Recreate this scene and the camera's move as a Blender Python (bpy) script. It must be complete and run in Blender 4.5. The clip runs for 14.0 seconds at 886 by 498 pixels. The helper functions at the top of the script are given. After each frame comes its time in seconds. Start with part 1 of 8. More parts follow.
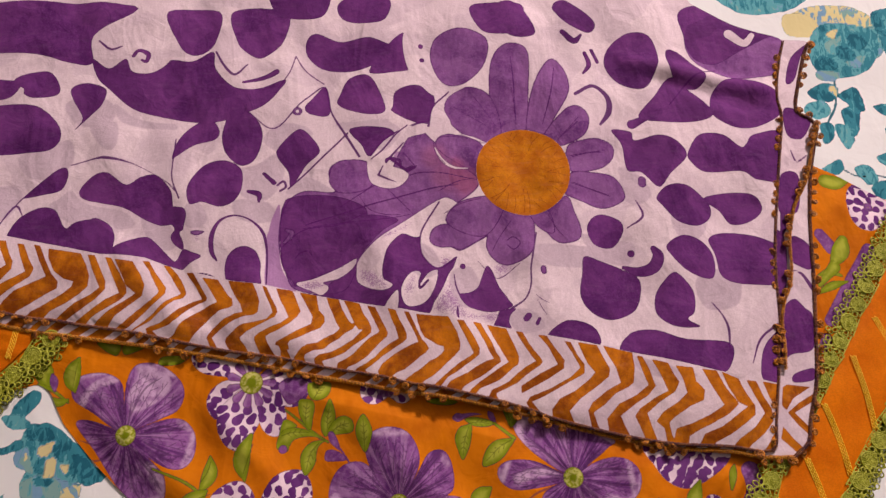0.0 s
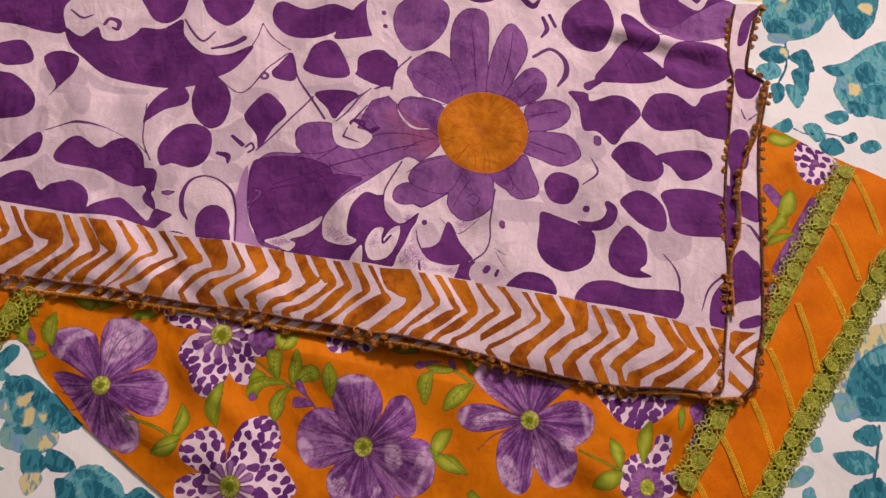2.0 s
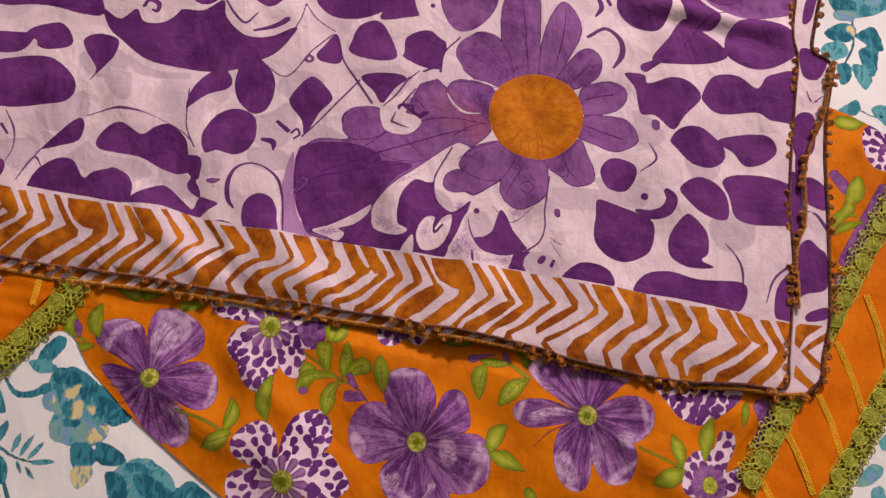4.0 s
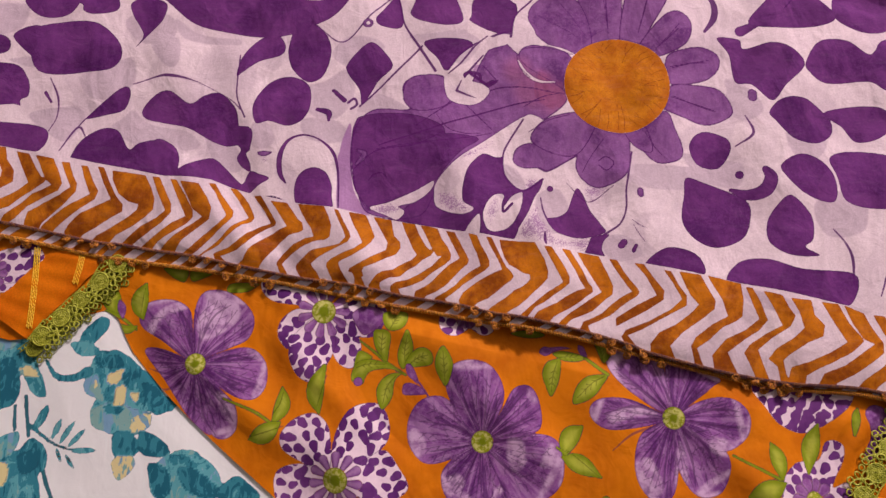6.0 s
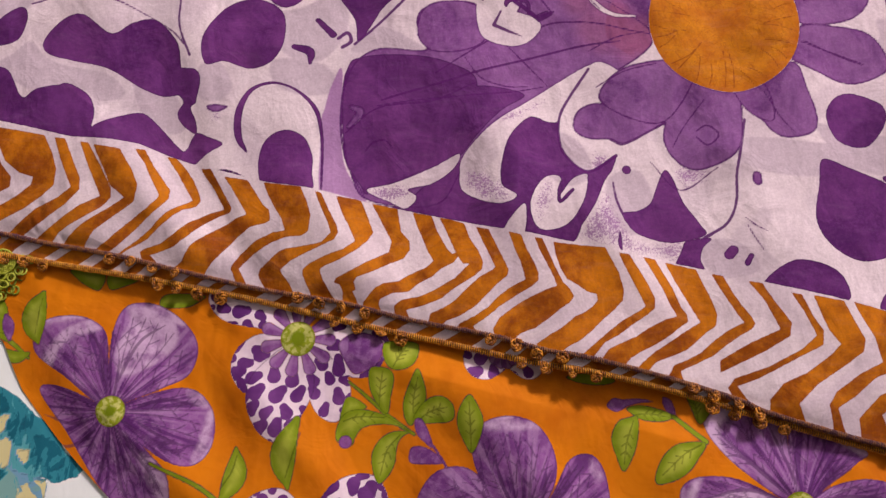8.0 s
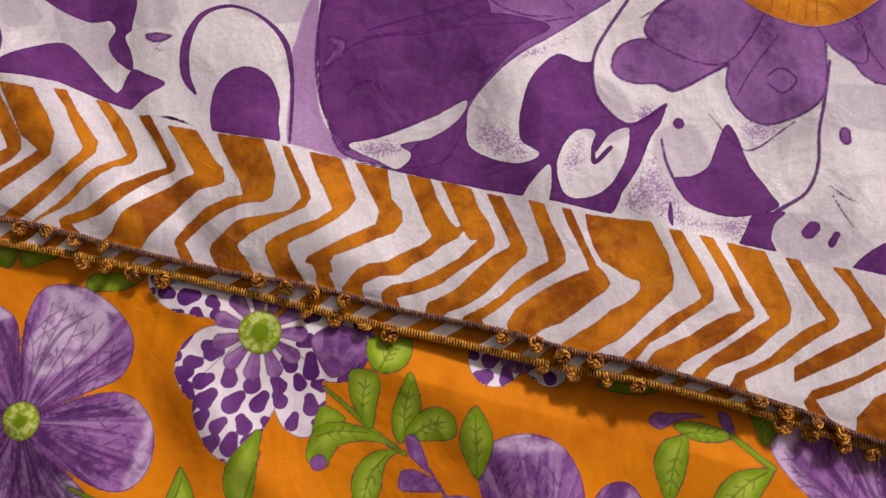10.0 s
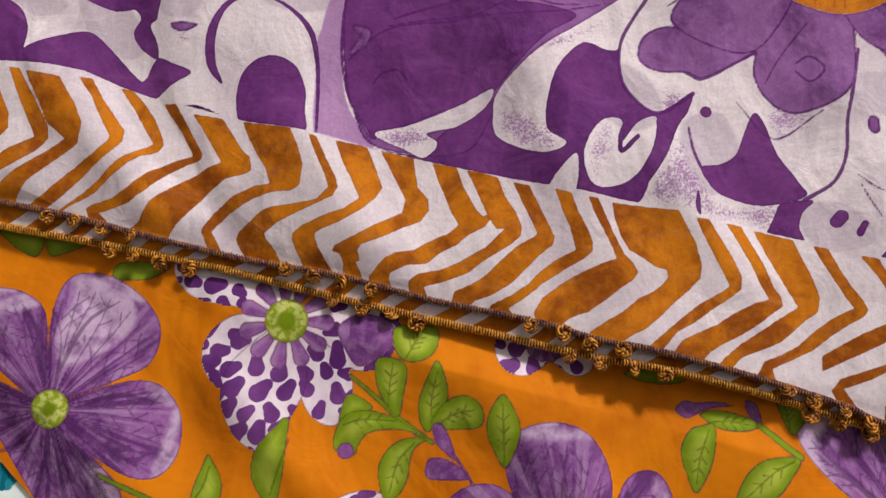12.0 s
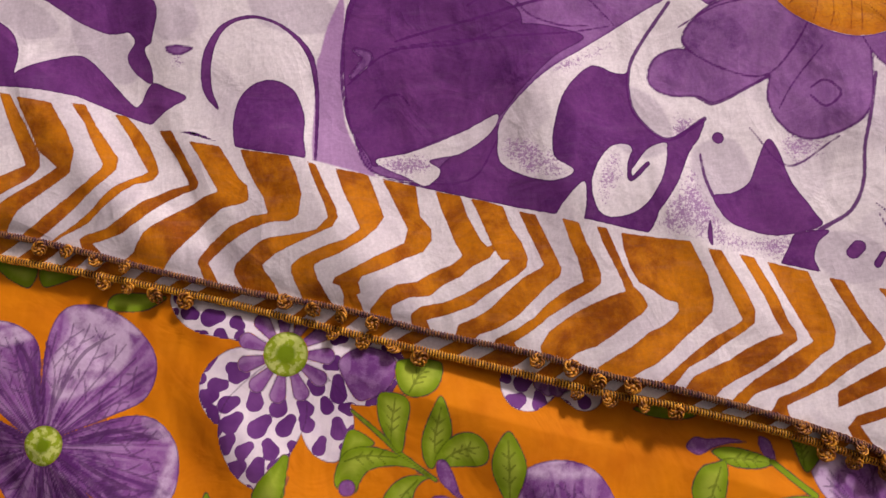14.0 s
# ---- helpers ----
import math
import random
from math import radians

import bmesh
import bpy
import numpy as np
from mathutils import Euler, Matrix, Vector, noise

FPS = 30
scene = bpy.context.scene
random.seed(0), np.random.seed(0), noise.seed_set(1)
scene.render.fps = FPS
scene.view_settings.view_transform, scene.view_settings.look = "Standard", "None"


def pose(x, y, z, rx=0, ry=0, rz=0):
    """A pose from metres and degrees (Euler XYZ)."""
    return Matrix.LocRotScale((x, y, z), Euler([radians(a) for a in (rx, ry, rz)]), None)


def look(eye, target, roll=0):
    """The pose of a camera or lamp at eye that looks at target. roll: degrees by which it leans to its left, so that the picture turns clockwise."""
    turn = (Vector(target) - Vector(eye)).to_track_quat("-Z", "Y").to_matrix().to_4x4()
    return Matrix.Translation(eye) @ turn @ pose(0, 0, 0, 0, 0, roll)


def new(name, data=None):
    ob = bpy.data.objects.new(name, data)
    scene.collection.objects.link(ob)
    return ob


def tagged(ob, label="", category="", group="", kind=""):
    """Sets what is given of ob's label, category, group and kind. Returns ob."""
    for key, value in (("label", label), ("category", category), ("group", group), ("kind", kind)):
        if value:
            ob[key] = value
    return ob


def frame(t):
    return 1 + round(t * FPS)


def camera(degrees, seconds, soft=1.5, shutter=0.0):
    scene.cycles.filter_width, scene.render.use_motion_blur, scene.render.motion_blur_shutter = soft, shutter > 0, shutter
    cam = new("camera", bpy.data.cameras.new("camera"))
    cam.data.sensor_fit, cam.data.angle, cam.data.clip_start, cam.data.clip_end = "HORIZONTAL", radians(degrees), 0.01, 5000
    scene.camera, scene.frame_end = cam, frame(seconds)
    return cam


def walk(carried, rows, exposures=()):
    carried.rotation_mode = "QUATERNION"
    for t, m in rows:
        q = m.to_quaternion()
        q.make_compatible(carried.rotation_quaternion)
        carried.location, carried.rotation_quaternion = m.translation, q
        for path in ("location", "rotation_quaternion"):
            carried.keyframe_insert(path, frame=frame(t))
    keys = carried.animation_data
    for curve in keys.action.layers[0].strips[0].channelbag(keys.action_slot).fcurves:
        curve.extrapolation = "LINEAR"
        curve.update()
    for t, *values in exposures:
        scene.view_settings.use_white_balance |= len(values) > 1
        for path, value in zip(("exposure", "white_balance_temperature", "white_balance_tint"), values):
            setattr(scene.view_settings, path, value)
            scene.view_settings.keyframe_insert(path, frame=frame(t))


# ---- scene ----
# ================================================================ camera
cam = camera(67.0, 14.0, soft=1.4)
# seconds, x, y, z, rx, ry, rz
PATH = [
    (0.0, 0.0094, -0.0098, 0.4952, 16.62, -1.98, -0.33),
    (0.5, 0.0278, -0.0410, 0.5065, 16.63, -2.11, 0.52),
    (1.0, 0.0266, -0.0435, 0.5086, 16.46, -2.16, 0.26),
    (1.5, 0.0299, -0.0423, 0.5080, 16.12, -2.15, -0.41),
    (2.0, 0.0344, -0.0410, 0.5088, 15.78, -2.17, -1.07),
    (2.5, 0.0414, -0.0413, 0.5065, 15.33, -2.29, -1.52),
    (3.0, 0.0340, -0.0368, 0.5021, 14.79, -2.19, -1.53),
    (3.5, 0.0202, -0.0301, 0.4996, 14.27, -1.76, -1.17),
    (4.0, 0.0063, -0.0286, 0.4938, 14.00, -0.97, -0.73),
    (4.2, 0.0014, -0.0292, 0.4892, 14.17, -0.54, -0.57),
    (6.3, -0.0208, -0.0259, 0.4445, 13.46, 2.11, 1.17),
    (6.5, -0.0268, -0.0253, 0.4426, 13.43, 1.36, 1.27),
    (7.0, -0.0275, -0.0230, 0.4413, 13.43, 1.35, 1.58),
    (7.2, -0.0293, -0.0134, 0.4191, 12.89, 1.29, 1.72),
    (9.3, -0.0396, 0.0352, 0.2550, 9.03, 0.75, 2.53),
    (9.5, -0.0397, 0.0357, 0.2546, 8.59, 0.61, 2.62),
    (10.0, -0.0396, 0.0340, 0.2532, 8.39, 0.68, 2.77),
    (10.5, -0.0445, 0.0323, 0.2526, 8.68, 0.94, 2.86),
    (11.0, -0.0460, 0.0336, 0.2530, 8.22, 0.95, 2.90),
    (11.5, -0.0457, 0.0327, 0.2538, 8.20, 0.95, 2.87),
    (12.0, -0.0480, 0.0314, 0.2529, 7.95, 0.97, 2.84),
    (12.5, -0.0475, 0.0301, 0.2525, 7.89, 1.11, 2.83),
    (13.0, -0.0485, 0.0334, 0.2494, 7.46, 1.06, 2.78),
    (13.5, -0.0505, 0.0433, 0.2480, 7.43, 1.18, 2.78),
    (14.0, -0.0491, 0.0459, 0.2475, 7.38, 1.21, 2.75),
]
# seconds, stops, kelvin, tint
EXPOSURES = [
    (0.0, -0.38, 7150, 41), (4.2, -0.36, 7150, 41), (6.3, -0.24, 6850, 42), (7.2, -0.24, 6850, 42), (9.3, -0.09, 6280, 11), (12.0, -0.09, 6280, 11), (13.2, -0.10, 6420, 18), (14.0, -0.10, 6420, 18),
]
walk(cam, [(t, pose(x, y, z, rx, ry, rz)) for t, x, y, z, rx, ry, rz in PATH], EXPOSURES)

# ================================================================ light
world = bpy.data.worlds.new("room_air")
scene.world = world
world.use_nodes = True
world.node_tree.nodes["Background"].inputs[0].default_value = (1.0, 0.95, 0.9, 1)
world.node_tree.nodes["Background"].inputs[1].default_value = 0.02


def ceiling_lamp(name, at, size, watts, colour, aim):
    data = bpy.data.lights.new(name, "AREA")
    data.shape, data.size, data.energy, data.color = "DISK", size, watts, colour
    ob = new(name, data)
    ob.matrix_world = look(at, aim)
    return tagged(ob, "round warm white lamp hanging below the ceiling", "lamp")


ceiling_lamp("room_lamp", (1.15, 2.15, 1.70), 0.42, 88, (1.0, 0.90, 0.86), (0.05, 0.05, 0))


# ================================================================ node helpers
def material(name):
    m = bpy.data.materials.new(name)
    m.use_nodes = True
    return m, Nodes(m.node_tree)


class Nodes:
    """A short way to write a node tree."""

    def __init__(self, tree):
        self.tree = tree
        self.shader = tree.nodes["Principled BSDF"]

    def add(self, kind, **inputs):
        n = self.tree.nodes.new(kind)
        for key, value in inputs.items():
            self.set(n.inputs[key.replace("_", " ")], value)
        return n

    def set(self, socket, value):
        if isinstance(value, bpy.types.NodeSocket):
            self.tree.links.new(value, socket)
        else:
            socket.default_value = value

    def out(self, key, value):
        self.set(self.shader.inputs[key], value)

    def calc(self, op, a, b=0.0, c=0.0):
        n = self.tree.nodes.new("ShaderNodeMath")
        n.operation = op
        for s, v in zip(n.inputs, (a, b, c)):
            self.set(s, v)
        return n.outputs[0]

    def ramp(self, value, lo, hi, a=0.0, b=1.0):
        n = self.tree.nodes.new("ShaderNodeMapRange")
        n.interpolation_type = "SMOOTHSTEP"
        for s, v in zip(n.inputs, (value, lo, hi, a, b)):
            self.set(s, v)
        return n.outputs[0]

    def mix(self, factor, a, b, blend="MIX"):
        n = self.tree.nodes.new("ShaderNodeMix")
        n.data_type, n.blend_type = "RGBA", blend
        self.set(n.inputs[0], factor)
        for s, v in ((n.inputs[6], a), (n.inputs[7], b)):
            self.set(s, (*v, 1) if isinstance(v, tuple) and len(v) == 3 else v)
        return n.outputs[2]

    def noise(self, where, scale, detail=3.0, rough=0.5, distortion=0.0):
        n = self.add("ShaderNodeTexNoise", Vector=where, Scale=scale, Detail=detail, Roughness=rough, Distortion=distortion)
        return n.outputs[0]

    def place(self):
        return self.add("ShaderNodeTexCoord").outputs["Object"]

    def field(self, name):
        n = self.tree.nodes.new("ShaderNodeAttribute")
        n.attribute_name = name
        s = self.add("ShaderNodeSeparateColor", Color=n.outputs[0])
        return s.outputs[0], s.outputs[1], s.outputs[2], n.outputs[3]

    def stretched(self, where, scale, turn=0.0):
        n = self.add("ShaderNodeMapping", Vector=where, Scale=scale, Rotation=(0, 0, turn))
        return n.outputs[0]

    def bump(self, height, strength, distance, normal=None):
        n = self.add("ShaderNodeBump", Height=height, Strength=strength, Distance=distance)
        if normal is not None:
            self.set(n.inputs["Normal"], normal)
        return n.outputs[0]


def weave(n, p, turn=0.0, threads=1900.0):
    """Fine crossed threads of a plain cotton cloth, 0 to 1."""
    q = n.stretched(p, (1, 1, 1), turn)
    a = n.noise(n.stretched(q, (threads, threads * 0.16, 1)), 1.0, 1.0)
    b = n.noise(n.stretched(q, (threads * 0.16, threads, 1)), 1.0, 1.0)
    return n.calc("MULTIPLY", n.calc("ADD", a, b), 0.5)


def cloth_finish(n, p, turn, rough, bump=0.35):
    threads = weave(n, p, turn)
    crumple = n.noise(p, 55.0, 3.0, 0.5, 0.9)
    sharp = n.calc("ABSOLUTE", n.calc("SUBTRACT", n.noise(n.stretched(p, (1.0, 0.55, 1), turn + 0.5), 34.0, 3.0, 0.55, 0.8), 0.5))
    creases = n.noise(n.stretched(p, (1, 0.6, 1), turn), 24.0, 2.0, 0.5, 1.5)
    h = n.calc("ADD", n.calc("MULTIPLY", threads, 0.00006), n.calc("ADD", n.calc("MULTIPLY", crumple, 0.0013), n.calc("MULTIPLY", creases, 0.0030)))
    h = n.calc("SUBTRACT", h, n.calc("MULTIPLY", sharp, 0.0018))
    n.out("Normal", n.bump(h, bump, 1.0))
    n.out("Roughness", rough)
    n.out("Specular IOR Level", 0.08)
    return threads


def ink_mask(n, d, wobble, edge=0.16):
    return n.ramp(n.calc("ADD", d, wobble), -edge, edge, 1.0, 0.0)


# ================================================================ materials
def purple_print():
    m, n = material("purple_and_white_printed_voile")
    p = n.place()
    dark, mid, pale, line = n.field("ink_a")
    chev, disc, fade, glow = n.field("ink_b")
    ghost = n.field("ink_c")[0]
    fine = n.noise(p, 900.0, 2.0)
    wob = n.calc("MULTIPLY", n.calc("SUBTRACT", n.noise(p, 420.0, 3.0, 0.6), 0.5), 0.7)
    cloud = n.noise(p, 38.0, 4.0, 0.6)
    blot = n.noise(p, 120.0, 5.0, 0.65)
    # sheer white ground with the folded layer showing through
    under = n.calc("MAXIMUM", n.calc("MULTIPLY", n.ramp(n.noise(p, 21.0, 1.0, 0.4, 0.8), 0.53, 0.57), 0.45), n.ramp(n.calc("ADD", ghost, wob), -0.9, 0.9, 1.0, 0.0))
    white = n.mix(n.calc("MULTIPLY", n.ramp(n.noise(p, 13.0, 1.0, 0.3, 1.2), 0.5, 0.53), 0.3), (0.83, 0.77, 0.80), (0.62, 0.55, 0.60))
    white = n.mix(n.calc("MULTIPLY", under, 0.68), white, (0.52, 0.45, 0.53))
    white = n.mix(n.ramp(blot, 0.35, 0.7, 0.0, 0.16), white, (0.62, 0.52, 0.62))
    # washed lilac
    c = n.mix(n.calc("MULTIPLY", ink_mask(n, pale, wob, 0.5), 0.9), white, n.mix(cloud, (0.46, 0.25, 0.50), (0.33, 0.15, 0.40)))
    spray = n.calc("ADD", n.calc("MULTIPLY", n.noise(p, 1000.0, 3.0, 0.75), 0.75), n.calc("MULTIPLY", n.noise(p, 110.0, 3.0, 0.6), 0.25))
    grain = n.ramp(n.calc("SUBTRACT", spray, n.ramp(fade, -6.0, 1.5, 0.0, 0.16)), 0.40, 0.56)
    worn = n.calc("MULTIPLY", ink_mask(n, fade, n.calc("MULTIPLY", wob, 5.0), 2.2), n.calc("MULTIPLY", grain, 0.85))
    c = n.mix(worn, c, (0.34, 0.16, 0.40))
    # petals with soft veins, rosy where they meet the heart
    violet = n.mix(n.ramp(cloud, 0.3, 0.7), (0.135, 0.034, 0.185), (0.26, 0.098, 0.315))
    violet = n.mix(n.ramp(blot, 0.4, 0.7, 0.0, 0.35), violet, (0.36, 0.18, 0.43))
    violet = n.mix(n.ramp(n.noise(p, 520.0, 3.0, 0.7), 0.42, 0.7, 0.0, 0.25), violet, (0.40, 0.21, 0.46))
    violet = n.mix(n.ramp(glow, -4.0, 6.0, 0.7, 0.0), violet, (0.40, 0.125, 0.24))
    violet = n.mix(n.calc("MULTIPLY", n.ramp(n.noise(p, 24.0, 1.0, 0.4, 0.8), 0.49, 0.52), 0.35), violet, (0.36, 0.17, 0.42))
    violet = n.mix(n.ramp(n.noise(n.stretched(p, (160, 40, 1), 0.7), 1.0, 3.0, 0.6), 0.5, 0.75, 0.0, 0.4), violet, (0.11, 0.022, 0.155))
    violet = n.mix(n.ramp(mid, -1.1, 0.0, 0.0, 0.6), violet, (0.095, 0.018, 0.135))
    c = n.mix(ink_mask(n, mid, wob), c, violet)
    # deep aubergine patches, a little darker along the rim
    deep = n.mix(n.ramp(cloud, 0.3, 0.72), (0.090, 0.015, 0.126), (0.168, 0.038, 0.210))
    deep = n.mix(n.ramp(n.noise(p, 520.0, 3.0, 0.7), 0.42, 0.7, 0.0, 0.30), deep, (0.22, 0.07, 0.26))
    deep = n.mix(n.ramp(blot, 0.42, 0.72, 0.0, 0.42), deep, (0.21, 0.055, 0.24))
    deep = n.mix(n.calc("MULTIPLY", n.ramp(n.noise(p, 26.0, 1.0, 0.4, 0.8), 0.50, 0.53), 0.38), deep, (0.20, 0.052, 0.235))
    deep = n.mix(n.calc("MULTIPLY", n.ramp(n.noise(p, 17.0, 1.0, 0.3, 1.0), 0.52, 0.55), 0.3), deep, (0.055, 0.007, 0.085))
    deep = n.mix(n.ramp(dark, -0.9, 0.0, 0.0, 0.55), deep, (0.05, 0.006, 0.085))
    c = n.mix(ink_mask(n, dark, wob), c, deep)
        # border of orange chevrons
    amber = n.mix(n.ramp(n.noise(p, 48.0, 5.0, 0.65, 0.4), 0.38, 0.62), (0.29, 0.072, 0.002), (0.61, 0.200, 0.003))
    amber = n.mix(n.ramp(n.noise(p, 210.0, 4.0, 0.7), 0.42, 0.70, 0.0, 0.35), amber, (0.66, 0.24, 0.006))
    amber = n.mix(n.ramp(chev, -0.8, 0.0, 0.0, 0.45), amber, (0.26, 0.058, 0.003))
    c = n.mix(ink_mask(n, chev, wob, 0.22), c, amber)
    # yellow heart of the daisy
    gold = n.mix(n.ramp(blot, 0.3, 0.7), (0.50, 0.155, 0.003), (0.64, 0.245, 0.005))
    gold = n.mix(n.ramp(disc, -8.0, 0.0, 0.0, 0.5), gold, (0.50, 0.14, 0.004))
    gold = n.mix(n.ramp(n.noise(p, 62.0, 2.0, 0.5, 2.6), 0.47, 0.5, 0.0, 0.5), gold, n.mix(n.ramp(n.noise(p, 62.0, 2.0, 0.5, 2.6), 0.5, 0.53), (0.40, 0.10, 0.002), gold))
    gold = n.mix(n.ramp(glow, -6.0, 6.0, 0.7, 0.0), gold, (0.40, 0.105, 0.002))
    heart = ink_mask(n, disc, wob)
    c = n.mix(heart, c, gold)
    c = n.mix(n.calc("MULTIPLY", ink_mask(n, line, wob, 0.25), 0.95), c, n.mix(heart, (0.105, 0.014, 0.145), (0.30, 0.080, 0.002)))
    c = n.mix(n.ramp(fine, 0.3, 0.7, 0.12, 0.0), c, (0.02, 0.01, 0.02))
    c = n.mix(n.ramp(weave(n, p, -0.2, 900.0), 0.40, 0.62, 0.10, 0.0), c, n.mix(0.5, c, (0.08, 0.03, 0.09)))
    c = n.mix(n.ramp(n.noise(n.stretched(p, (60, 260, 1), -0.2), 1.0, 4.0, 0.6), 0.5, 0.8, 0.0, 0.035), c, (0.75, 0.62, 0.75))
    n.out("Base Color", c)
    cloth_finish(n, p, -0.2, 0.75, 1.0)
    return m


def orange_print():
    m, n = material("orange_floral_printed_cotton")
    p = n.place()
    petal, speckle, leaf, lime = n.field("ink_a")
    line, ray, spot, pale = n.field("ink_b")
    wob = n.calc("MULTIPLY", n.calc("SUBTRACT", n.noise(p, 500.0, 3.0, 0.6), 0.5), 0.6)
    cloud = n.noise(p, 30.0, 4.0, 0.6)
    blot = n.noise(p, 150.0, 4.0, 0.6)
    ground = n.mix(n.ramp(cloud, 0.3, 0.7), (0.55, 0.148, 0.002), (0.72, 0.225, 0.002))
    ground = n.mix(n.ramp(blot, 0.4, 0.75, 0.0, 0.18), ground, (0.76, 0.27, 0.012))
    green = n.mix(n.ramp(leaf, -5.0, -0.6), (0.42, 0.52, 0.055), (0.20, 0.31, 0.008))
    green = n.mix(n.ramp(n.noise(p, 85.0, 2.0), 0.4, 0.7, 0.0, 0.4), green, (0.12, 0.20, 0.004))
    green = n.mix(n.ramp(blot, 0.5, 0.75, 0.0, 0.3), green, (0.38, 0.46, 0.08))
    green = n.mix(n.ramp(leaf, -0.6, 0.0, 0.0, 0.6), green, (0.05, 0.08, 0.003))
    c = n.mix(ink_mask(n, leaf, wob), ground, green)
    wash = n.noise(p, 260.0, 5.0, 0.7)
    violet = n.mix(n.ramp(cloud, 0.3, 0.7), (0.145, 0.038, 0.195), (0.29, 0.108, 0.345))
    violet = n.mix(n.ramp(wash, 0.4, 0.7, 0.0, 0.45), violet, (0.44, 0.26, 0.50))
    violet = n.mix(n.ramp(ray, 0.52, 0.70, 0.0, 0.7), violet, (0.075, 0.013, 0.115))
    violet = n.mix(n.ramp(ray, 0.46, 0.30, 0.0, 0.45), violet, (0.48, 0.30, 0.54))
    violet = n.mix(n.calc("MULTIPLY", ink_mask(n, pale, n.calc("MULTIPLY", wob, 4.0), 1.5), n.ramp(blot, 0.35, 0.6, 0.25, 0.85)), violet, (0.62, 0.47, 0.66))
    violet = n.mix(n.ramp(petal, -0.8, 0.0, 0.0, 0.45), violet, (0.10, 0.02, 0.14))
    c = n.mix(ink_mask(n, petal, wob), c, violet)
    c = n.mix(ink_mask(n, speckle, wob), c, n.mix(n.ramp(blot, 0.4, 0.7, 0.0, 0.4), (0.80, 0.72, 0.78), (0.6, 0.5, 0.64)))
    c = n.mix(ink_mask(n, spot, wob), c, n.mix(n.ramp(cloud, 0.35, 0.65), (0.10, 0.022, 0.15), (0.19, 0.06, 0.25)))
    bead = n.mix(n.ramp(lime, -5.4, -3.6, 0.0, 1.0), (0.17, 0.26, 0.006), n.mix(n.ramp(n.noise(p, 480.0, 2.0), 0.42, 0.58), (0.30, 0.40, 0.02), (0.58, 0.64, 0.18)))
    bead = n.mix(n.ramp(lime, -1.2, 0.0, 0.0, 0.8), bead, (0.12, 0.17, 0.005))
    bead = n.mix(n.ramp(blot, 0.4, 0.65, 0.0, 0.35), bead, (0.14, 0.2, 0.006))
    c = n.mix(ink_mask(n, lime, wob), c, bead)
    c = n.mix(n.calc("MULTIPLY", ink_mask(n, line, wob, 0.25), 0.6), c, n.mix(ink_mask(n, leaf, 0.4), (0.06, 0.018, 0.08), (0.05, 0.075, 0.003)))
    n.out("Base Color", c)
    cloth_finish(n, p, 0.6, 0.7, 0.8)
    return m


def sheet_print():
    m, n = material("white_bedsheet_with_teal_flowers")
    p = n.place()
    rose, stem, tone, line = n.field("ink_a")
    wob = n.calc("MULTIPLY", n.calc("SUBTRACT", n.noise(p, 130.0, 4.0, 0.65), 0.5), 6.0)
    small = n.calc("MULTIPLY", n.calc("SUBTRACT", n.noise(p, 300.0, 3.0, 0.6), 0.5), 1.6)
    strokes = n.noise(n.stretched(p, (1.0, 0.45, 1), 0.6), 150.0, 3.0, 0.55, 1.4)
    patch = n.noise(p, 45.0, 2.0, 0.5, 1.2)
    white = n.mix(n.noise(p, 18.0, 3.0), (0.76, 0.90, 0.86), (0.82, 0.95, 0.91))
    c = white
    shade = n.calc("ADD", tone, n.calc("MULTIPLY", n.calc("SUBTRACT", strokes, 0.5), 1.3))
    flower = n.mix(n.ramp(shade, 0.10, 0.16), (0.005, 0.140, 0.195), (0.018, 0.25, 0.31))
    flower = n.mix(n.ramp(shade, 0.34, 0.40), flower, (0.08, 0.42, 0.46))
    flower = n.mix(n.ramp(shade, 0.55, 0.61), flower, n.mix(n.ramp(patch, 0.48, 0.54), (0.20, 0.46, 0.42), (0.17, 0.40, 0.56)))
    flower = n.mix(n.ramp(shade, 0.92, 0.98), flower, (0.70, 0.70, 0.34))
    flower = n.mix(n.calc("MULTIPLY", ink_mask(n, line, small, 0.4), 0.6), flower, (0.012, 0.10, 0.14))
    c = n.mix(ink_mask(n, stem, small, 0.3), c, (0.02, 0.16, 0.20))
    c = n.mix(ink_mask(n, rose, n.calc("MULTIPLY", wob, 0.6), 0.3), c, flower)
    # the same roses, loosely, over the rest of the bed
    cells = n.add("ShaderNodeTexVoronoi", Vector=p, Scale=7.0)
    ragged = n.calc("ADD", cells.outputs["Distance"], n.calc("MULTIPLY", n.noise(p, 60.0, 3.0), 0.25))
    x, y = n.add("ShaderNodeSeparateXYZ", Vector=p).outputs[:2]
    out = n.calc("MAXIMUM", n.calc("ABSOLUTE", n.calc("SUBTRACT", x, 0.06)), n.calc("ADD", n.calc("ABSOLUTE", n.calc("SUBTRACT", y, 0.12)), 0.12))
    c = n.mix(n.calc("MULTIPLY", n.ramp(out, 0.44, 0.47), n.ramp(ragged, 0.42, 0.44, 1.0, 0.0)), c, n.mix(n.ramp(strokes, 0.46, 0.52), (0.015, 0.17, 0.22), (0.14, 0.44, 0.46)))
    n.out("Base Color", c)
    cloth_finish(n, p, 0.1, 0.8, 0.4)
    return m


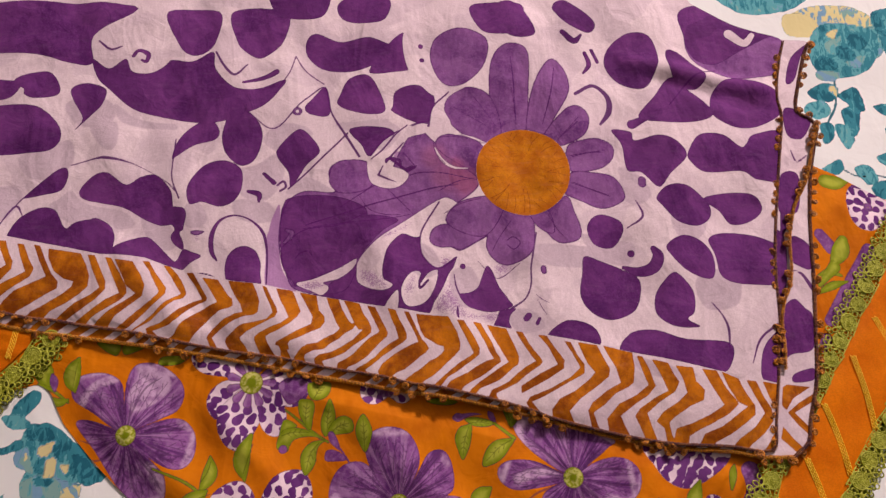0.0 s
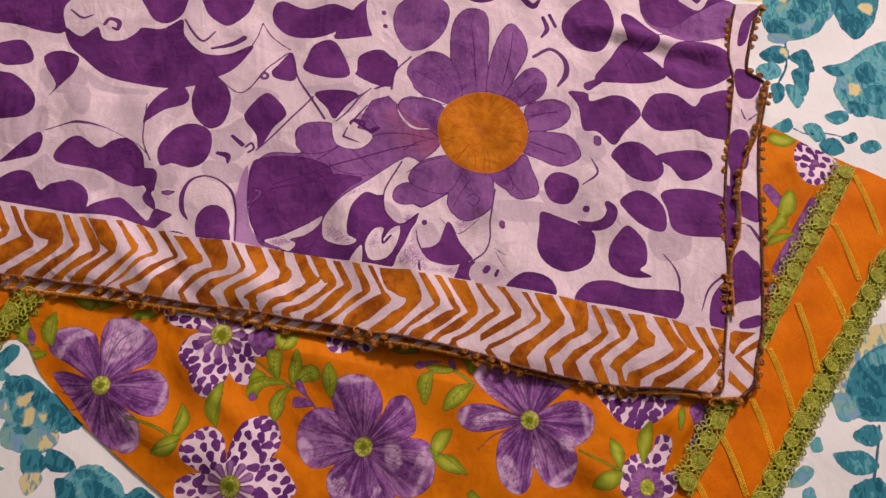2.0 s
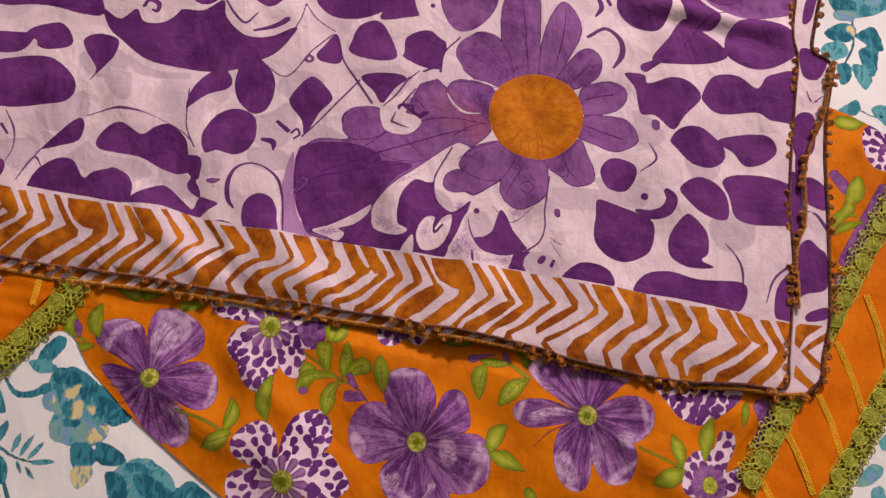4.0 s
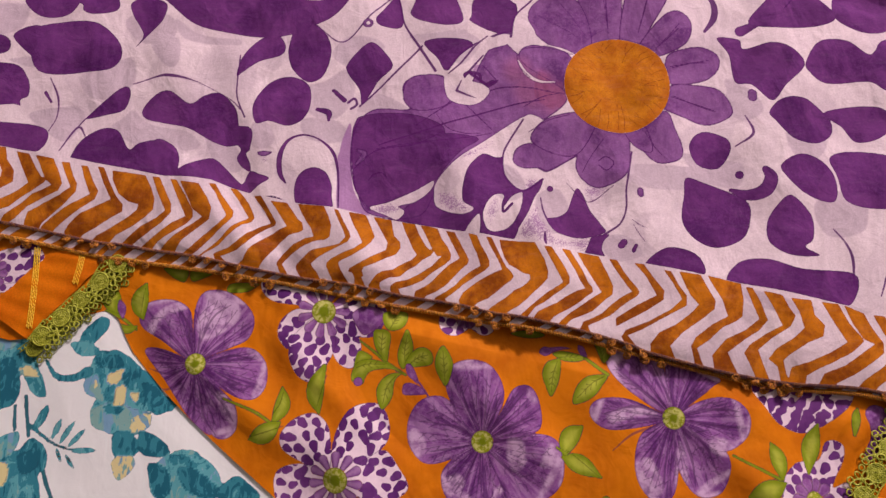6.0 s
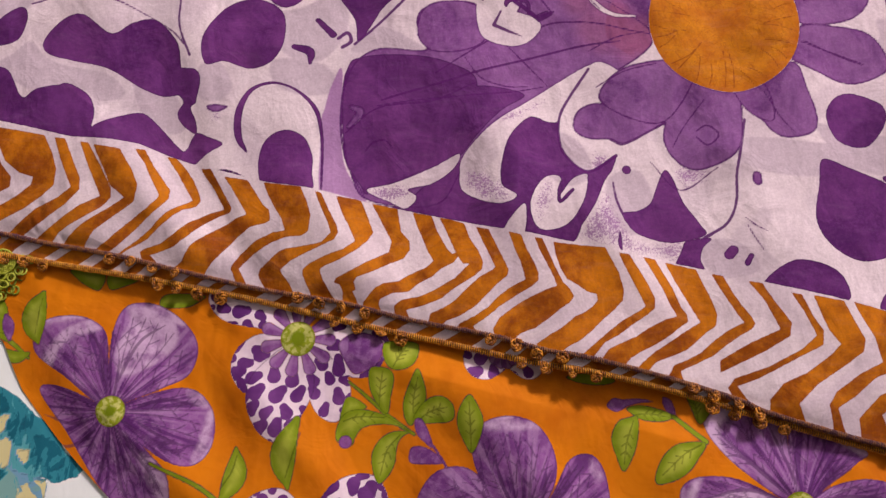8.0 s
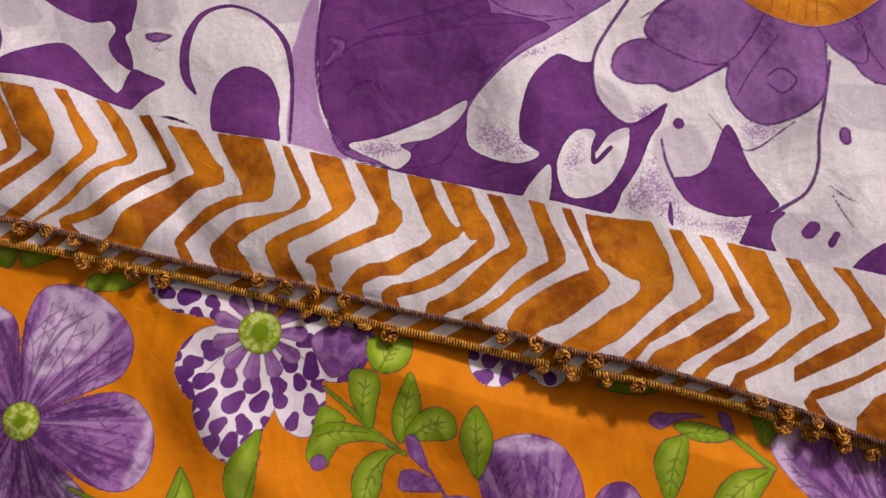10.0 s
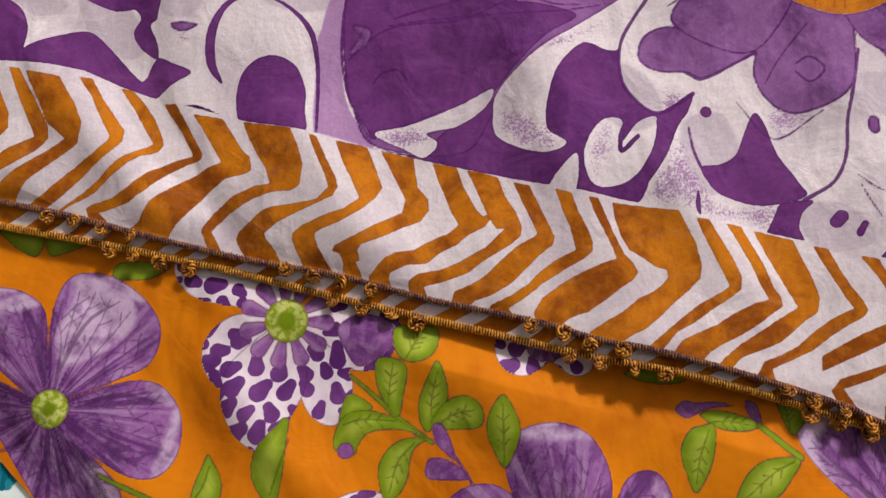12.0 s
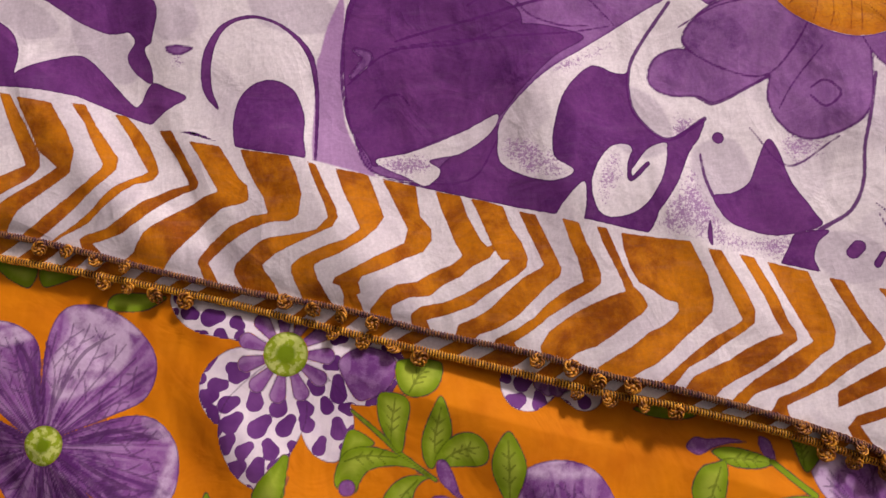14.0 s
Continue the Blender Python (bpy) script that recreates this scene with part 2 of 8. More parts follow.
def plain_cloth(name, a, b, rough=0.7):
    m, n = material(name)
    p = n.place()
    c = n.mix(n.ramp(n.noise(p, 40.0, 4.0, 0.6), 0.3, 0.7), a, b)
    c = n.mix(n.ramp(n.noise(p, 900.0, 2.0), 0.3, 0.7, 0.15, 0.0), c, (0.02, 0.01, 0.0))
    n.out("Base Color", c)
    cloth_finish(n, p, 0.6, rough, 0.4)
    return m


def thread(name, a, b, gloss=0.5):
    """Twisted shiny thread: two tones that change along and across the cord."""
    m, n = material(name)
    p = n.place()
    c = n.mix(n.ramp(n.noise(p, 500.0, 2.0, 0.6), 0.38, 0.62), a, b)
    n.out("Base Color", c)
    n.out("Roughness", gloss)
    n.out("Specular IOR Level", 0.45)
    n.out("Normal", n.bump(n.noise(p, 2600.0, 2.0), 0.5, 0.0003))
    return m


def plaster(name, colour):
    m, n = material(name)
    p = n.place()
    n.out("Base Color", n.mix(n.noise(p, 3.0, 5.0), tuple(0.92 * v for v in colour), colour))
    n.out("Roughness", 0.85)
    n.out("Normal", n.bump(n.noise(p, 60.0, 4.0), 0.15, 0.01))
    return m


PURPLE, ORANGE, SHEET = purple_print(), orange_print(), sheet_print()
BAND = plain_cloth("plain_orange_cotton_band", (0.68, 0.165, 0.002), (0.80, 0.225, 0.003), 0.6)
CORD_DARK = thread("aubergine_and_gold_cord", (0.10, 0.030, 0.050), (0.34, 0.15, 0.045))
CORE = thread("dark_brown_core_thread", (0.020, 0.006, 0.008), (0.060, 0.018, 0.006), 0.6)
CORD_GOLD = thread("copper_brown_cord", (0.42, 0.15, 0.006), (0.80, 0.40, 0.03), 0.42)
KNOT = thread("brown_gold_knot_thread", (0.16, 0.045, 0.006), (0.70, 0.30, 0.02), 0.45)
LACE = thread("lime_green_lace_thread", (0.27, 0.34, 0.010), (0.46, 0.54, 0.06), 0.5)
# the lace thread again, its green darkened to stand for shade under the trim
LACE_SHADED = thread("shaded_lace_thread", (0.15, 0.19, 0.005), (0.26, 0.32, 0.016), 0.6)
STITCH = thread("yellow_stitching_thread", (0.86, 0.56, 0.006), (0.95, 0.72, 0.05), 0.45)
WALL = plaster("cream_wall_plaster", (0.46, 0.41, 0.36))
CEILING = plaster("white_ceiling_paint", (0.80, 0.78, 0.75))
FLOOR = plaster("grey_floor_tile", (0.36, 0.33, 0.30))
TICKING = plain_cloth("white_mattress_ticking", (0.7, 0.68, 0.64), (0.8, 0.78, 0.74), 0.8)


# ================================================================ mesh helpers
def part(name, bm, mat, parent=None, label=""):
    me = bpy.data.meshes.new(name)
    bm.to_mesh(me)
    bm.free()
    me.materials.append(mat)
    for poly in me.polygons:
        poly.use_smooth = True
    ob = new(name, me)
    ob.parent = parent
    return tagged(ob, label)


def group_of(name, label, category, group="", kind=""):
    return tagged(new(name), label, category, group, kind)


def smooth_line(points, steps=8, closed=False):
    """Catmull-Rom through the rows of points (any number of columns)."""
    a = np.array(points, float)
    if closed:
        a = np.vstack([a[-1], a, a[0], a[1]])
    else:
        a = np.vstack([2 * a[0] - a[1], a, 2 * a[-1] - a[-2]])
    rows = []
    for i in range(1, len(a) - 2):
        for k in range(steps):
            t = k / steps
            p0, p1, p2, p3 = a[i - 1:i + 3]
            rows.append(0.5 * (2 * p1 + (p2 - p0) * t + (2 * p0 - 5 * p1 + 4 * p2 - p3) * t * t + (3 * p1 - p0 - 3 * p2 + p3) * t ** 3))
    if not closed:
        rows.append(a[-2])
    return np.array(rows)


def outline_distance(px, py, line):
    """Signed distance to a closed line, negative inside."""
    best = np.full(px.shape, 1e9)
    inside = np.zeros(px.shape, bool)
    for (ax, ay), (bx, by) in zip(line, np.roll(line, -1, axis=0)):
        ex, ey = bx - ax, by - ay
        wx, wy = px - ax, py - ay
        t = np.clip((wx * ex + wy * ey) / (ex * ex + ey * ey + 1e-9), 0, 1)
        best = np.minimum(best, (wx - t * ex) ** 2 + (wy - t * ey) ** 2)
        cross = (ay > py) != (by > py)
        if ey:
            inside ^= cross & (px < ex * (py - ay) / ey + ax)
    d = np.sqrt(best)
    return np.where(inside, -d, d)


def brush_distance(px, py, line):
    """Signed distance to a stroke: rows of x, y, half width."""
    best = np.full(px.shape, 1e9)
    if len(line) == 1:
        x, y, r = line[0]
        return np.hypot(px - x, py - y) - r
    for (ax, ay, ar), (bx, by, br) in zip(line[:-1], line[1:]):
        ex, ey = bx - ax, by - ay
        wx, wy = px - ax, py - ay
        t = np.clip((wx * ex + wy * ey) / (ex * ex + ey * ey + 1e-9), 0, 1)
        best = np.minimum(best, np.hypot(wx - t * ex, wy - t * ey) - (ar + (br - ar) * t))
    return best


FAR = 7.0
NAMES = {"dark": "printed_patch", "mid": "printed_petal", "disc": "daisy_heart", "rose": "printed_rose", "leaf": "printed_leaf", "sage": "printed_leaf", "stem": "printed_stem",
         "petal": "printed_bud", "speckle": "printed_flower", "lime": "flower_heart", "spot": "printed_flower"}


class Print:
    """Printed shapes on a cloth, as distances in millimetres to the edge of each ink, and which shape covers what."""

    THIN = ("line", "pale", "fade", "glow", "ghost")

    def __init__(self, x, y, inks, solid, rim=(), width=0.26):
        self.x, self.y, self.solid, self.rim, self.width = x, y, solid, rim, width
        self.ink = {k: np.full(x.shape, FAR) for k in inks}
        self.owner = np.zeros(x.shape, np.int32)
        self.shapes, self.current = {}, None

    def begin(self, name, label="", under=None):
        """All that is printed until end() belongs to one shape."""
        self.current = len(self.shapes) + 1
        self.shapes[self.current] = (name, label, under)
        return self.current

    def end(self):
        self.current = None

    def lay(self, ink, near, d):
        if ink not in self.THIN:
            for k in self.solid if ink != "chev" else ():
                if k != ink:
                    self.ink[k][near] = np.maximum(self.ink[k][near], np.minimum(-d - (0.6 if ink == "dark" else 0.0), FAR))
            if ink == "white":
                mine = 0
            elif self.current:
                mine = self.current
            else:
                mine = self.begin(NAMES[ink])
                self.end()
            self.owner[near[d < 0]] = mine
            if "line" in self.ink and (ink in self.rim or ink in ("white", "lime", "disc")):
                self.ink["line"][near] = np.maximum(self.ink["line"][near], np.minimum(-d, FAR))
                if ink in self.rim:
                    self.ink["line"][near] = np.minimum(self.ink["line"][near], np.abs(d) - self.width)
        if ink in self.ink:
            self.ink[ink][near] = np.minimum(self.ink[ink][near], d)

    def box(self, line, pad):
        return np.flatnonzero((self.x > line[:, 0].min() - pad) & (self.x < line[:, 0].max() + pad)
                              & (self.y > line[:, 1].min() - pad) & (self.y < line[:, 1].max() + pad))

    def blob(self, ink, *xy, sharp=False):
        a = np.array(xy, float).reshape(-1, 2)
        line = a if sharp else smooth_line(a, 6, True)
        near = self.box(line, FAR)
        if len(near):
            self.lay(ink, near, outline_distance(self.x[near], self.y[near], line))

    def brush(self, ink, *xyr, kink=False):
        a = np.array(xyr, float).reshape(-1, 3)
        if ink == "line":
            a[:, 2] = np.maximum(a[:, 2], 0.3)
        line = smooth_line(a, 6) if len(a) > 1 and not kink else a
        near = self.box(line, FAR + a[:, 2].max())
        if len(near):
            self.lay(ink, near, brush_distance(self.x[near], self.y[near], line))


def ripples(x, y, seed, count, shortest, longest, height, lean=None, spread=math.pi):
    """Soft folds: a sum of waves, x and y in millimetres."""
    rng = np.random.default_rng(seed)
    z = np.zeros(x.shape)
    for _ in range(count):
        length = shortest * (longest / shortest) ** rng.random()
        way = (lean if lean is not None else 0) + (rng.random() - 0.5) * 2 * spread
        z += height * (length / longest) ** 1.1 * np.sin((x * math.cos(way) + y * math.sin(way)) * 2 * math.pi / length + rng.random() * 6.28)
    return z / math.sqrt(count)


def ridge(x, y, ax, ay, bx, by, width, height):
    """One fold between two places, that fades at its ends."""
    ex, ey = bx - ax, by - ay
    n2 = ex * ex + ey * ey
    t = ((x - ax) * ex + (y - ay) * ey) / n2
    side = ((x - ax) * ey - (y - ay) * ex) / math.sqrt(n2)
    return height * np.exp(-(side / width) ** 2) * np.clip(1.0 - (2 * t - 1) ** 4, 0, 1) * ((t > 0) & (t < 1))


class Cloth:
    """A sheet of cloth cut to an outline (millimetres), laid over a height function (metres)."""

    def __init__(self, outline, xs, ys, height):
        self.line, self.hang = outline, None
        gx, gy = np.meshgrid(xs, ys)
        self.shape = gx.shape
        x, y = gx.ravel(), gy.ravel()
        if outline is not None:
            step = float(np.max(np.diff(xs)))
            d = outline_distance(x, y, outline) if len(x) < 60000 else self.banded(x, y, outline)
            g = d.reshape(self.shape)
            dy, dx = np.gradient(g, ys, xs)
            size = np.hypot(dx, dy) + 1e-9
            out = ((d > 0) & (d < 1.5 * step)).astype(float)
            x = x - out * d * (dx / size).ravel()
            y = y - out * d * (dy / size).ravel()
            self.keep = d < 1.5 * step
            self.d = np.minimum(d, 0)
        else:
            self.keep = np.ones(x.shape, bool)
            self.d = np.full(x.shape, -1e3)
        self.x, self.y = x, y
        self.z = height(x, y, self.d)

    @staticmethod
    def banded(x, y, outline):
        d = np.empty(x.shape)
        for i in range(0, len(x), 40000):
            d[i:i + 40000] = outline_distance(x[i:i + 40000], y[i:i + 40000], outline)
        return d

    def build(self, fields, mat, base, owner, shapes):
        """The ground of the cloth and each printed shape become meshes of their own. Returns the ground."""
        rows, cols = self.shape
        i = np.arange(rows * cols).reshape(rows, cols)
        quads = np.stack([i[:-1, :-1], i[:-1, 1:], i[1:, 1:], i[1:, :-1]], -1).reshape(-1, 4)
        quads = quads[self.keep[quads].all(1)]
        co = np.stack([self.x * 0.001, self.y * 0.001, self.z], -1)
        # normals of the whole cloth, so that no seam shows between its pieces
        n = np.zeros_like(co)
        fn = np.cross(co[quads[:, 2]] - co[quads[:, 0]], co[quads[:, 3]] - co[quads[:, 1]])
        for axis in range(3):
            for k in range(4):
                n[:, axis] += np.bincount(quads[:, k], fn[:, axis], len(co))
        n /= np.linalg.norm(n, axis=1)[:, None] + 1e-12
        # the cut edge lies flat
        flat = np.clip(self.d / 2.5 + 1, 0, 1)[:, None]
        n = n * (1 - flat) + np.array((0.0, 0.0, 1.0)) * flat
        n /= np.linalg.norm(n, axis=1)[:, None] + 1e-12
        own = owner[quads]
        own = np.where((own == own[:, :1]).all(1), own[:, 0], 0)
        made = {}
        for key in [0] + sorted(shapes):
            q = quads[own == key]
            if len(q) < 6:
                continue
            name, label, under = base if key == 0 else shapes[key]
            used, back = np.unique(q, return_inverse=True)
            me = bpy.data.meshes.new(name)
            me.vertices.add(len(used))
            me.vertices.foreach_set("co", co[used].astype(np.float32).ravel())
            me.loops.add(q.size)
            me.loops.foreach_set("vertex_index", back.ravel().astype(np.int32))
            me.polygons.add(len(q))
            me.polygons.foreach_set("loop_start", np.arange(0, q.size, 4, dtype=np.int32))
            me.update(calc_edges=True)
            me.polygons.foreach_set("use_smooth", np.ones(len(q), bool))
            me.normals_split_custom_set_from_vertices(n[used])
            for field, values in fields.items():
                at = me.attributes.new(field, "FLOAT_COLOR", "POINT")
                at.data.foreach_set("color", np.stack([v[used] for v in values], -1).astype(np.float32).ravel())
            me.materials.append(mat)
            ob = new(name, me)
            if key == 0:
                ob.parent = under
            else:
                ob.parent = made.get(under) or (self.hang or made[0])
            made[key] = tagged(ob, label)
        return made[0]


def tube_ring(bm, cx, cy, cz, rx, ry, r, turn=0.0, seg=12, side=5, squash=1.0):
    """An oval ring of thread, lying flat."""
    rows = []
    for i in range(seg):
        a = 2 * math.pi * i / seg
        row = []
        for j in range(side):
            b = 2 * math.pi * j / side
            x, y, z = (rx + r * math.cos(b)) * math.cos(a), (ry + r * math.cos(b)) * math.sin(a), r * math.sin(b) * squash
            row.append(bm.verts.new((cx + x * math.cos(turn) - y * math.sin(turn), cy + x * math.sin(turn) + y * math.cos(turn), cz + z)))
        rows.append(row)
    for i in range(seg):
        for j in range(side):
            bm.faces.new((rows[i][j], rows[(i + 1) % seg][j], rows[(i + 1) % seg][(j + 1) % side], rows[i][(j + 1) % side]))


def tube(bm, points, radius, side=6, ends=True):
    """A round thread along points (metres); radius is one number or one for each point."""
    pts = [Vector(p) for p in points]
    radii = [radius] * len(pts) if not hasattr(radius, "__len__") else radius
    rows = []
    for i, p in enumerate(pts):
        way = (pts[min(i + 1, len(pts) - 1)] - pts[max(i - 1, 0)]).normalized()
        a = way.cross(Vector((0, 0, 1)))
        a = a.normalized() if a.length > 1e-6 else Vector((1, 0, 0))
        b = way.cross(a)
        rows.append([bm.verts.new(p + (a * math.cos(2 * math.pi * j / side) + b * math.sin(2 * math.pi * j / side)) * radii[i]) for j in range(side)])
    for r0, r1 in zip(rows, rows[1:]):
        for j in range(side):
            bm.faces.new((r0[j], r0[(j + 1) % side], r1[(j + 1) % side], r1[j]))
    if ends:
        bm.faces.new(rows[0][::-1])
        bm.faces.new(rows[-1])


def box_mesh(x0, x1, y0, y1, z0, z1, bevel=0.0):
    bm = bmesh.new()
    bmesh.ops.create_cube(bm, size=1.0, matrix=Matrix.LocRotScale(((x0 + x1) / 2, (y0 + y1) / 2, (z0 + z1) / 2), None, (x1 - x0, y1 - y0, z1 - z0)))
    if bevel:
        bmesh.ops.bevel(bm, geom=list(bm.edges), offset=bevel, segments=4, affect="EDGES", profile=0.5)
    return bm


def structure(name, bm, mat, label, category):
    return tagged(part(name, bm, mat), label, category, kind="structure")


# ================================================================ the room that closes the place
structure("floor", box_mesh(-2.2, 2.2, -2.0, 2.4, -0.60, -0.55), FLOOR, "grey tiled bedroom floor", "floor")
structure("ceiling", box_mesh(-2.2, 2.2, -2.0, 2.4, 2.15, 2.25), CEILING, "white painted bedroom ceiling", "ceiling")
structure("wall_north", box_mesh(-2.2, 2.2, 2.4, 2.5, -0.55, 2.15), WALL, "plain cream plastered bedroom wall", "wall")
structure("wall_south", box_mesh(-2.2, 2.2, -2.1, -2.0, -0.55, 2.15), WALL, "plain cream plastered bedroom wall", "wall")
structure("wall_east", box_mesh(2.2, 2.3, -2.0, 2.4, -0.55, 2.15), WALL, "plain cream plastered bedroom wall", "wall")
structure("wall_west", box_mesh(-2.3, -2.2, -2.0, 2.4, -0.55, 2.15), WALL, "plain cream plastered bedroom wall", "wall")
tagged(part("mattress", box_mesh(-0.93, 0.97, -0.93, 1.07, -0.55, -0.006, 0.03), TICKING), "thick white mattress under the floral bedsheet", "mattress")


def lines(*spans):
    """Grid lines from spans of (start, end, step)."""
    return np.unique(np.concatenate([np.linspace(a, b, max(2, int(round((b - a) / s)) + 1)) for a, b, s in spans]).round(4))


# ================================================================ heights of the layers, metres
def sheet_height(x, y, d):
    z = ripples(x, y, 3, 14, 45, 240, 0.0030)
    return np.minimum(z - 0.0008, 0.0002)


def orange_height(x, y, d):
    z = 0.0040 + ripples(x, y, 5, 14, 35, 120, 0.0046, 0.83, 0.45)
    z += ridge(x, y, -165, 42, -40, -75, 10, 0.0036) + ridge(x, y, -60, 30, 60, -70, 12, 0.0034) + ridge(x, y, -235, 20, -120, -60, 9, 0.0030) + ridge(x, y, 95, 0, 190, -95, 10, 0.0035)
    z += ridge(x, y, 190, -100, 262, 0, 4, 0.0025) + ridge(x, y, 178, -100, 240, -5, 3, 0.0016)
    z += ridge(x, y, 318, 60, 372, 175, 4, 0.0025) + ridge(x, y, 335, 60, 385, 165, 3, 0.0014)
    # pressed flat where the scarf lies on it
    flat = np.clip((y - np.interp(x, (-420, -283, -113, 55, 160, 262), (97, 78, 50, 15, -7, -18))) / 14 + 1.1, 0, 1) * np.clip((348 - x) / 14, 0, 1)
    # and under the stitched bands
    flat = np.maximum(flat, np.clip(((x - 236) * 0.815 - (y + 80) * 0.58 + 30) / 12, 0, 1))
    flat = np.maximum(flat, np.clip((-236 - x) / 12, 0, 1))
    z = np.where(flat > 0, z * (1 - flat) + flat * 0.0024, z)
    z = np.clip(z, 0.0014, 0.0100)
    rise = np.clip(-d / 42, 0, 1)
    rise = rise * rise * (3 - 2 * rise)
    return 0.0005 * (1 - rise) + z * rise


def fold_height(x, y):
    z = ripples(x, y, 11, 18, 28, 130, 0.0042, 0.3, 1.2)
    z += ridge(x, y, -230, 150, -150, 60, 12, 0.0055) + ridge(x, y, -185, 130, -120, 50, 8, -0.0040)
    z += ridge(x, y, -330, 160, -270, 85, 14, 0.0030) + ridge(x, y, -120, 120, -60, 40, 12, 0.0034)
    z += ridge(x, y, 170, 300, 318, 268, 8, 0.0050) + ridge(x, y, 190, 285, 310, 252, 7, -0.0020)
    z += ridge(x, y, -10, 330, 160, 330, 16, 0.0025) + ridge(x, y, 10, 120, 75, 30, 12, 0.0030)
    return z


def lift(x, d):
    """Where the free edge stands off the cloth below."""
    return 0.0070 * np.exp(-((x - 25) / 50) ** 2) * np.exp(d / 22.0) + 0.0020 * np.exp(-((x + 190) / 30) ** 2) * np.exp(d / 22.0)


def lower_height(x, y, d):
    z = 0.0076 + 0.25 * fold_height(x, y)
    z = np.maximum(z, 0.0060) + lift(x, d)
    # the free lower edge sinks on to the cloth below
    return z - 0.0004 * np.exp(d / 2.0) - 0.0024 * np.exp(d / 9.0) * np.clip((235 - x) / 40, 0, 1)


def upper_height(x, y, d):
    low = 0.0076 + 0.25 * fold_height(x, y)
    z = np.maximum(0.0112 + fold_height(x, y), low + 0.0012)
    # its edge lies close on the fold below
    low = low - 0.0020 * np.exp((d - 6) / 9.0) * np.clip((235 - x) / 40, 0, 1)
    return low + 0.0011 + (z - low - 0.0011) * (1 - np.exp(d / 9.0)) + lift(x, d)


# ================================================================ bedsheet
sheet = Cloth(None, lines((-1000, -360, 40), (-360, -90, 1.3), (-90, 240, 8), (240, 480, 1.3), (480, 1040, 40)),
              lines((-1000, -125, 40), (-125, 90, 1.3), (90, 380, 1.4), (380, 1140, 40)), sheet_height)
S = Print(sheet.x, sheet.y, ("rose", "stem", "tone", "line"), (), ("rose",))
S.ink["tone"][:] = 0.3


def dab(tone, *xy):
    """One brush mark of a printed rose or leaf; tone: 0 deep teal, 0.5 sea green, over 0.9 yellow."""
    line = smooth_line(np.array(xy, float).reshape(-1, 2), 5, True)
    near = S.box(line, FAR)
    if len(near):
        d = outline_distance(S.x[near], S.y[near], line)
        S.lay("rose", near, d)
        S.ink["tone"][near[d < 0.6]] = tone


S.begin("printed_rose", "printed teal rose with a pale yellow heart")
dab(0.45, -267.5, 0.8, -263.0, 8.3, -251.5, 7.9, -237.5, 1.6, -216.4, -19.7, -207.5, -27.3, -218.1, -32.9, -225.7, -30.7, -222.0, -39.4, -231.1, -45.6, -243.9, -46.0, -259.2, -42.2, -264.3, -33.5, -260.6, -20.9, -270.4, -17.5, -268.3, -6.6)
dab(0.62, -264.3, -33.5, -252.3, -26.0, -229.4, -30.8, -222.5, -32.3, -224.3, -41.2, -238.3, -46.9, -257.3, -42.9)
dab(0.20, -264.4, 5.3, -251.8, 9.3, -239.4, 1.5, -235.4, -7.5, -249.5, -6.8, -255.7, -2.6, -262.2, -2.0)
dab(0.05, -260.3, 2.8, -251.2, 5.6, -245.4, -0.5, -253.8, -2.5)
dab(0.20, -236.7, -3.9, -224.5, -7.2, -215.7, -19.6, -205.7, -24.8, -210.6, -31.0, -221.9, -31.6, -229.3, -25.4, -233.1, -16.5)
dab(0.05, -231.0, -12.9, -222.2, -16.2, -215.8, -24.0, -222.4, -27.7, -228.3, -21.8)
dab(0.72, -269.1, -6.6, -262.4, -8.2, -253.6, -17.1, -256.3, -24.4, -262.1, -22.7, -270.4, -17.5)
dab(0.30, -260.5, -8.2, -254.8, -9.1, -249.1, -17.0, -250.6, -24.9, -256.1, -20.8)
dab(1.20, -254.9, -8.1, -244.9, -4.1, -244.9, -9.6, -252.2, -13.8)
dab(1.20, -248.0, -16.9, -241.9, -15.0, -241.9, -25.8, -247.6, -28.1)
dab(1.20, -238.2, -20.3, -232.7, -19.4, -234.0, -24.1)
dab(0.97, -234.9, -36.2, -222.9, -32.4, -223.6, -41.2, -233.1, -44.6)
dab(0.10, -244.7, -6.0, -236.8, -8.7, -236.8, -16.6, -242.1, -13.9)
dab(0.10, -253.9, -27.9, -242.6, -29.3, -245.8, -33.0, -252.2, -32.1)
S.end()
S.begin("printed_leaf", "printed teal leaf")
dab(0.20, -245.9, -45.3, -236.8, -44.0, -227.3, -51.8, -230.7, -59.5, -241.8, -60.8, -246.5, -54.1)
S.end()
S.begin("printed_leaf", "printed teal leaf")
dab(0.08, -228.4, -44.1, -217.8, -46.3, -206.6, -57.1, -218.2, -60.2, -228.0, -55.3)
S.end()
S.begin("printed_leaf", "printed teal leaf")
dab(0.97, -245.2, -62.7, -232.9, -59.2, -229.9, -65.6, -239.5, -75.1)
S.end()
S.begin("printed_rose", "large printed teal leaf")
dab(0.50, -211.7, -60.0, -197.1, -54.4, -185.2, -59.3, -173.3, -70.9, -173.2, -84.3, -211.4, -85.4, -218.9, -72.1)
dab(0.08, -221.0, -63.7, -209.4, -66.7, -204.3, -78.5, -210.7, -85.4, -218.0, -76.2)
dab(0.10, -200.3, -64.1, -183.8, -71.1, -171.2, -82.6, -183.0, -83.9, -196.3, -76.5)
dab(0.25, -206.7, -58.8, -196.5, -59.5, -192.3, -64.5, -202.5, -64.1)
S.end()
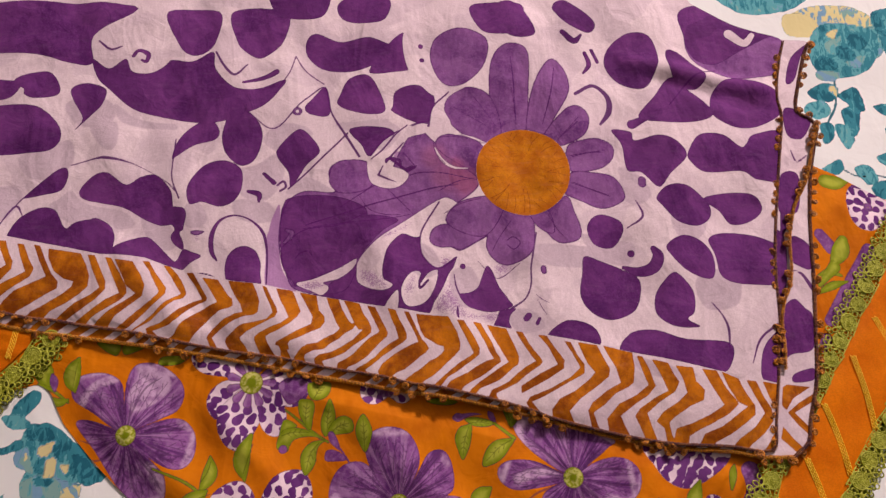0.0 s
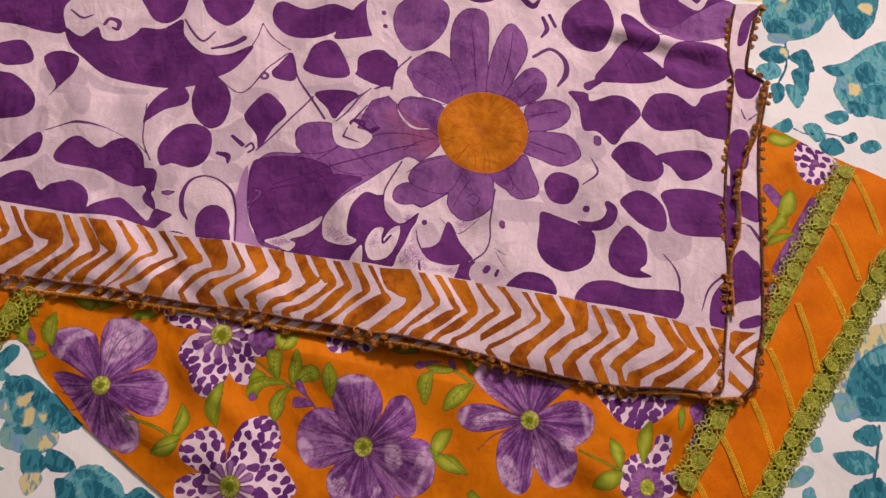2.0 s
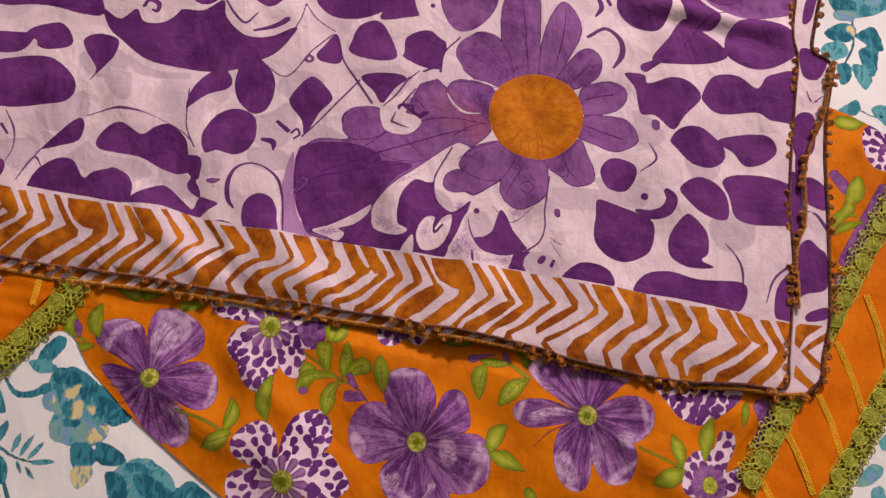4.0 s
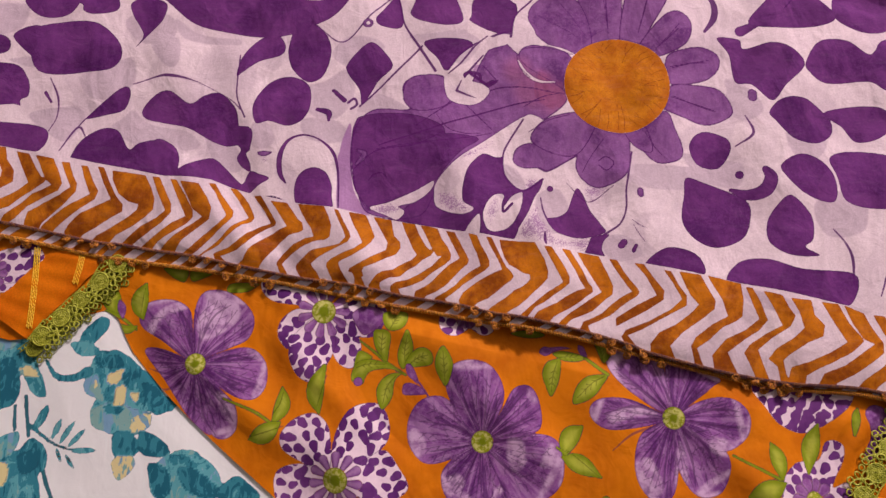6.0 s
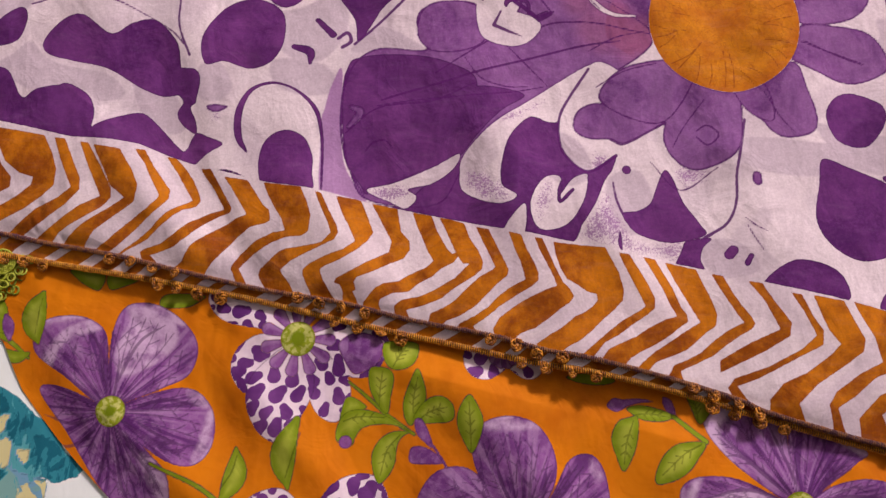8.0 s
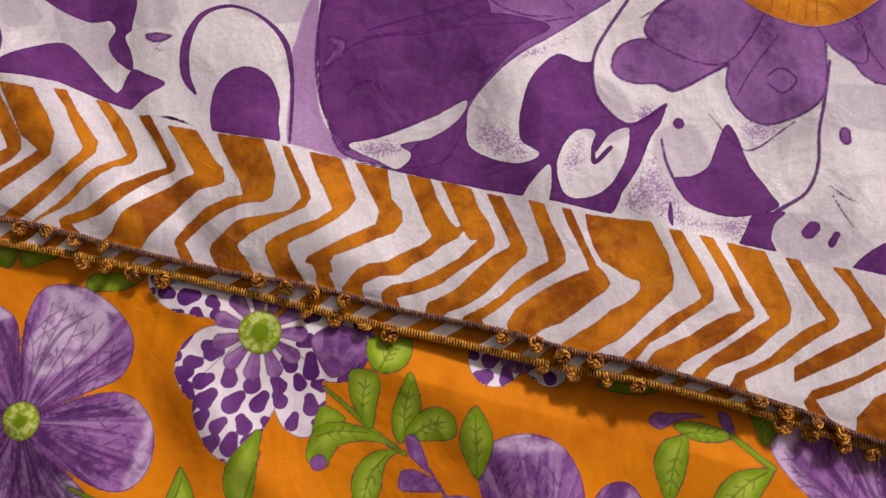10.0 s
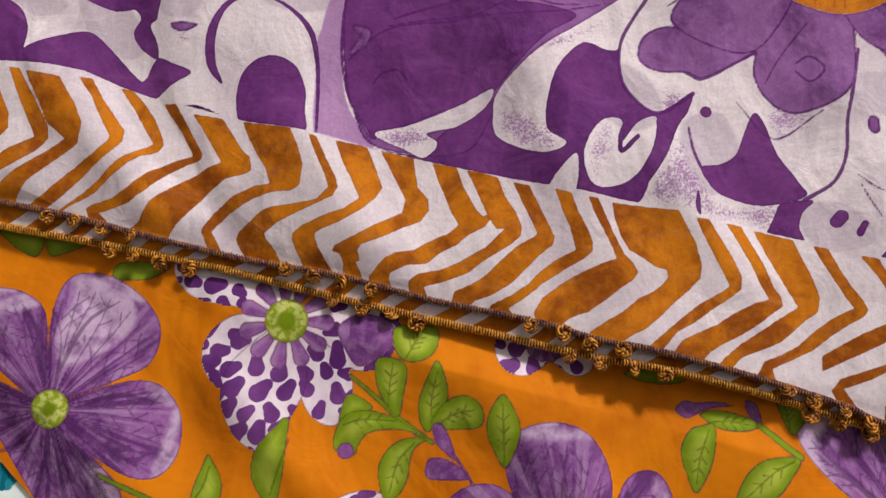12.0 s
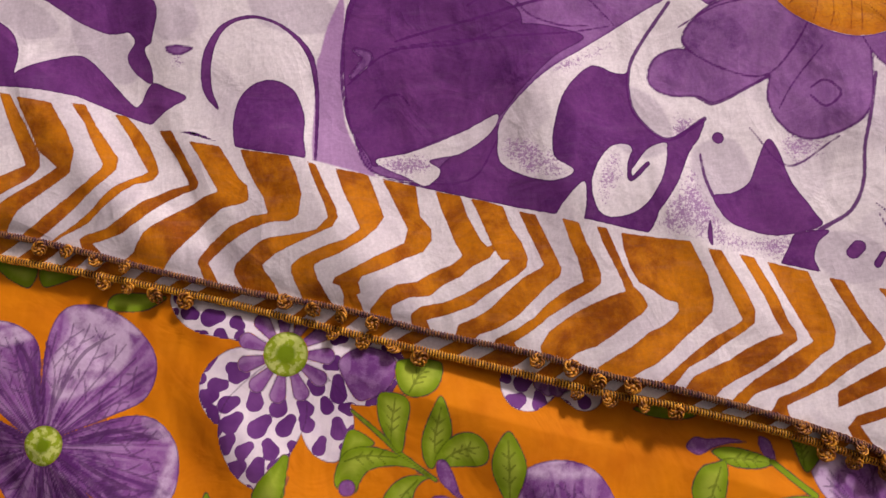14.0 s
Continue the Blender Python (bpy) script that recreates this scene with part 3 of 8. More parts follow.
S.begin("printed_leaf", "printed teal leaf")
dab(0.15, -173.1, -78.3, -163.3, -70.6, -153.5, -75.4, -146.9, -84.3, -171.6, -85.6)
S.end()
S.begin("printed_rose", "printed teal and pale blue rose")
dab(0.22, -337.4, -55.0, -323.5, -51.1, -311.3, -57.8, -301.7, -48.7, -290.5, -57.2, -289.2, -67.5, -293.8, -72.8, -290.0, -86.2, -300.6, -93.2, -329.9, -94.2)
dab(0.65, -331.9, -54.8, -320.5, -47.5, -311.6, -45.5, -311.5, -54.3, -317.9, -61.4, -330.6, -61.8)
dab(1.20, -324.2, -66.8, -317.3, -64.9, -314.2, -71.7, -316.3, -79.2, -321.8, -79.4)
dab(0.05, -310.3, -63.0, -300.2, -57.4, -295.0, -66.0, -303.2, -71.4)
dab(0.40, -311.7, -75.0, -300.7, -74.7, -294.7, -86.3, -305.2, -88.3)
S.end()
S.begin("printed_rose", "printed teal and pale blue rose")
dab(0.35, -356.0, 36.6, -339.8, 35.0, -322.1, 25.7, -308.1, 14.6, -304.7, -0.2, -299.2, -11.0, -296.0, -22.6, -306.4, -20.3, -315.3, -7.8, -317.6, -22.4, -323.7, -30.5, -335.2, -29.0, -347.8, -1.2)
dab(0.65, -338.7, 29.2, -321.4, 22.0, -323.3, 10.6, -340.5, 9.4)
dab(0.08, -332.8, -0.8, -321.5, 1.3, -314.4, -18.7, -323.7, -30.5, -334.7, -15.6)
dab(1.10, -316.7, -4.1, -309.0, -3.2, -303.4, -9.3, -314.1, -8.5)
dab(0.15, -321.3, 10.6, -311.7, 12.7, -307.7, 3.5, -315.4, -0.4)
S.end()
S.brush("stem", -310.0, -22.2, 1.3, -307.5, -34.7, 1.3, -304.1, -47.8, 1.2)
S.brush("stem", -316.5, -28.9, 1.2, -314.4, -44.5, 1.2)
S.brush("stem", -304.6, -40.7, 1.0, -288.0, -51.8, 1.0, -274.1, -55.9, 0.8, -266.6, -55.4, 0.6)
S.brush("stem", -291.8, -67.6, 1.5, -287.3, -77.7, 1.4, -281.8, -87.6, 1.3)
S.begin("printed_leaf", "printed teal leaf")
dab(0.25, -303.3, -44.2, -299.6, -34.5, -293.9, -26.8, -292.7, -34.3, -298.2, -42.6)
S.end()
S.begin("printed_leaf", "printed teal leaf")
dab(0.15, -303.9, -40.7, -295.4, -46.1, -289.4, -50.1, -297.4, -47.6)
S.end()
S.begin("printed_leaf", "printed teal leaf")
dab(0.45, -288.1, -50.8, -283.6, -44.0, -282.7, -35.8, -287.3, -42.6)
S.end()
S.begin("printed_leaf", "printed teal leaf")
dab(0.45, -282.2, -52.4, -275.8, -45.8, -273.0, -37.3, -279.2, -43.9)
S.end()
S.begin("printed_leaf", "printed teal leaf")
dab(0.45, -276.5, -55.0, -269.3, -49.8, -265.5, -42.4, -272.4, -47.5)
S.end()
S.begin("printed_leaf", "printed teal leaf")
dab(0.45, -274.0, -56.6, -264.7, -58.6, -256.0, -56.4, -265.1, -54.4)
S.end()
S.begin("printed_leaf", "printed teal leaf")
dab(0.45, -278.3, -58.2, -275.4, -63.8, -270.2, -67.9, -273.1, -62.3)
S.end()
S.begin("printed_leaf", "printed teal leaf")
dab(0.45, -284.0, -55.2, -283.2, -60.3, -279.6, -64.4, -280.5, -59.4)
S.end()
S.begin("printed_rose", "printed teal leaf")
dab(0.20, -300.2, 2.9, -295.9, 0.0, -289.8, -7.1, -279.5, -7.6, -269.0, -2.2, -266.3, -7.3, -276.9, -11.9, -289.1, -11.5, -296.1, -5.5)
S.end()
S.begin("printed_leaf", "printed teal leaf")
dab(0.20, -277.8, 18.4, -265.2, 31.5, -257.9, 26.5, -265.2, 15.7, -272.6, 9.2)
S.end()
S.begin("printed_leaf", "printed teal leaf")
dab(0.40, -283.5, 13.4, -271.4, 14.0, -261.9, 6.5, -275.7, 4.6)
S.end()
S.begin("printed_rose", "printed teal rose with yellow petals")
dab(0.97, 326.6, 344.3, 346.7, 361.5, 388.0, 364.1, 409.9, 348.6, 398.5, 327.4, 352.7, 332.1)
dab(0.40, 270.7, 378.6, 349.5, 379.3, 339.0, 361.4, 300.2, 354.1, 278.5, 362.4)
dab(0.62, 402.1, 343.4, 419.3, 334.1, 408.6, 315.2, 398.9, 318.7)
dab(1.20, 328.3, 353.9, 349.3, 354.5, 359.4, 340.5, 349.5, 333.1, 328.8, 335.2)
dab(0.35, 352.7, 337.3, 366.9, 346.5, 387.6, 345.2, 408.0, 339.1, 409.1, 322.1, 398.0, 303.5, 378.7, 294.9, 355.4, 296.3, 346.0, 313.8)
dab(0.65, 361.5, 325.8, 376.7, 333.3, 369.1, 316.8)
dab(0.65, 377.6, 309.2, 395.3, 315.7, 388.6, 304.2)
dab(0.08, 356.3, 314.1, 369.9, 306.1, 360.9, 299.2, 350.1, 304.9)
dab(0.08, 386.4, 335.9, 399.4, 330.1, 392.9, 321.2, 382.5, 326.5)
dab(0.15, 371.6, 323.2, 384.3, 320.8, 385.9, 312.4, 372.9, 313.5)
dab(0.75, 350.7, 300.0, 369.2, 298.9, 365.8, 291.7, 351.9, 292.3)
dab(1.10, 364.6, 336.6, 374.6, 341.5, 370.7, 332.0)
S.end()
S.begin("printed_rose", "printed teal rose")
dab(0.22, 409.6, 359.4, 458.9, 361.1, 453.0, 318.1, 431.5, 298.6, 418.6, 308.2, 412.8, 333.7)
dab(0.05, 420.9, 315.8, 434.9, 320.5, 440.6, 303.0, 427.8, 295.7)
dab(0.45, 420.2, 351.1, 436.9, 354.8, 440.7, 340.9, 424.1, 337.2)
dab(1.10, 438.0, 329.4, 450.2, 332.6, 449.3, 320.9)
S.end()
S.begin("printed_leaf", "printed teal leaf")
dab(0.20, 339.7, 280.3, 354.7, 289.1, 368.0, 284.6, 360.4, 271.8, 347.2, 272.5)
S.end()
S.begin("printed_leaf", "printed teal leaf")
dab(1.10, 358.7, 284.2, 365.1, 286.1, 366.1, 275.4)
S.end()
S.begin("printed_leaf", "printed teal leaf")
dab(0.15, 366.1, 278.3, 383.1, 285.1, 387.3, 264.2, 378.5, 262.9, 372.3, 269.8)
S.end()
S.begin("printed_leaf", "printed teal leaf")
dab(0.40, 337.4, 268.7, 352.3, 272.1, 356.8, 260.1, 344.0, 253.9, 333.9, 259.9)
S.end()
S.begin("printed_leaf", "printed teal leaf")
dab(0.15, 366.1, 263.8, 381.9, 264.7, 375.1, 240.0, 367.3, 243.8)
S.end()
S.begin("printed_leaf", "printed teal leaf")
dab(0.40, 358.3, 249.2, 368.0, 247.7, 371.3, 235.5, 363.9, 225.8, 358.2, 237.9)
S.end()
S.begin("printed_leaf", "printed teal leaf")
dab(0.20, 344.6, 248.8, 354.5, 250.3, 354.7, 237.8, 344.9, 230.8)
S.end()
S.brush("stem", 365.5, 293.3, 1.0, 362.6, 269.5, 1.0, 354.3, 254.8, 1.0, 346.8, 241.5, 0.8)
S.begin("printed_rose", "printed teal rose with a yellow heart")
dab(0.42, 394.4, 267.2, 418.5, 273.5, 441.1, 288.6, 468.6, 289.7, 452.0, 220.4, 422.7, 219.8, 408.6, 222.4, 402.6, 233.2, 399.6, 244.5, 405.2, 258.7)
dab(0.08, 393.6, 267.8, 406.8, 266.2, 411.3, 258.8, 400.3, 259.2)
dab(0.08, 424.3, 264.9, 437.8, 272.3, 438.1, 253.7, 424.4, 252.9)
dab(0.10, 410.5, 232.3, 424.7, 229.1, 423.5, 218.7, 412.9, 219.7)
dab(0.65, 407.2, 255.9, 418.0, 259.0, 416.0, 248.8, 407.0, 246.4)
dab(1.20, 415.3, 250.5, 424.4, 247.9, 419.7, 239.0, 412.3, 242.1)
dab(0.20, 427.8, 245.1, 443.2, 248.0, 439.6, 231.3, 427.7, 232.4)
S.end()
S.begin("printed_leaf", "printed teal leaf")
dab(0.35, 337.5, 207.2, 345.6, 212.6, 354.6, 216.6, 356.6, 207.6, 347.4, 201.6, 340.2, 202.5)
S.end()
S.begin("printed_leaf", "printed teal leaf")
dab(0.35, 364.5, 207.8, 373.8, 212.4, 381.0, 208.3, 383.5, 197.7, 375.5, 193.9, 369.2, 200.0)
S.end()
S.begin("printed_leaf", "printed teal leaf")
dab(0.30, 386.9, 219.5, 404.1, 225.0, 408.5, 217.4, 398.7, 211.1, 391.5, 212.5)
S.end()
S.begin("printed_leaf", "printed teal leaf")
dab(0.20, 376.7, 192.4, 388.5, 198.4, 395.6, 193.8, 396.9, 184.5, 385.7, 181.7, 378.4, 184.6)
S.end()
S.begin("printed_leaf", "printed teal leaf")
dab(0.20, 397.4, 198.1, 409.4, 203.2, 411.2, 195.8, 402.2, 192.4)
S.end()
S.begin("printed_leaf", "printed teal leaf")
dab(0.30, 411.7, 190.5, 425.2, 196.2, 431.4, 188.6, 417.7, 183.0)
S.end()
S.brush("stem", 355.7, 207.6, 0.8, 367.0, 201.5, 0.8, 384.3, 202.0, 0.8, 400.9, 198.2, 0.7)
S.begin("printed_rose", "printed teal rose with pale yellow outer petals")
dab(0.97, 381.2, 31.7, 405.2, 39.3, 428.6, 40.0, 421.4, 9.0, 386.1, 9.7, 370.3, -8.2, 358.2, -16.4, 364.1, 1.4)
dab(0.30, 365.2, -7.2, 377.3, 9.8, 401.0, 22.5, 428.5, 19.9, 416.2, -33.4, 384.9, -35.8, 368.3, -32.6, 361.8, -24.1)
dab(0.08, 380.0, 1.1, 398.4, 9.4, 399.9, -12.1, 382.8, -16.9)
dab(0.50, 387.4, 16.2, 401.1, 18.1, 401.5, 9.4, 387.9, 7.4)
dab(0.65, 351.9, -15.5, 363.8, -14.8, 369.2, -30.5, 355.0, -35.2, 352.0, -26.0)
dab(0.12, 371.7, -18.0, 384.1, -20.3, 385.9, -30.8, 372.5, -29.3)
dab(0.60, 404.9, 5.0, 415.9, 4.8, 412.1, -12.3, 402.5, -12.2)
S.end()
S.begin("printed_leaf", "printed teal leaf")
dab(0.20, 360.5, -44.8, 371.3, -38.4, 380.0, -38.6, 383.5, -47.2, 374.8, -53.6, 366.6, -51.4)
S.end()
S.begin("printed_leaf", "printed teal leaf")
dab(0.30, 343.0, -58.6, 354.8, -56.4, 367.7, -56.7, 377.3, -67.3, 364.7, -73.4, 352.4, -71.2)
S.end()
S.begin("printed_leaf", "printed teal leaf")
dab(0.20, 351.7, -84.6, 364.2, -77.0, 376.8, -76.4, 380.5, -91.0, 354.5, -93.7)
S.end()
S.begin("printed_leaf", "printed teal leaf")
dab(0.50, 327.8, -50.2, 335.8, -45.9, 336.6, -54.9, 329.5, -56.7)
S.end()
S.begin("printed_leaf", "printed teal leaf")
dab(0.55, 305.7, -79.7, 319.6, -65.8, 327.7, -70.3, 317.1, -80.3)
S.end()
S.begin("printed_leaf", "printed teal leaf")
dab(0.50, 316.4, -83.8, 324.6, -80.9, 325.6, -91.8, 316.9, -92.4)
S.end()
S.brush("stem", 382.5, -39.0, 1.2, 377.6, -57.2, 1.1, 370.2, -79.0, 1.1)
bed = group_of("bedsheet", "white cotton bedsheet printed with teal roses", "bedsheet")
sheet.hang = bed
sheet.build({"ink_a": [S.ink[k] for k in ("rose", "stem", "tone", "line")]}, SHEET, ("cotton", "", bed), S.owner, S.shapes)

# ================================================================ orange floral cloth
orange_line = smooth_line([(-345, 27), (-314, 16), (-262, 36), (-240, 8), (-209, -24), (-176, -52), (-143, -78), (-100, -112), (-60, -150), (60, -165), (235, -150), (262, -110), (285, -76),
                           (345, 5), (402, 82), (452, 144), (430, 157), (406, 170), (368, 190), (331, 210), (250, 235), (0, 160), (-250, 120), (-360, 110)], 3, True)
orange = Cloth(orange_line, lines((-362, -215, 0.9), (-215, 130, 0.6), (130, 412, 0.8), (412, 472, 4)), lines((-166, -100, 4), (-100, -40, 0.8), (-40, 75, 0.6), (75, 215, 0.9), (215, 240, 4)), orange_height)
O = Print(orange.x, orange.y, ("petal", "speckle", "leaf", "lime", "line", "ray", "spot", "pale"), ("petal", "speckle", "leaf", "lime", "spot"), ("petal", "leaf", "speckle"))

O.ink["ray"][:] = 0.45


def streaks(px, py, cx, cy, seed):
    """Veins that run out from the heart of a printed flower, 0 to 1."""
    rng = np.random.default_rng(seed)
    a, r = np.arctan2(py - cy, px - cx), np.hypot(px - cx, py - cy)
    v = np.zeros(px.shape)
    for k in (7, 11, 17, 23, 31, 43):
        v += np.sin(a * k + rng.random() * 6.28 + 0.05 * r * (rng.random() - 0.5) + 0.5 * np.sin(r * 0.12 + rng.random() * 6)) / 2.2
    for k in (59, 83, 107):
        v += np.sin(a * k + rng.random() * 6.28 + 0.9 * np.sin(r * 0.2 + rng.random() * 6)) / 3.0
    v += 0.5 * np.sin(r * 0.33 + 2.5 * np.sin(a * 5 + seed))
    return 0.5 + 0.15 * v * np.clip(1.4 - r / 55, 0.3, 1.2)


def speckles(cx, cy, heart, seed):
    """Drop-shaped spots all over a pale flower, and a small daisy round its heart."""
    rng = np.random.default_rng(seed)
    reach = 62
    for gx in np.arange(-reach, reach, 8.6):
        for k, gy in enumerate(np.arange(-reach, reach, 7.4)):
            x, y = cx + gx + (4.3 if k % 2 else 0) + rng.normal() * 0.9, cy + gy + rng.normal() * 0.9
            r = math.hypot(x - cx, y - cy)
            if r > heart * 1.9:
                O_spot(x, y, (x - cx) / r, (y - cy) / r, 2.7 + rng.random() * 1.2, rng.normal() * 0.6)
    for k in range(11):
        a = k / 11 * 6.283 + seed
        O.brush("petal", cx + math.cos(a) * heart * 0.8, cy + math.sin(a) * heart * 0.8, 1.2, cx + math.cos(a) * heart * 1.85, cy + math.sin(a) * heart * 1.85, 3.0)
    near = np.flatnonzero(np.hypot(O.x - cx, O.y - cy) < heart * 3)
    O.ink["ray"][near] = 0.42 + 0.1 * np.sin(np.arctan2(O.y[near] - cy, O.x[near] - cx) * 11)


def flower(cx, cy, *petals, speckled=False, heart=7.0, seed=1):
    """A printed flower: petals as strokes from the heart (tip x, y, half width near the tip)."""
    rng = np.random.default_rng(seed)
    ink = "speckle" if speckled else "petal"
    mine = O.begin("printed_flower", "printed white flower with purple spots" if speckled else "printed violet flower")
    before = O.ink[ink].copy()
    tips = np.array(petals, float).reshape(-1, 3)
    for tx, ty, w in tips:
        O.brush(ink, cx, cy, w * 0.28, cx + (tx - cx) * 0.45, cy + (ty - cy) * 0.45, w * 0.80, tx, ty, w)
    if not speckled:
        for tx, ty, w in tips:
            ux, uy = tx - cx, ty - cy
            n = math.hypot(ux, uy)
            if rng.random() < 0.7:
                O.brush("pale", tx + ux / n * w * 0.5, ty + uy / n * w * 0.5, w * 0.35, tx + ux / n * w * 0.2 - uy / n * w * 0.5, ty + uy / n * w * 0.2 + ux / n * w * 0.5, w * 0.3)
            O.brush("line", cx, cy, 0.1, cx + ux * 0.5 - uy * 0.12, cy + uy * 0.5 + ux * 0.12, 0.3, tx + ux / n * w * 0.3, ty + uy / n * w * 0.3, 0.1)
    changed = np.flatnonzero(O.ink[ink] < before)
    O.ink["ray"][changed] = streaks(O.x[changed], O.y[changed], cx, cy, seed)
    if speckled:
        speckles(cx, cy, heart, seed)
    O.begin("flower_heart", "lime green flower heart", mine)
    O.brush("lime", cx, cy, heart)
    O.end()


def O_spot(x, y, ux, uy, s, skew):
    ux, uy = ux + skew * -uy, uy + skew * ux
    near = np.flatnonzero((np.abs(O.x - x) < 9) & (np.abs(O.y - y) < 9))
    inside = near[O.ink["speckle"][near] < 0.3]
    if not len(inside):
        return
    line = np.array([(x - ux * s * 0.45, y - uy * s * 0.45, s * 0.6), (x + ux * s * 0.4, y + uy * s * 0.4, s * 0.92)])
    d = brush_distance(O.x[inside], O.y[inside], line)
    O.ink["spot"][inside] = np.minimum(O.ink["spot"][inside], d)


def lobed_flower(cx, cy, seed, *lobes, heart=7.0, speckled=False):
    """A printed flower with broad overlapping petals, each one veined and washed by itself."""
    rng = np.random.default_rng(seed)
    mine = O.begin("printed_flower", "printed white flower with purple spots" if speckled else "printed violet flower")
    for k, lobe in enumerate(lobes):
        a = np.array(lobe, float).reshape(-1, 2)
        line = smooth_line(a, 6, True)
        near = O.box(line, FAR)
        d = outline_distance(O.x[near], O.y[near], line)
        O.lay("speckle" if speckled else "petal", near, d)
        if speckled:
            continue
        on = near[d < 0.5]
        r = np.hypot(O.x[on] - cx, O.y[on] - cy)
        O.ink["ray"][on] = streaks(O.x[on], O.y[on], cx, cy, seed * 10 + k) + 0.05 * rng.normal() - 0.0015 * (r - 25)
        O.ink["pale"][on] = FAR
        far = a[np.hypot(a[:, 0] - cx, a[:, 1] - cy).argsort()[-3:]]
        if rng.random() < 0.8:
            O.brush("pale", far[0, 0], far[0, 1], 1.5, far[1, 0], far[1, 1], 2.5, far[2, 0], far[2, 1], 1.2)
        for v in range(11):
            t = (v + 0.5) / 11
            tip = line[int((0.2 + 0.6 * t) * len(line))]
            bend = rng.normal() * 2
            O.brush("line", cx, cy, 0.12, (cx + tip[0]) / 2 + bend, (cy + tip[1]) / 2 + bend, 0.16 + 0.2 * rng.random(), cx + (tip[0] - cx) * 0.86, cy + (tip[1] - cy) * 0.86, 0.05)
            for fork in (0.45, 0.62, 0.75):
                side = (1 if rng.random() < 0.5 else -1) * (2.0 + 3.0 * rng.random())
                x, y = cx + (tip[0] - cx) * fork + bend * 0.8, cy + (tip[1] - cy) * fork + bend * 0.8
                reach = math.hypot(tip[0] - cx, tip[1] - cy) + 1e-6
                ux, uy = (tip[0] - cx) / reach, (tip[1] - cy) / reach
                O.brush("line", x, y, 0.05, x + ux * 4 - uy * side, y + uy * 4 + ux * side, 0.05)
    if speckled:
        speckles(cx, cy, heart, seed)
    else:
        off = (np.hypot(O.x - cx, O.y - cy) < 70) & (O.ink["petal"] > 0.5) & (O.ink["speckle"] > 0.5)
        O.ink["line"][off] = FAR
    O.begin("flower_heart", "lime green flower heart", mine)
    O.brush("lime", cx, cy, heart)
    O.end()


lobed_flower(368.9, 173.8, 8,
             [351.5, 179.8, 360, 193.2, 375.9, 186.7, 389.3, 175, 381.1, 161.3, 362.9, 152.7, 352.6, 162.6], heart=0.5, speckled=True)
O.brush("petal", 361.3, 135, 7.7, 341, 105.1, 7.1, 322.1, 81.8, 4.6)
O.brush("petal", 325.1, 151, 4.4, 332.4, 139.7, 5.3)
O.brush("petal", 244.7, -27.2, 7.5, 246.6, -39.3, 6.6, 237.7, -50.4, 3.3)
O.brush("petal", 316.9, 68, 4.1, 312.7, 61.3, 3.6)
O.brush("leaf", 315.2, 102.7, 0.94, 327.7, 108.9, 3.3, 339.8, 112.2, 0.95)
O.brush("leaf", 318.2, 116.9, 0.95, 328, 120.3, 2.9, 336.8, 117, 0.95)
lobed_flower(-110.7, 36.3, 4,
             [-108.8, 36.3, -91.9, 21.7, -76.9, 20.1, -69.1, 29.5, -69.4, 38.9, -85.5, 44.3, -100.5, 44],
             [-111.5, 37, -123, 39.8, -145.9, 43.2, -155.1, 52.6, -151.1, 60.4, -131.9, 58.8, -110.3, 49.6],
             [-112.1, 35.5, -128.5, 37.8, -139.3, 30.1, -140.3, 18.9, -132.2, 10.5, -119.4, 13.7],
             [-109.4, 34.4, -106.6, 17.7, -100.2, 3.1, -90.7, -1, -85.2, 7.1, -86.1, 18.1, -96, 29],
             [-111.3, 34.4, -129.2, 20.9, -131.9, 6.1, -125.4, -6.5, -114.1, -10.2, -105.7, 3, -102.1, 17.8], heart=8.0, speckled=True)
O.blob("petal", -91.3, 34.8, -83.3, 40.3, -72.5, 37.9, -70.4, 32.1, -73.3, 25.4, -78.9, 22.2, -83.8, 21.1, -88.3, 26.7)
lobed_flower(-96.7, -71.3, 5,
             [-97, -72.9, -114.5, -87.4, -99.7, -100.1, -78.9, -96.3, -83, -83.3],
             [-98.5, -72, -116.2, -62.3, -132.2, -64.4, -137.6, -72.9, -132.2, -87.8, -114.5, -87.4],
             [-96.1, -70.9, -80.7, -58, -66.6, -52.6, -57.4, -62.6, -50.9, -75.8, -65.4, -84.5, -83.2, -79.9],
             [-97.9, -70.3, -112.5, -63.9, -131.1, -54.1, -133.7, -43.8, -125.3, -33.9, -112.8, -30.4, -103.3, -37.9, -99.9, -53.4],
             [-97.2, -70.3, -99.5, -53.4, -95.5, -36, -85.9, -25.2, -71.4, -24.2, -64.4, -35.3, -66.1, -49.1, -80.6, -59.7], heart=8.0, speckled=True)
lobed_flower(202.5, -0.6, 6,
             [168.9, -9.6, 178.9, -1.3, 225.5, -7.8, 232.4, -14.8, 221.4, -26.2, 201.2, -37.4, 184.8, -32.9, 175.2, -21.1], heart=5.0, speckled=True)
lobed_flower(199.5, -78.1, 7,
             [183.7, -84.8, 179.6, -69.5, 191.2, -56, 205.9, -54.1, 212.5, -42.3, 221.6, -44.4, 220.5, -54.3, 212.7, -69.8, 224.2, -66.8, 217.3, -85.2], heart=6.0, speckled=True)
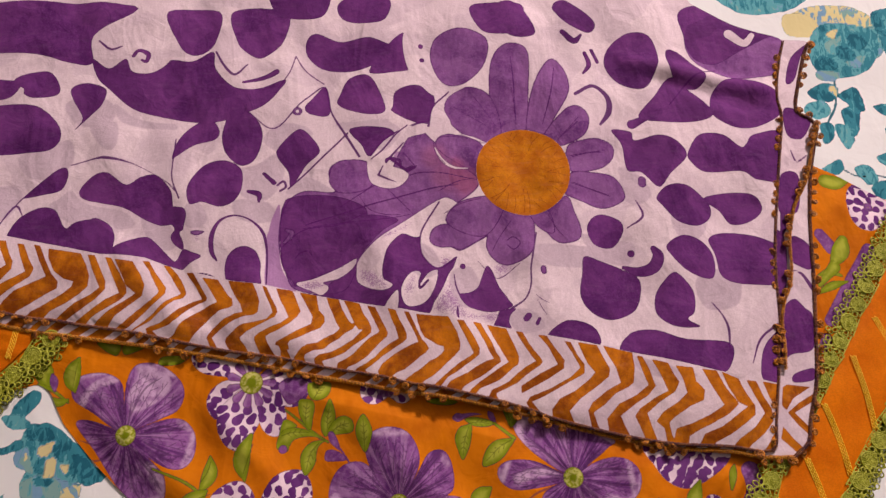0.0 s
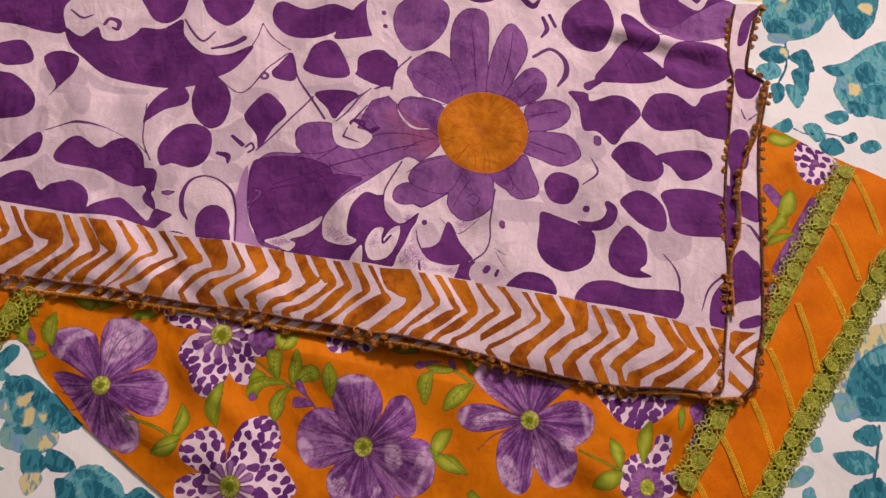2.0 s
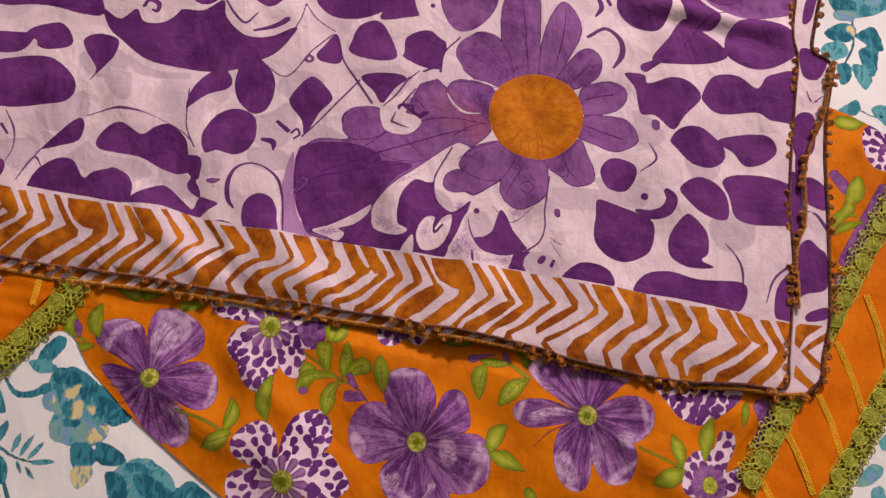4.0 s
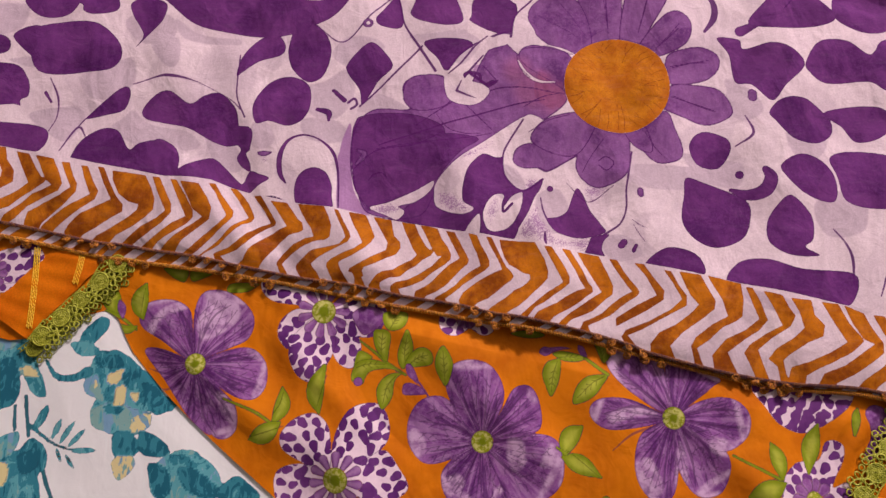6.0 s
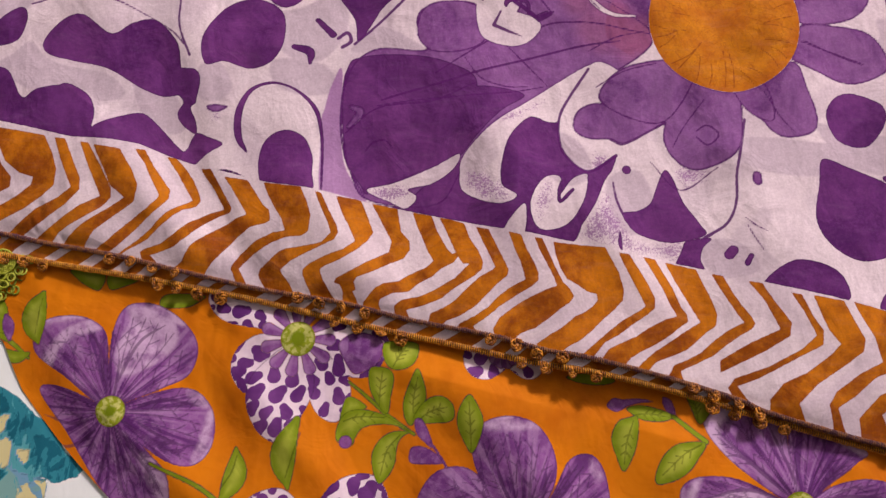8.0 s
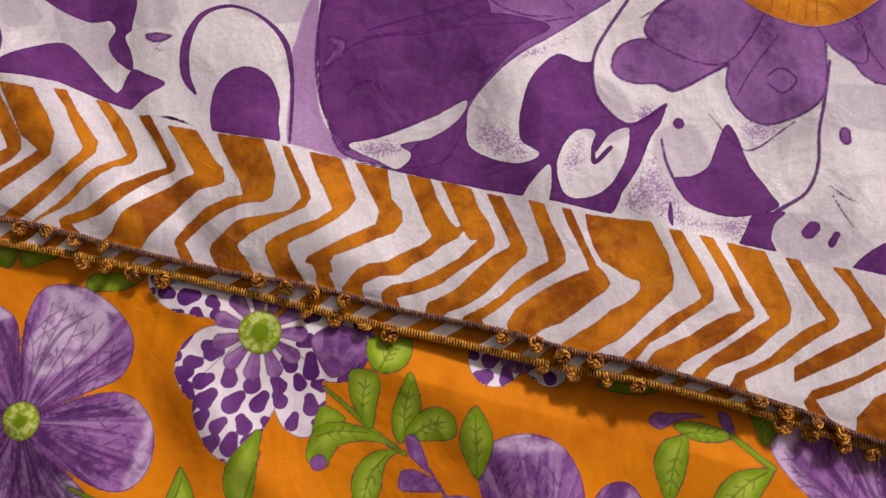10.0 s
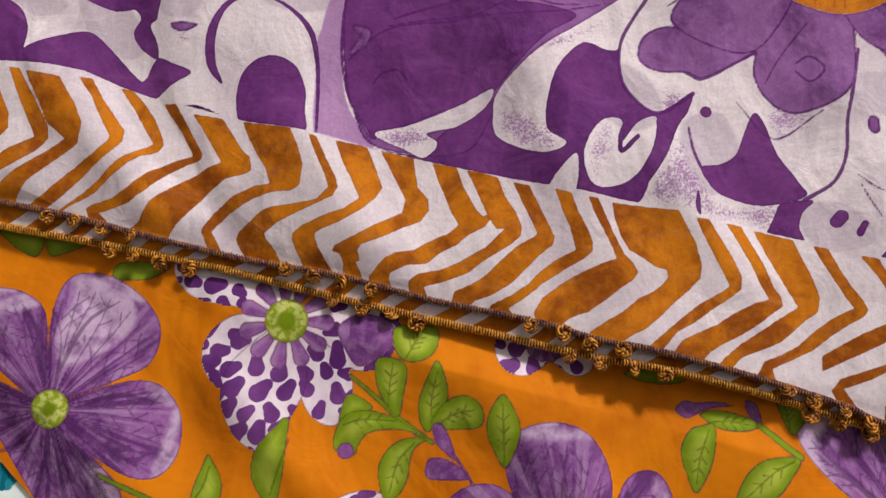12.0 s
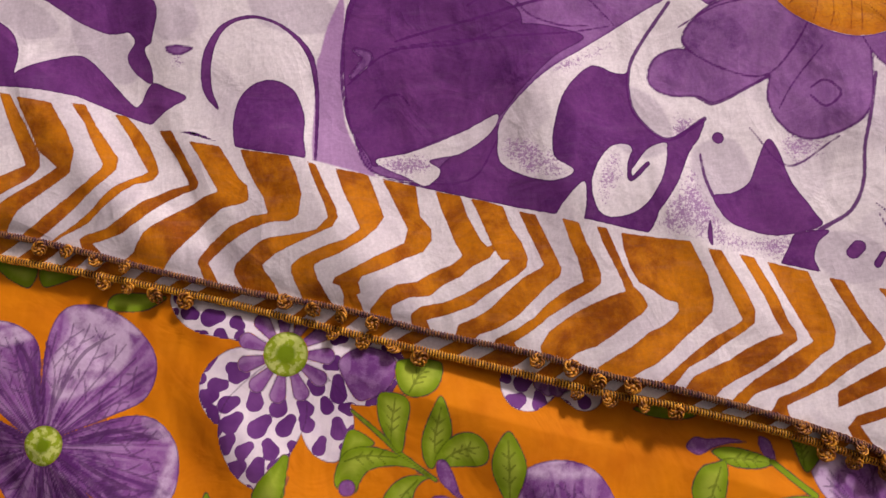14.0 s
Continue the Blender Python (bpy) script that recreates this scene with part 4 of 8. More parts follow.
lobed_flower(-194, 0.1, 1,
             [-194.7, -0.7, -218.4, 9.9, -231.4, 8.5, -216, -10.2, -196.5, -34.8, -180.8, -44.9, -187, -20.4],
             [-194.8, 1.2, -219, 15.4, -234.5, 24.5, -237.3, 34.6, -229.8, 41.7, -214.6, 43.1, -202.4, 36.4, -197.9, 19.6],
             [-194.1, 1.2, -197.6, 19.6, -198.8, 38.4, -194.2, 49.2, -180.9, 50.2, -166.8, 42.8, -158.6, 31.6, -160.9, 18.4, -173.3, 10.8, -185.9, 5],
             [-192.7, -1.7, -174.5, -16.5, -164.3, -27, -164.1, -41, -171.5, -47.5, -180.8, -44.9, -191.8, -27.6, -197, -13.4],
             [-192.8, -0.6, -173.2, 9.7, -158.4, 11.1, -148.3, 2.1, -146.4, -12.3, -151.9, -21.4, -162.9, -21.6, -178.5, -13])
lobed_flower(-4.1, -46.3, 2,
             [-3.7, -48.6, 14.8, -68, 17, -86.9, -4.7, -88.5, -11.3, -67.8],
             [-5.7, -48.6, 2.9, -75.5, -8.8, -86.6, -24.7, -82.7, -30.1, -67.6, -21.6, -56.2],
             [-6.6, -46.6, -25.6, -58.1, -41.6, -59.9, -51.4, -48.2, -51.7, -32.6, -43.3, -20.7, -29.1, -18.8, -16.4, -30.8],
             [-0.9, -46.7, 22.7, -41, 41.1, -43.1, 47.1, -54.8, 45, -72.1, 31, -81.4, 10.9, -75.6],
             [-1.8, -43.9, 8.1, -27, 16.2, -12.9, 26.6, -11, 32.8, -21.1, 32.9, -37.1, 18.6, -42.9],
             [-5.8, -44.7, -22.7, -24.8, -28.2, -8.7, -23.6, 1.5, -11.2, 5.2, 1.4, 1.4, 9.1, -10.9, 8.1, -25])
lobed_flower(117.5, -29.7, 3,
             [118, -27.7, 114.8, -5.2, 117.7, 11.4, 140.6, 0.9, 149.6, -5.4, 144.2, -9.5, 131, -19.6],
             [115.9, -27.6, 93.4, -15.4, 79, -0.9, 77.2, 11.6, 90.1, 15.7, 109.2, 13.6, 114.8, -5.2],
             [115.8, -30.5, 96.9, -35.5, 76.1, -37.4, 65.9, -31.3, 64.8, -23.3, 72.4, -18.1, 89.1, -18.2, 105.6, -24.8],
             [115.7, -32.9, 98.9, -37.5, 92.3, -49.3, 91.8, -64.9, 97.5, -76.4, 107.4, -81, 115.9, -72.8, 119.9, -49.5],
             [119.8, -32.9, 138, -43.8, 148, -49.8, 150.1, -61.5, 144.3, -74.9, 130, -76.7, 120.4, -65.1, 118.2, -49.5],
             [120, -28.9, 139.5, -17.6, 156.4, -17.7, 165, -27.9, 161, -41.9, 145.9, -49.7, 131.9, -41.7])
flower(-349.2, 60.9, -335.9, 63.1, 15.8, -323.2, 69.2, 13.5, -349.9, 43.3, 11.7, speckled=True, heart=6.0, seed=12)
flower(-14, 34.3, -23.3, 30.4, 9.7, -2.9, 28.9, 7.4, speckled=True, heart=3.0, seed=13)
O.brush("leaf", -172.8, -22, 0.8, -151.9, -30, 0.99, -139.1, -37.9, 0.99)
O.brush("leaf", -139.2, -36.7, 1.2, -134.3, -26.1, 5.2, -135.4, -14.2, 0.81)
O.brush("leaf", -135.2, -36.7, 1.2, -144.5, -43.7, 6.3, -155.2, -47.5, 0.78)
O.brush("leaf", -109.7, -30.2, 0.8, -112.9, -16.3, 6.1, -108.1, -0.2, 1.6)
O.brush("leaf", -234.4, 29.9, 0.83, -238.3, 41.7, 6.7, -234.7, 53.6, 1.3)
O.brush("leaf", -253.4, 33.3, 1.2, -259.1, 43.8, 6.7, -262.2, 50.2, 2.5)
O.brush("leaf", -238.7, 22.8, 0.83, -251, 31.2, 1.2, -261.9, 35.4, 1.3)
O.brush("leaf", -254.2, 25.8, 1.7, -245.6, 22.9, 2.9, -239, 24.9, 0.83)
O.brush("petal", -249.8, 31.2, 0.83, -251.2, 37.5, 2.9, -253.2, 42.5, 0.84)
O.brush("leaf", -85.7, 17.2, 0.70, -77.3, 11.1, 0.90, -68.5, 4.0, 1.00, -60.9, -1.2, 1.10, -54.5, -4.9, 0.80)
O.blob("leaf", -69.7, 28.0, -70.6, 35.2, -66.2, 36.9, -55.6, 36.6, -53.7, 32.9, -55.1, 27.7, -59.0, 24.5, -65.3, 23.7)
O.blob("leaf", -76.8, 21.4, -74.8, 24.7, -67.4, 24.0, -64.7, 20.0, -65.8, 11.7, -66.9, 3.9, -70.8, 6.3, -75.4, 13.2)
O.blob("leaf", -86.3, 10.6, -77.0, 6.6, -81.1, 3.9, -86.7, 1.0, -89.4, -1.4)
O.blob("leaf", -89.5, -9.8, -90.5, -4.8, -88.2, 1.3, -84.2, 4.2, -76.9, 5.0, -68.5, 3.0, -60.9, -1.2, -56.7, -3.6, -64.1, -1.4, -72.4, -1.5, -78.5, -3.4, -81.3, -7.4, -83.1, -11.5)
O.blob("leaf", -53.9, 24.7, -50.4, 17.8, -49.5, 10.8, -52.9, 4.4, -55.8, -1.3, -59.0, 1.9, -60.0, 9.0, -57.6, 17.4)
O.blob("leaf", -54.8, 0.2, -53.0, 6.4, -48.1, 11.5, -42.1, 12.7, -37.5, 9.6, -36.2, 4.6, -38.5, 1.4, -45.5, 0.4)
O.blob("leaf", -56.2, -4.0, -63.9, -4.1, -69.9, -7.8, -73.3, -14.0, -72.8, -20.9, -69.8, -27.4, -65.8, -24.4, -62.7, -18.4, -61.9, -10.4, -59.6, -6.2)
O.blob("leaf", -30.0, 14.0, -25.8, 9.2, -23.2, 2.5, -24.3, -4.5, -27.8, -12.0, -32.1, -6.3, -35.0, 0.6, -34.2, 7.8)
O.blob("petal", -88.8, -9.8, -87.4, -7.3, -84.5, -7.1, -82.9, -9.5, -84.1, -12.1, -87.2, -12.3)
O.blob("petal", -54.4, 1.2, -51.1, 1.8, -47.4, -4.4, -45.8, -10.5, -49.2, -8.5, -53.1, -4.8)
O.blob("petal", -56.2, -13.0, -54.3, -10.4, -49.1, -10.5, -43.9, -13.2, -40.3, -16.9, -47.7, -17.7, -55.5, -17.5)
O.brush("petal", -46.6, -8.4, 0.50, -42.9, -13.1, 0.50, -39.0, -18.8, 0.50)
O.blob("petal", 33.4, 11.7, 36.1, 14.5, 40.2, 14.1, 48.4, 14.7, 54.5, 13.6, 48.3, 12.9, 42.1, 11.0, 37.9, 8.6, 34.0, 9.8)
O.blob("petal", 59.0, 16.0, 62.7, 14.2, 64.4, 8.3, 63.2, 7.1, 60.3, 9.1, 58.6, 13.6)
O.blob("leaf", 42.0, 10.2, 48.2, 11.9, 58.4, 10.0, 63.7, 7.3, 57.8, 5.0, 49.7, 5.2, 44.9, 7.4)
O.brush("leaf", 63.2, 7.3, 1.10, 70.8, 1.5, 1.20, 77.1, -3.0, 1.20)
O.blob("leaf", 46.8, 6.6, 46.5, -2.2, 44.5, -10.2, 40.4, -17.5, 36.9, -10.8, 34.8, -3.0, 37.7, 4.1, 42.8, 6.3)
O.blob("leaf", 76.6, -3.6, 64.7, -4.0, 57.7, -9.2, 54.1, -17.3, 54.9, -22.1, 62.5, -20.0, 68.1, -16.2, 72.8, -10.3)
O.blob("leaf", 69.8, 18.6, 83.0, 16.3, 79.1, 8.1, 74.8, 4.5, 71.7, 10.7)
O.blob("leaf", 14.6, 23.5, 21.8, 20.6, 32.1, 20.3, 37.2, 22.6, 28.0, 25.6)
O.brush("line", -71.2, 6.9, 0.22, -71.1, 13.5, 0.34, -70.1, 22.8, 0.14)
O.brush("line", -71.1, 11.1, 0.16, -73.2, 13.5, 0.06)
O.brush("line", -71.1, 11.1, 0.16, -68.6, 13.2, 0.06)
O.brush("line", -70.9, 14.2, 0.16, -73.0, 16.6, 0.06)
O.brush("line", -70.9, 14.2, 0.16, -68.4, 16.3, 0.06)
O.brush("line", -70.6, 17.5, 0.16, -72.8, 19.9, 0.06)
O.brush("line", -70.6, 17.5, 0.16, -68.1, 19.6, 0.06)
O.brush("line", -87.4, -0.6, 0.22, -80.9, 1.7, 0.34, -68.4, 1.8, 0.14)
O.brush("line", -83.0, 0.6, 0.16, -81.0, 3.1, 0.06)
O.brush("line", -83.0, 0.6, 0.16, -80.4, -1.4, 0.06)
O.brush("line", -79.4, 1.1, 0.16, -77.5, 3.6, 0.06)
O.brush("line", -79.4, 1.1, 0.16, -76.8, -0.8, 0.06)
O.brush("line", -75.4, 1.5, 0.16, -73.4, 4.0, 0.06)
O.brush("line", -75.4, 1.5, 0.16, -72.8, -0.4, 0.06)
O.brush("line", -54.9, 2.2, 0.22, -55.3, 10.4, 0.34, -53.6, 20.7, 0.14)
O.brush("line", -54.9, 7.3, 0.16, -57.1, 9.6, 0.06)
O.brush("line", -54.9, 7.3, 0.16, -52.5, 9.4, 0.06)
O.brush("line", -54.8, 10.9, 0.16, -56.9, 13.3, 0.06)
O.brush("line", -54.8, 10.9, 0.16, -52.3, 13.1, 0.06)
O.brush("line", -54.4, 14.7, 0.16, -56.6, 17.1, 0.06)
O.brush("line", -54.4, 14.7, 0.16, -52.0, 16.9, 0.06)
O.brush("line", -52.8, 1.3, 0.22, -46.8, 5.8, 0.34, -39.8, 7.8, 0.14)
O.brush("line", -49.1, 3.8, 0.16, -48.0, 6.8, 0.06)
O.brush("line", -49.1, 3.8, 0.16, -46.1, 2.8, 0.06)
O.brush("line", -46.5, 5.2, 0.16, -45.5, 8.2, 0.06)
O.brush("line", -46.5, 5.2, 0.16, -43.5, 4.2, 0.06)
O.brush("line", -43.9, 6.4, 0.16, -42.8, 9.4, 0.06)
O.brush("line", -43.9, 6.4, 0.16, -40.9, 5.4, 0.06)
O.brush("line", -60.7, -5.3, 0.22, -66.5, -12.6, 0.34, -69.0, -23.6, 0.14)
O.brush("line", -63.9, -10.0, 0.16, -62.7, -12.9, 0.06)
O.brush("line", -63.9, -10.0, 0.16, -66.9, -11.2, 0.06)
O.brush("line", -65.7, -13.6, 0.16, -64.5, -16.4, 0.06)
O.brush("line", -65.7, -13.6, 0.16, -68.7, -14.7, 0.06)
O.brush("line", -67.2, -17.4, 0.16, -66.0, -20.2, 0.06)
O.brush("line", -67.2, -17.4, 0.16, -70.2, -18.5, 0.06)
O.brush("line", -28.2, -10.4, 0.22, -29.0, 0.2, 0.34, -29.9, 11.0, 0.14)
O.brush("line", -28.7, -4.0, 0.16, -31.1, -2.0, 0.06)
O.brush("line", -28.7, -4.0, 0.16, -26.8, -1.5, 0.06)
O.brush("line", -29.1, 0.3, 0.16, -31.4, 2.3, 0.06)
O.brush("line", -29.1, 0.3, 0.16, -27.1, 2.7, 0.06)
O.brush("line", -29.4, 4.6, 0.16, -31.8, 6.5, 0.06)
O.brush("line", -29.4, 4.6, 0.16, -27.4, 6.9, 0.06)
O.brush("line", -65.3, 25.1, 0.22, -62.5, 30.4, 0.34, -59.7, 34.7, 0.14)
O.brush("line", -63.6, 28.2, 0.16, -64.5, 31.3, 0.06)
O.brush("line", -63.6, 28.2, 0.16, -60.5, 29.0, 0.06)
O.brush("line", -62.5, 30.2, 0.16, -63.4, 33.3, 0.06)
O.brush("line", -62.5, 30.2, 0.16, -59.4, 30.9, 0.06)
O.brush("line", -61.4, 32.0, 0.16, -62.3, 35.2, 0.06)
O.brush("line", -61.4, 32.0, 0.16, -58.3, 32.8, 0.06)
O.brush("line", 45.5, 7.5, 0.22, 52.0, 8.2, 0.34, 61.1, 7.0, 0.14)
O.brush("line", 49.6, 7.7, 0.16, 52.2, 9.8, 0.06)
O.brush("line", 49.6, 7.7, 0.16, 51.4, 5.5, 0.06)
O.brush("line", 52.6, 7.7, 0.16, 55.3, 9.8, 0.06)
O.brush("line", 52.6, 7.7, 0.16, 54.5, 5.5, 0.06)
O.brush("line", 55.9, 7.6, 0.16, 58.5, 9.6, 0.06)
O.brush("line", 55.9, 7.6, 0.16, 57.7, 5.4, 0.06)
O.brush("line", 44.7, 5.1, 0.22, 41.6, -4.5, 0.34, 40.5, -14.5, 0.14)
O.brush("line", 42.8, -0.7, 0.16, 44.4, -3.1, 0.06)
O.brush("line", 42.8, -0.7, 0.16, 40.3, -2.5, 0.06)
O.brush("line", 41.9, -4.6, 0.16, 43.6, -7.0, 0.06)
O.brush("line", 41.9, -4.6, 0.16, 39.4, -6.4, 0.06)
O.brush("line", 41.2, -8.5, 0.16, 42.9, -11.0, 0.06)
O.brush("line", 41.2, -8.5, 0.16, 38.8, -10.3, 0.06)
O.brush("line", 74.7, -4.2, 0.22, 66.4, -8.7, 0.34, 56.9, -18.0, 0.14)
O.brush("line", 69.4, -7.3, 0.16, 68.8, -10.2, 0.06)
O.brush("line", 69.4, -7.3, 0.16, 66.3, -7.0, 0.06)
O.brush("line", 65.8, -9.8, 0.16, 65.3, -12.7, 0.06)
O.brush("line", 65.8, -9.8, 0.16, 62.8, -9.5, 0.06)
O.brush("line", 62.2, -12.7, 0.16, 61.8, -15.7, 0.06)
O.brush("line", 62.2, -12.7, 0.16, 59.3, -12.5, 0.06)
O.brush("line", 74.5, 5.9, 0.22, 73.7, 10.8, 0.34, 72.8, 15.7, 0.14)
O.brush("line", 74.1, 8.8, 0.16, 71.5, 10.4, 0.06)
O.brush("line", 74.1, 8.8, 0.16, 75.9, 11.5, 0.06)
O.brush("line", 73.7, 10.8, 0.16, 71.2, 12.4, 0.06)
O.brush("line", 73.7, 10.8, 0.16, 75.6, 13.5, 0.06)
O.brush("line", 73.4, 12.8, 0.16, 70.8, 14.4, 0.06)
O.brush("line", 73.4, 12.8, 0.16, 75.2, 15.4, 0.06)
O.blob("leaf", -223.7, 65.6, -207.4, 64.6, -208.4, 56.3, -214.0, 57.3, -219.9, 61.0)
O.blob("leaf", -204.7, 63.8, -189.1, 62.4, -197.7, 57.9, -203.9, 56.7)
O.blob("leaf", -175.9, 55.2, -157.2, 55.2, -161.9, 50.9, -168.2, 48.9, -178.5, 49.5)
O.brush("leaf", 47.1, -54.8, 0.79, 51.3, -43.1, 6, 58.8, -36.5, 1.6)
O.brush("leaf", 46.3, -54.8, 0.79, 57.3, -58.8, 5.9, 70.6, -66.6, 0.79)
O.brush("leaf", 43.1, -49, 0.8, 49.2, -52.9, 1)
O.brush("leaf", 152, -51.8, 0.81, 168, -59.7, 1, 180, -65.6, 1)
O.brush("leaf", 181.2, -65.7, 0.8, 180.1, -53.9, 5.3, 176.3, -44, 0.82)
O.brush("leaf", 182.7, -67.6, 0.8, 171.2, -72.5, 6.4, 161.4, -76.2, 1.6)
O.brush("leaf", 198.9, -61.9, 0.81, 202.5, -46.2, 5.7, 208.1, -32.2, 0.83)
O.brush("leaf", 228.6, -38.4, 0.83, 230.9, -28.3, 2.9, 233.3, -22.2, 0.84)
O.brush("leaf", 338.7, 196.6, 6.1, 345.7, 195.2, 6.1, 355.7, 196.8, 2)
O.brush("leaf", 330, 124.2, 1.4, 338.9, 136.3, 6.8, 342.8, 146.1, 3.9)
O.brush("leaf", 318.5, 109.8, 1.9, 332.3, 124.2, 4.8)
O.brush("leaf", 73.1, -80.7, 3.1, 75.1, -83.7, 3.9)
O.brush("line", -140.1, -31.7, 0.36, -136.2, -24.6, 0.43, -134.6, -17.4, 0.18)
O.brush("line", -155.3, -46, 0.18, -142.9, -42.3, 0.43, -132.3, -38.6, 0.28)
O.brush("line", -111.3, -25.8, 0.22, -108.3, -15.1, 0.43, -105.9, -6.1, 0.18)
O.brush("line", 48.7, -49.9, 0.17, 57.3, -56.4, 0.41, 69.2, -66.2, 0.17)
O.brush("line", -236.5, 33.9, 0.19, -235.8, 43.5, 0.46, -234.8, 51.2, 0.19)
O.blob("pale", -231.9, 18.8, -229.2, 27.1, -221.0, 36.9, -210.9, 41.6, -204.3, 37.6, -213.3, 34.5, -222.4, 28.4, -226.1, 18.9)
O.blob("pale", -191.3, 48.5, -173.7, 45.0, -168.4, 33.0, -178.6, 21.4, -191.5, 16.4, -195.5, 28.3, -192.3, 40.0)
O.blob("pale", -161.1, 11.6, -153.0, 9.2, -150.2, 3.0, -157.9, 5.0)
O.blob("pale", -178.0, -18.8, -170.6, -20.4, -163.4, -30.6, -165.5, -39.4, -173.1, -32.6)
O.blob("pale", 76.0, 1.6, 79.4, 9.7, 87.4, 10.6, 83.9, -1.0, 90.0, -15.6, 80.3, -12.4)
O.blob("pale", 63.9, -35.7, 69.0, -37.6, 74.7, -46.2, 84.7, -51.3, 77.2, -54.2, 68.2, -48.5)
O.blob("pale", 89.9, -59.1, 101.3, -54.8, 107.8, -73.3, 93.4, -76.1)
O.blob("pale", 140.4, -40.3, 153.8, -43.9, 159.8, -39.7, 150.2, -51.3, 139.9, -50.1)
O.blob("pale", 75.3, -28.1, 92.4, -22.9, 107.4, -26.9, 91.9, -29.4, 79.3, -33.1)
O.blob("pale", 120.0, -45.0, 124.7, -55.0, 123.1, -73.1, 115.9, -73.2)
O.blob("pale", 38.9, -46.5, 44.1, -51.8, 45.4, -62.8, 38.7, -61.3, 32.8, -59.5)
O.blob("pale", 12.5, -43.9, 21.1, -45.6, 23.4, -57.8, 16.3, -63.8, 12.0, -54.8)
O.blob("pale", 25.4, -13.2, 29.7, -16.6, 30.8, -21.8, 26.1, -18.4)
O.blob("pale", -51.3, -41.5, -46.0, -39.6, -40.3, -49.8, -45.5, -56.7, -50.0, -50.0)
O.blob("pale", -30.9, -73.0, -20.5, -66.1, -15.1, -72.5, -23.7, -79.2)
O.brush("line", -194.8, -15.0, 0.60, -198.4, -31.6, 0.75, -200.9, -44.0, 0.15)
O.brush("line", -190.4, -15.6, 0.60, -187.1, -33.1, 0.75, -177.5, -46.0, 0.15)
O.brush("line", -184.7, -14.0, 0.60, -173.7, -25.0, 0.75, -165.9, -36.6, 0.15)
O.brush("line", -202.4, -3.5, 0.60, -214.3, -6.3, 0.75, -227.4, -2.9, 0.15)
O.brush("line", -201.1, -8.8, 0.60, -211.9, -16.1, 0.75, -219.9, -16.3, 0.15)
O.brush("line", -180.1, -4.6, 0.60, -166.8, -11.3, 0.75, -156.0, -14.6, 0.15)
O.brush("line", -181.3, 2.7, 0.60, -169.4, 6.1, 0.75, -154.7, 3.6, 0.15)
O.brush("line", -192.1, 15.2, 0.60, -185.7, 32.6, 0.75, -175.2, 40.4, 0.15)
O.brush("line", -199.1, 13.9, 0.60, -203.1, 28.0, 0.75, -210.2, 37.3, 0.15)
O.brush("line", 112.0, -26.5, 0.60, 92.4, -22.9, 0.75, 73.5, -27.5, 0.15)
O.brush("line", 111.7, -33.3, 0.60, 91.4, -39.6, 0.75, 78.0, -50.2, 0.15)
O.brush("line", 117.4, -40.4, 0.60, 111.3, -55.3, 0.75, 108.6, -71.7, 0.15)
O.brush("line", 123.0, -38.8, 0.60, 127.9, -54.9, 0.75, 128.7, -71.4, 0.15)
O.brush("line", 126.4, -35.3, 0.60, 136.7, -47.8, 0.75, 143.7, -65.1, 0.15)
O.brush("line", 110.5, -23.1, 0.60, 97.0, -11.2, 0.75, 83.3, 0.8, 0.15)
O.brush("line", 116.0, -19.4, 0.60, 111.8, -7.3, 0.75, 105.2, 6.8, 0.15)
O.brush("line", 128.0, -26.0, 0.60, 142.0, -23.9, 0.75, 158.5, -25.1, 0.15)
O.brush("line", 127.4, -31.2, 0.60, 144.6, -34.1, 0.75, 157.8, -35.4, 0.15)
O.brush("line", 111.9, -29.9, 0.60, 95.5, -31.4, 0.75, 81.0, -36.5, 0.15)
O.brush("line", -10.3, -41.9, 0.60, -21.0, -37.1, 0.75, -35.3, -35.8, 0.15)
O.brush("line", -10.9, -48.8, 0.60, -24.3, -51.0, 0.75, -38.5, -53.1, 0.15)
O.brush("line", -1.5, -38.2, 0.60, 3.5, -29.4, 0.75, 5.2, -19.0, 0.15)
O.brush("line", -6.8, -36.7, 0.60, -14.1, -24.8, 0.75, -18.0, -10.9, 0.15)
O.brush("line", 2.1, -46.7, 0.60, 14.2, -44.5, 0.75, 24.6, -45.8, 0.15)
O.brush("line", 0.5, -52.5, 0.60, 11.0, -61.6, 0.75, 19.8, -66.4, 0.15)
O.brush("line", -7.2, -53.8, 0.60, -13.4, -65.9, 0.75, -20.3, -75.9, 0.15)
O.brush("line", 2.0, -43.2, 0.60, 14.1, -36.0, 0.75, 30.6, -28.8, 0.15)
kurta = group_of("orange_floral_cloth", "orange cotton cloth printed with purple flowers, spread on the bedsheet", "cloth")
orange.hang = kurta
orange.build({"ink_a": [O.ink[k] for k in ("petal", "speckle", "leaf", "lime")], "ink_b": [O.ink[k] for k in ("line", "ray", "spot", "pale")]}, ORANGE,
             ("cotton", "", kurta), O.owner, O.shapes)


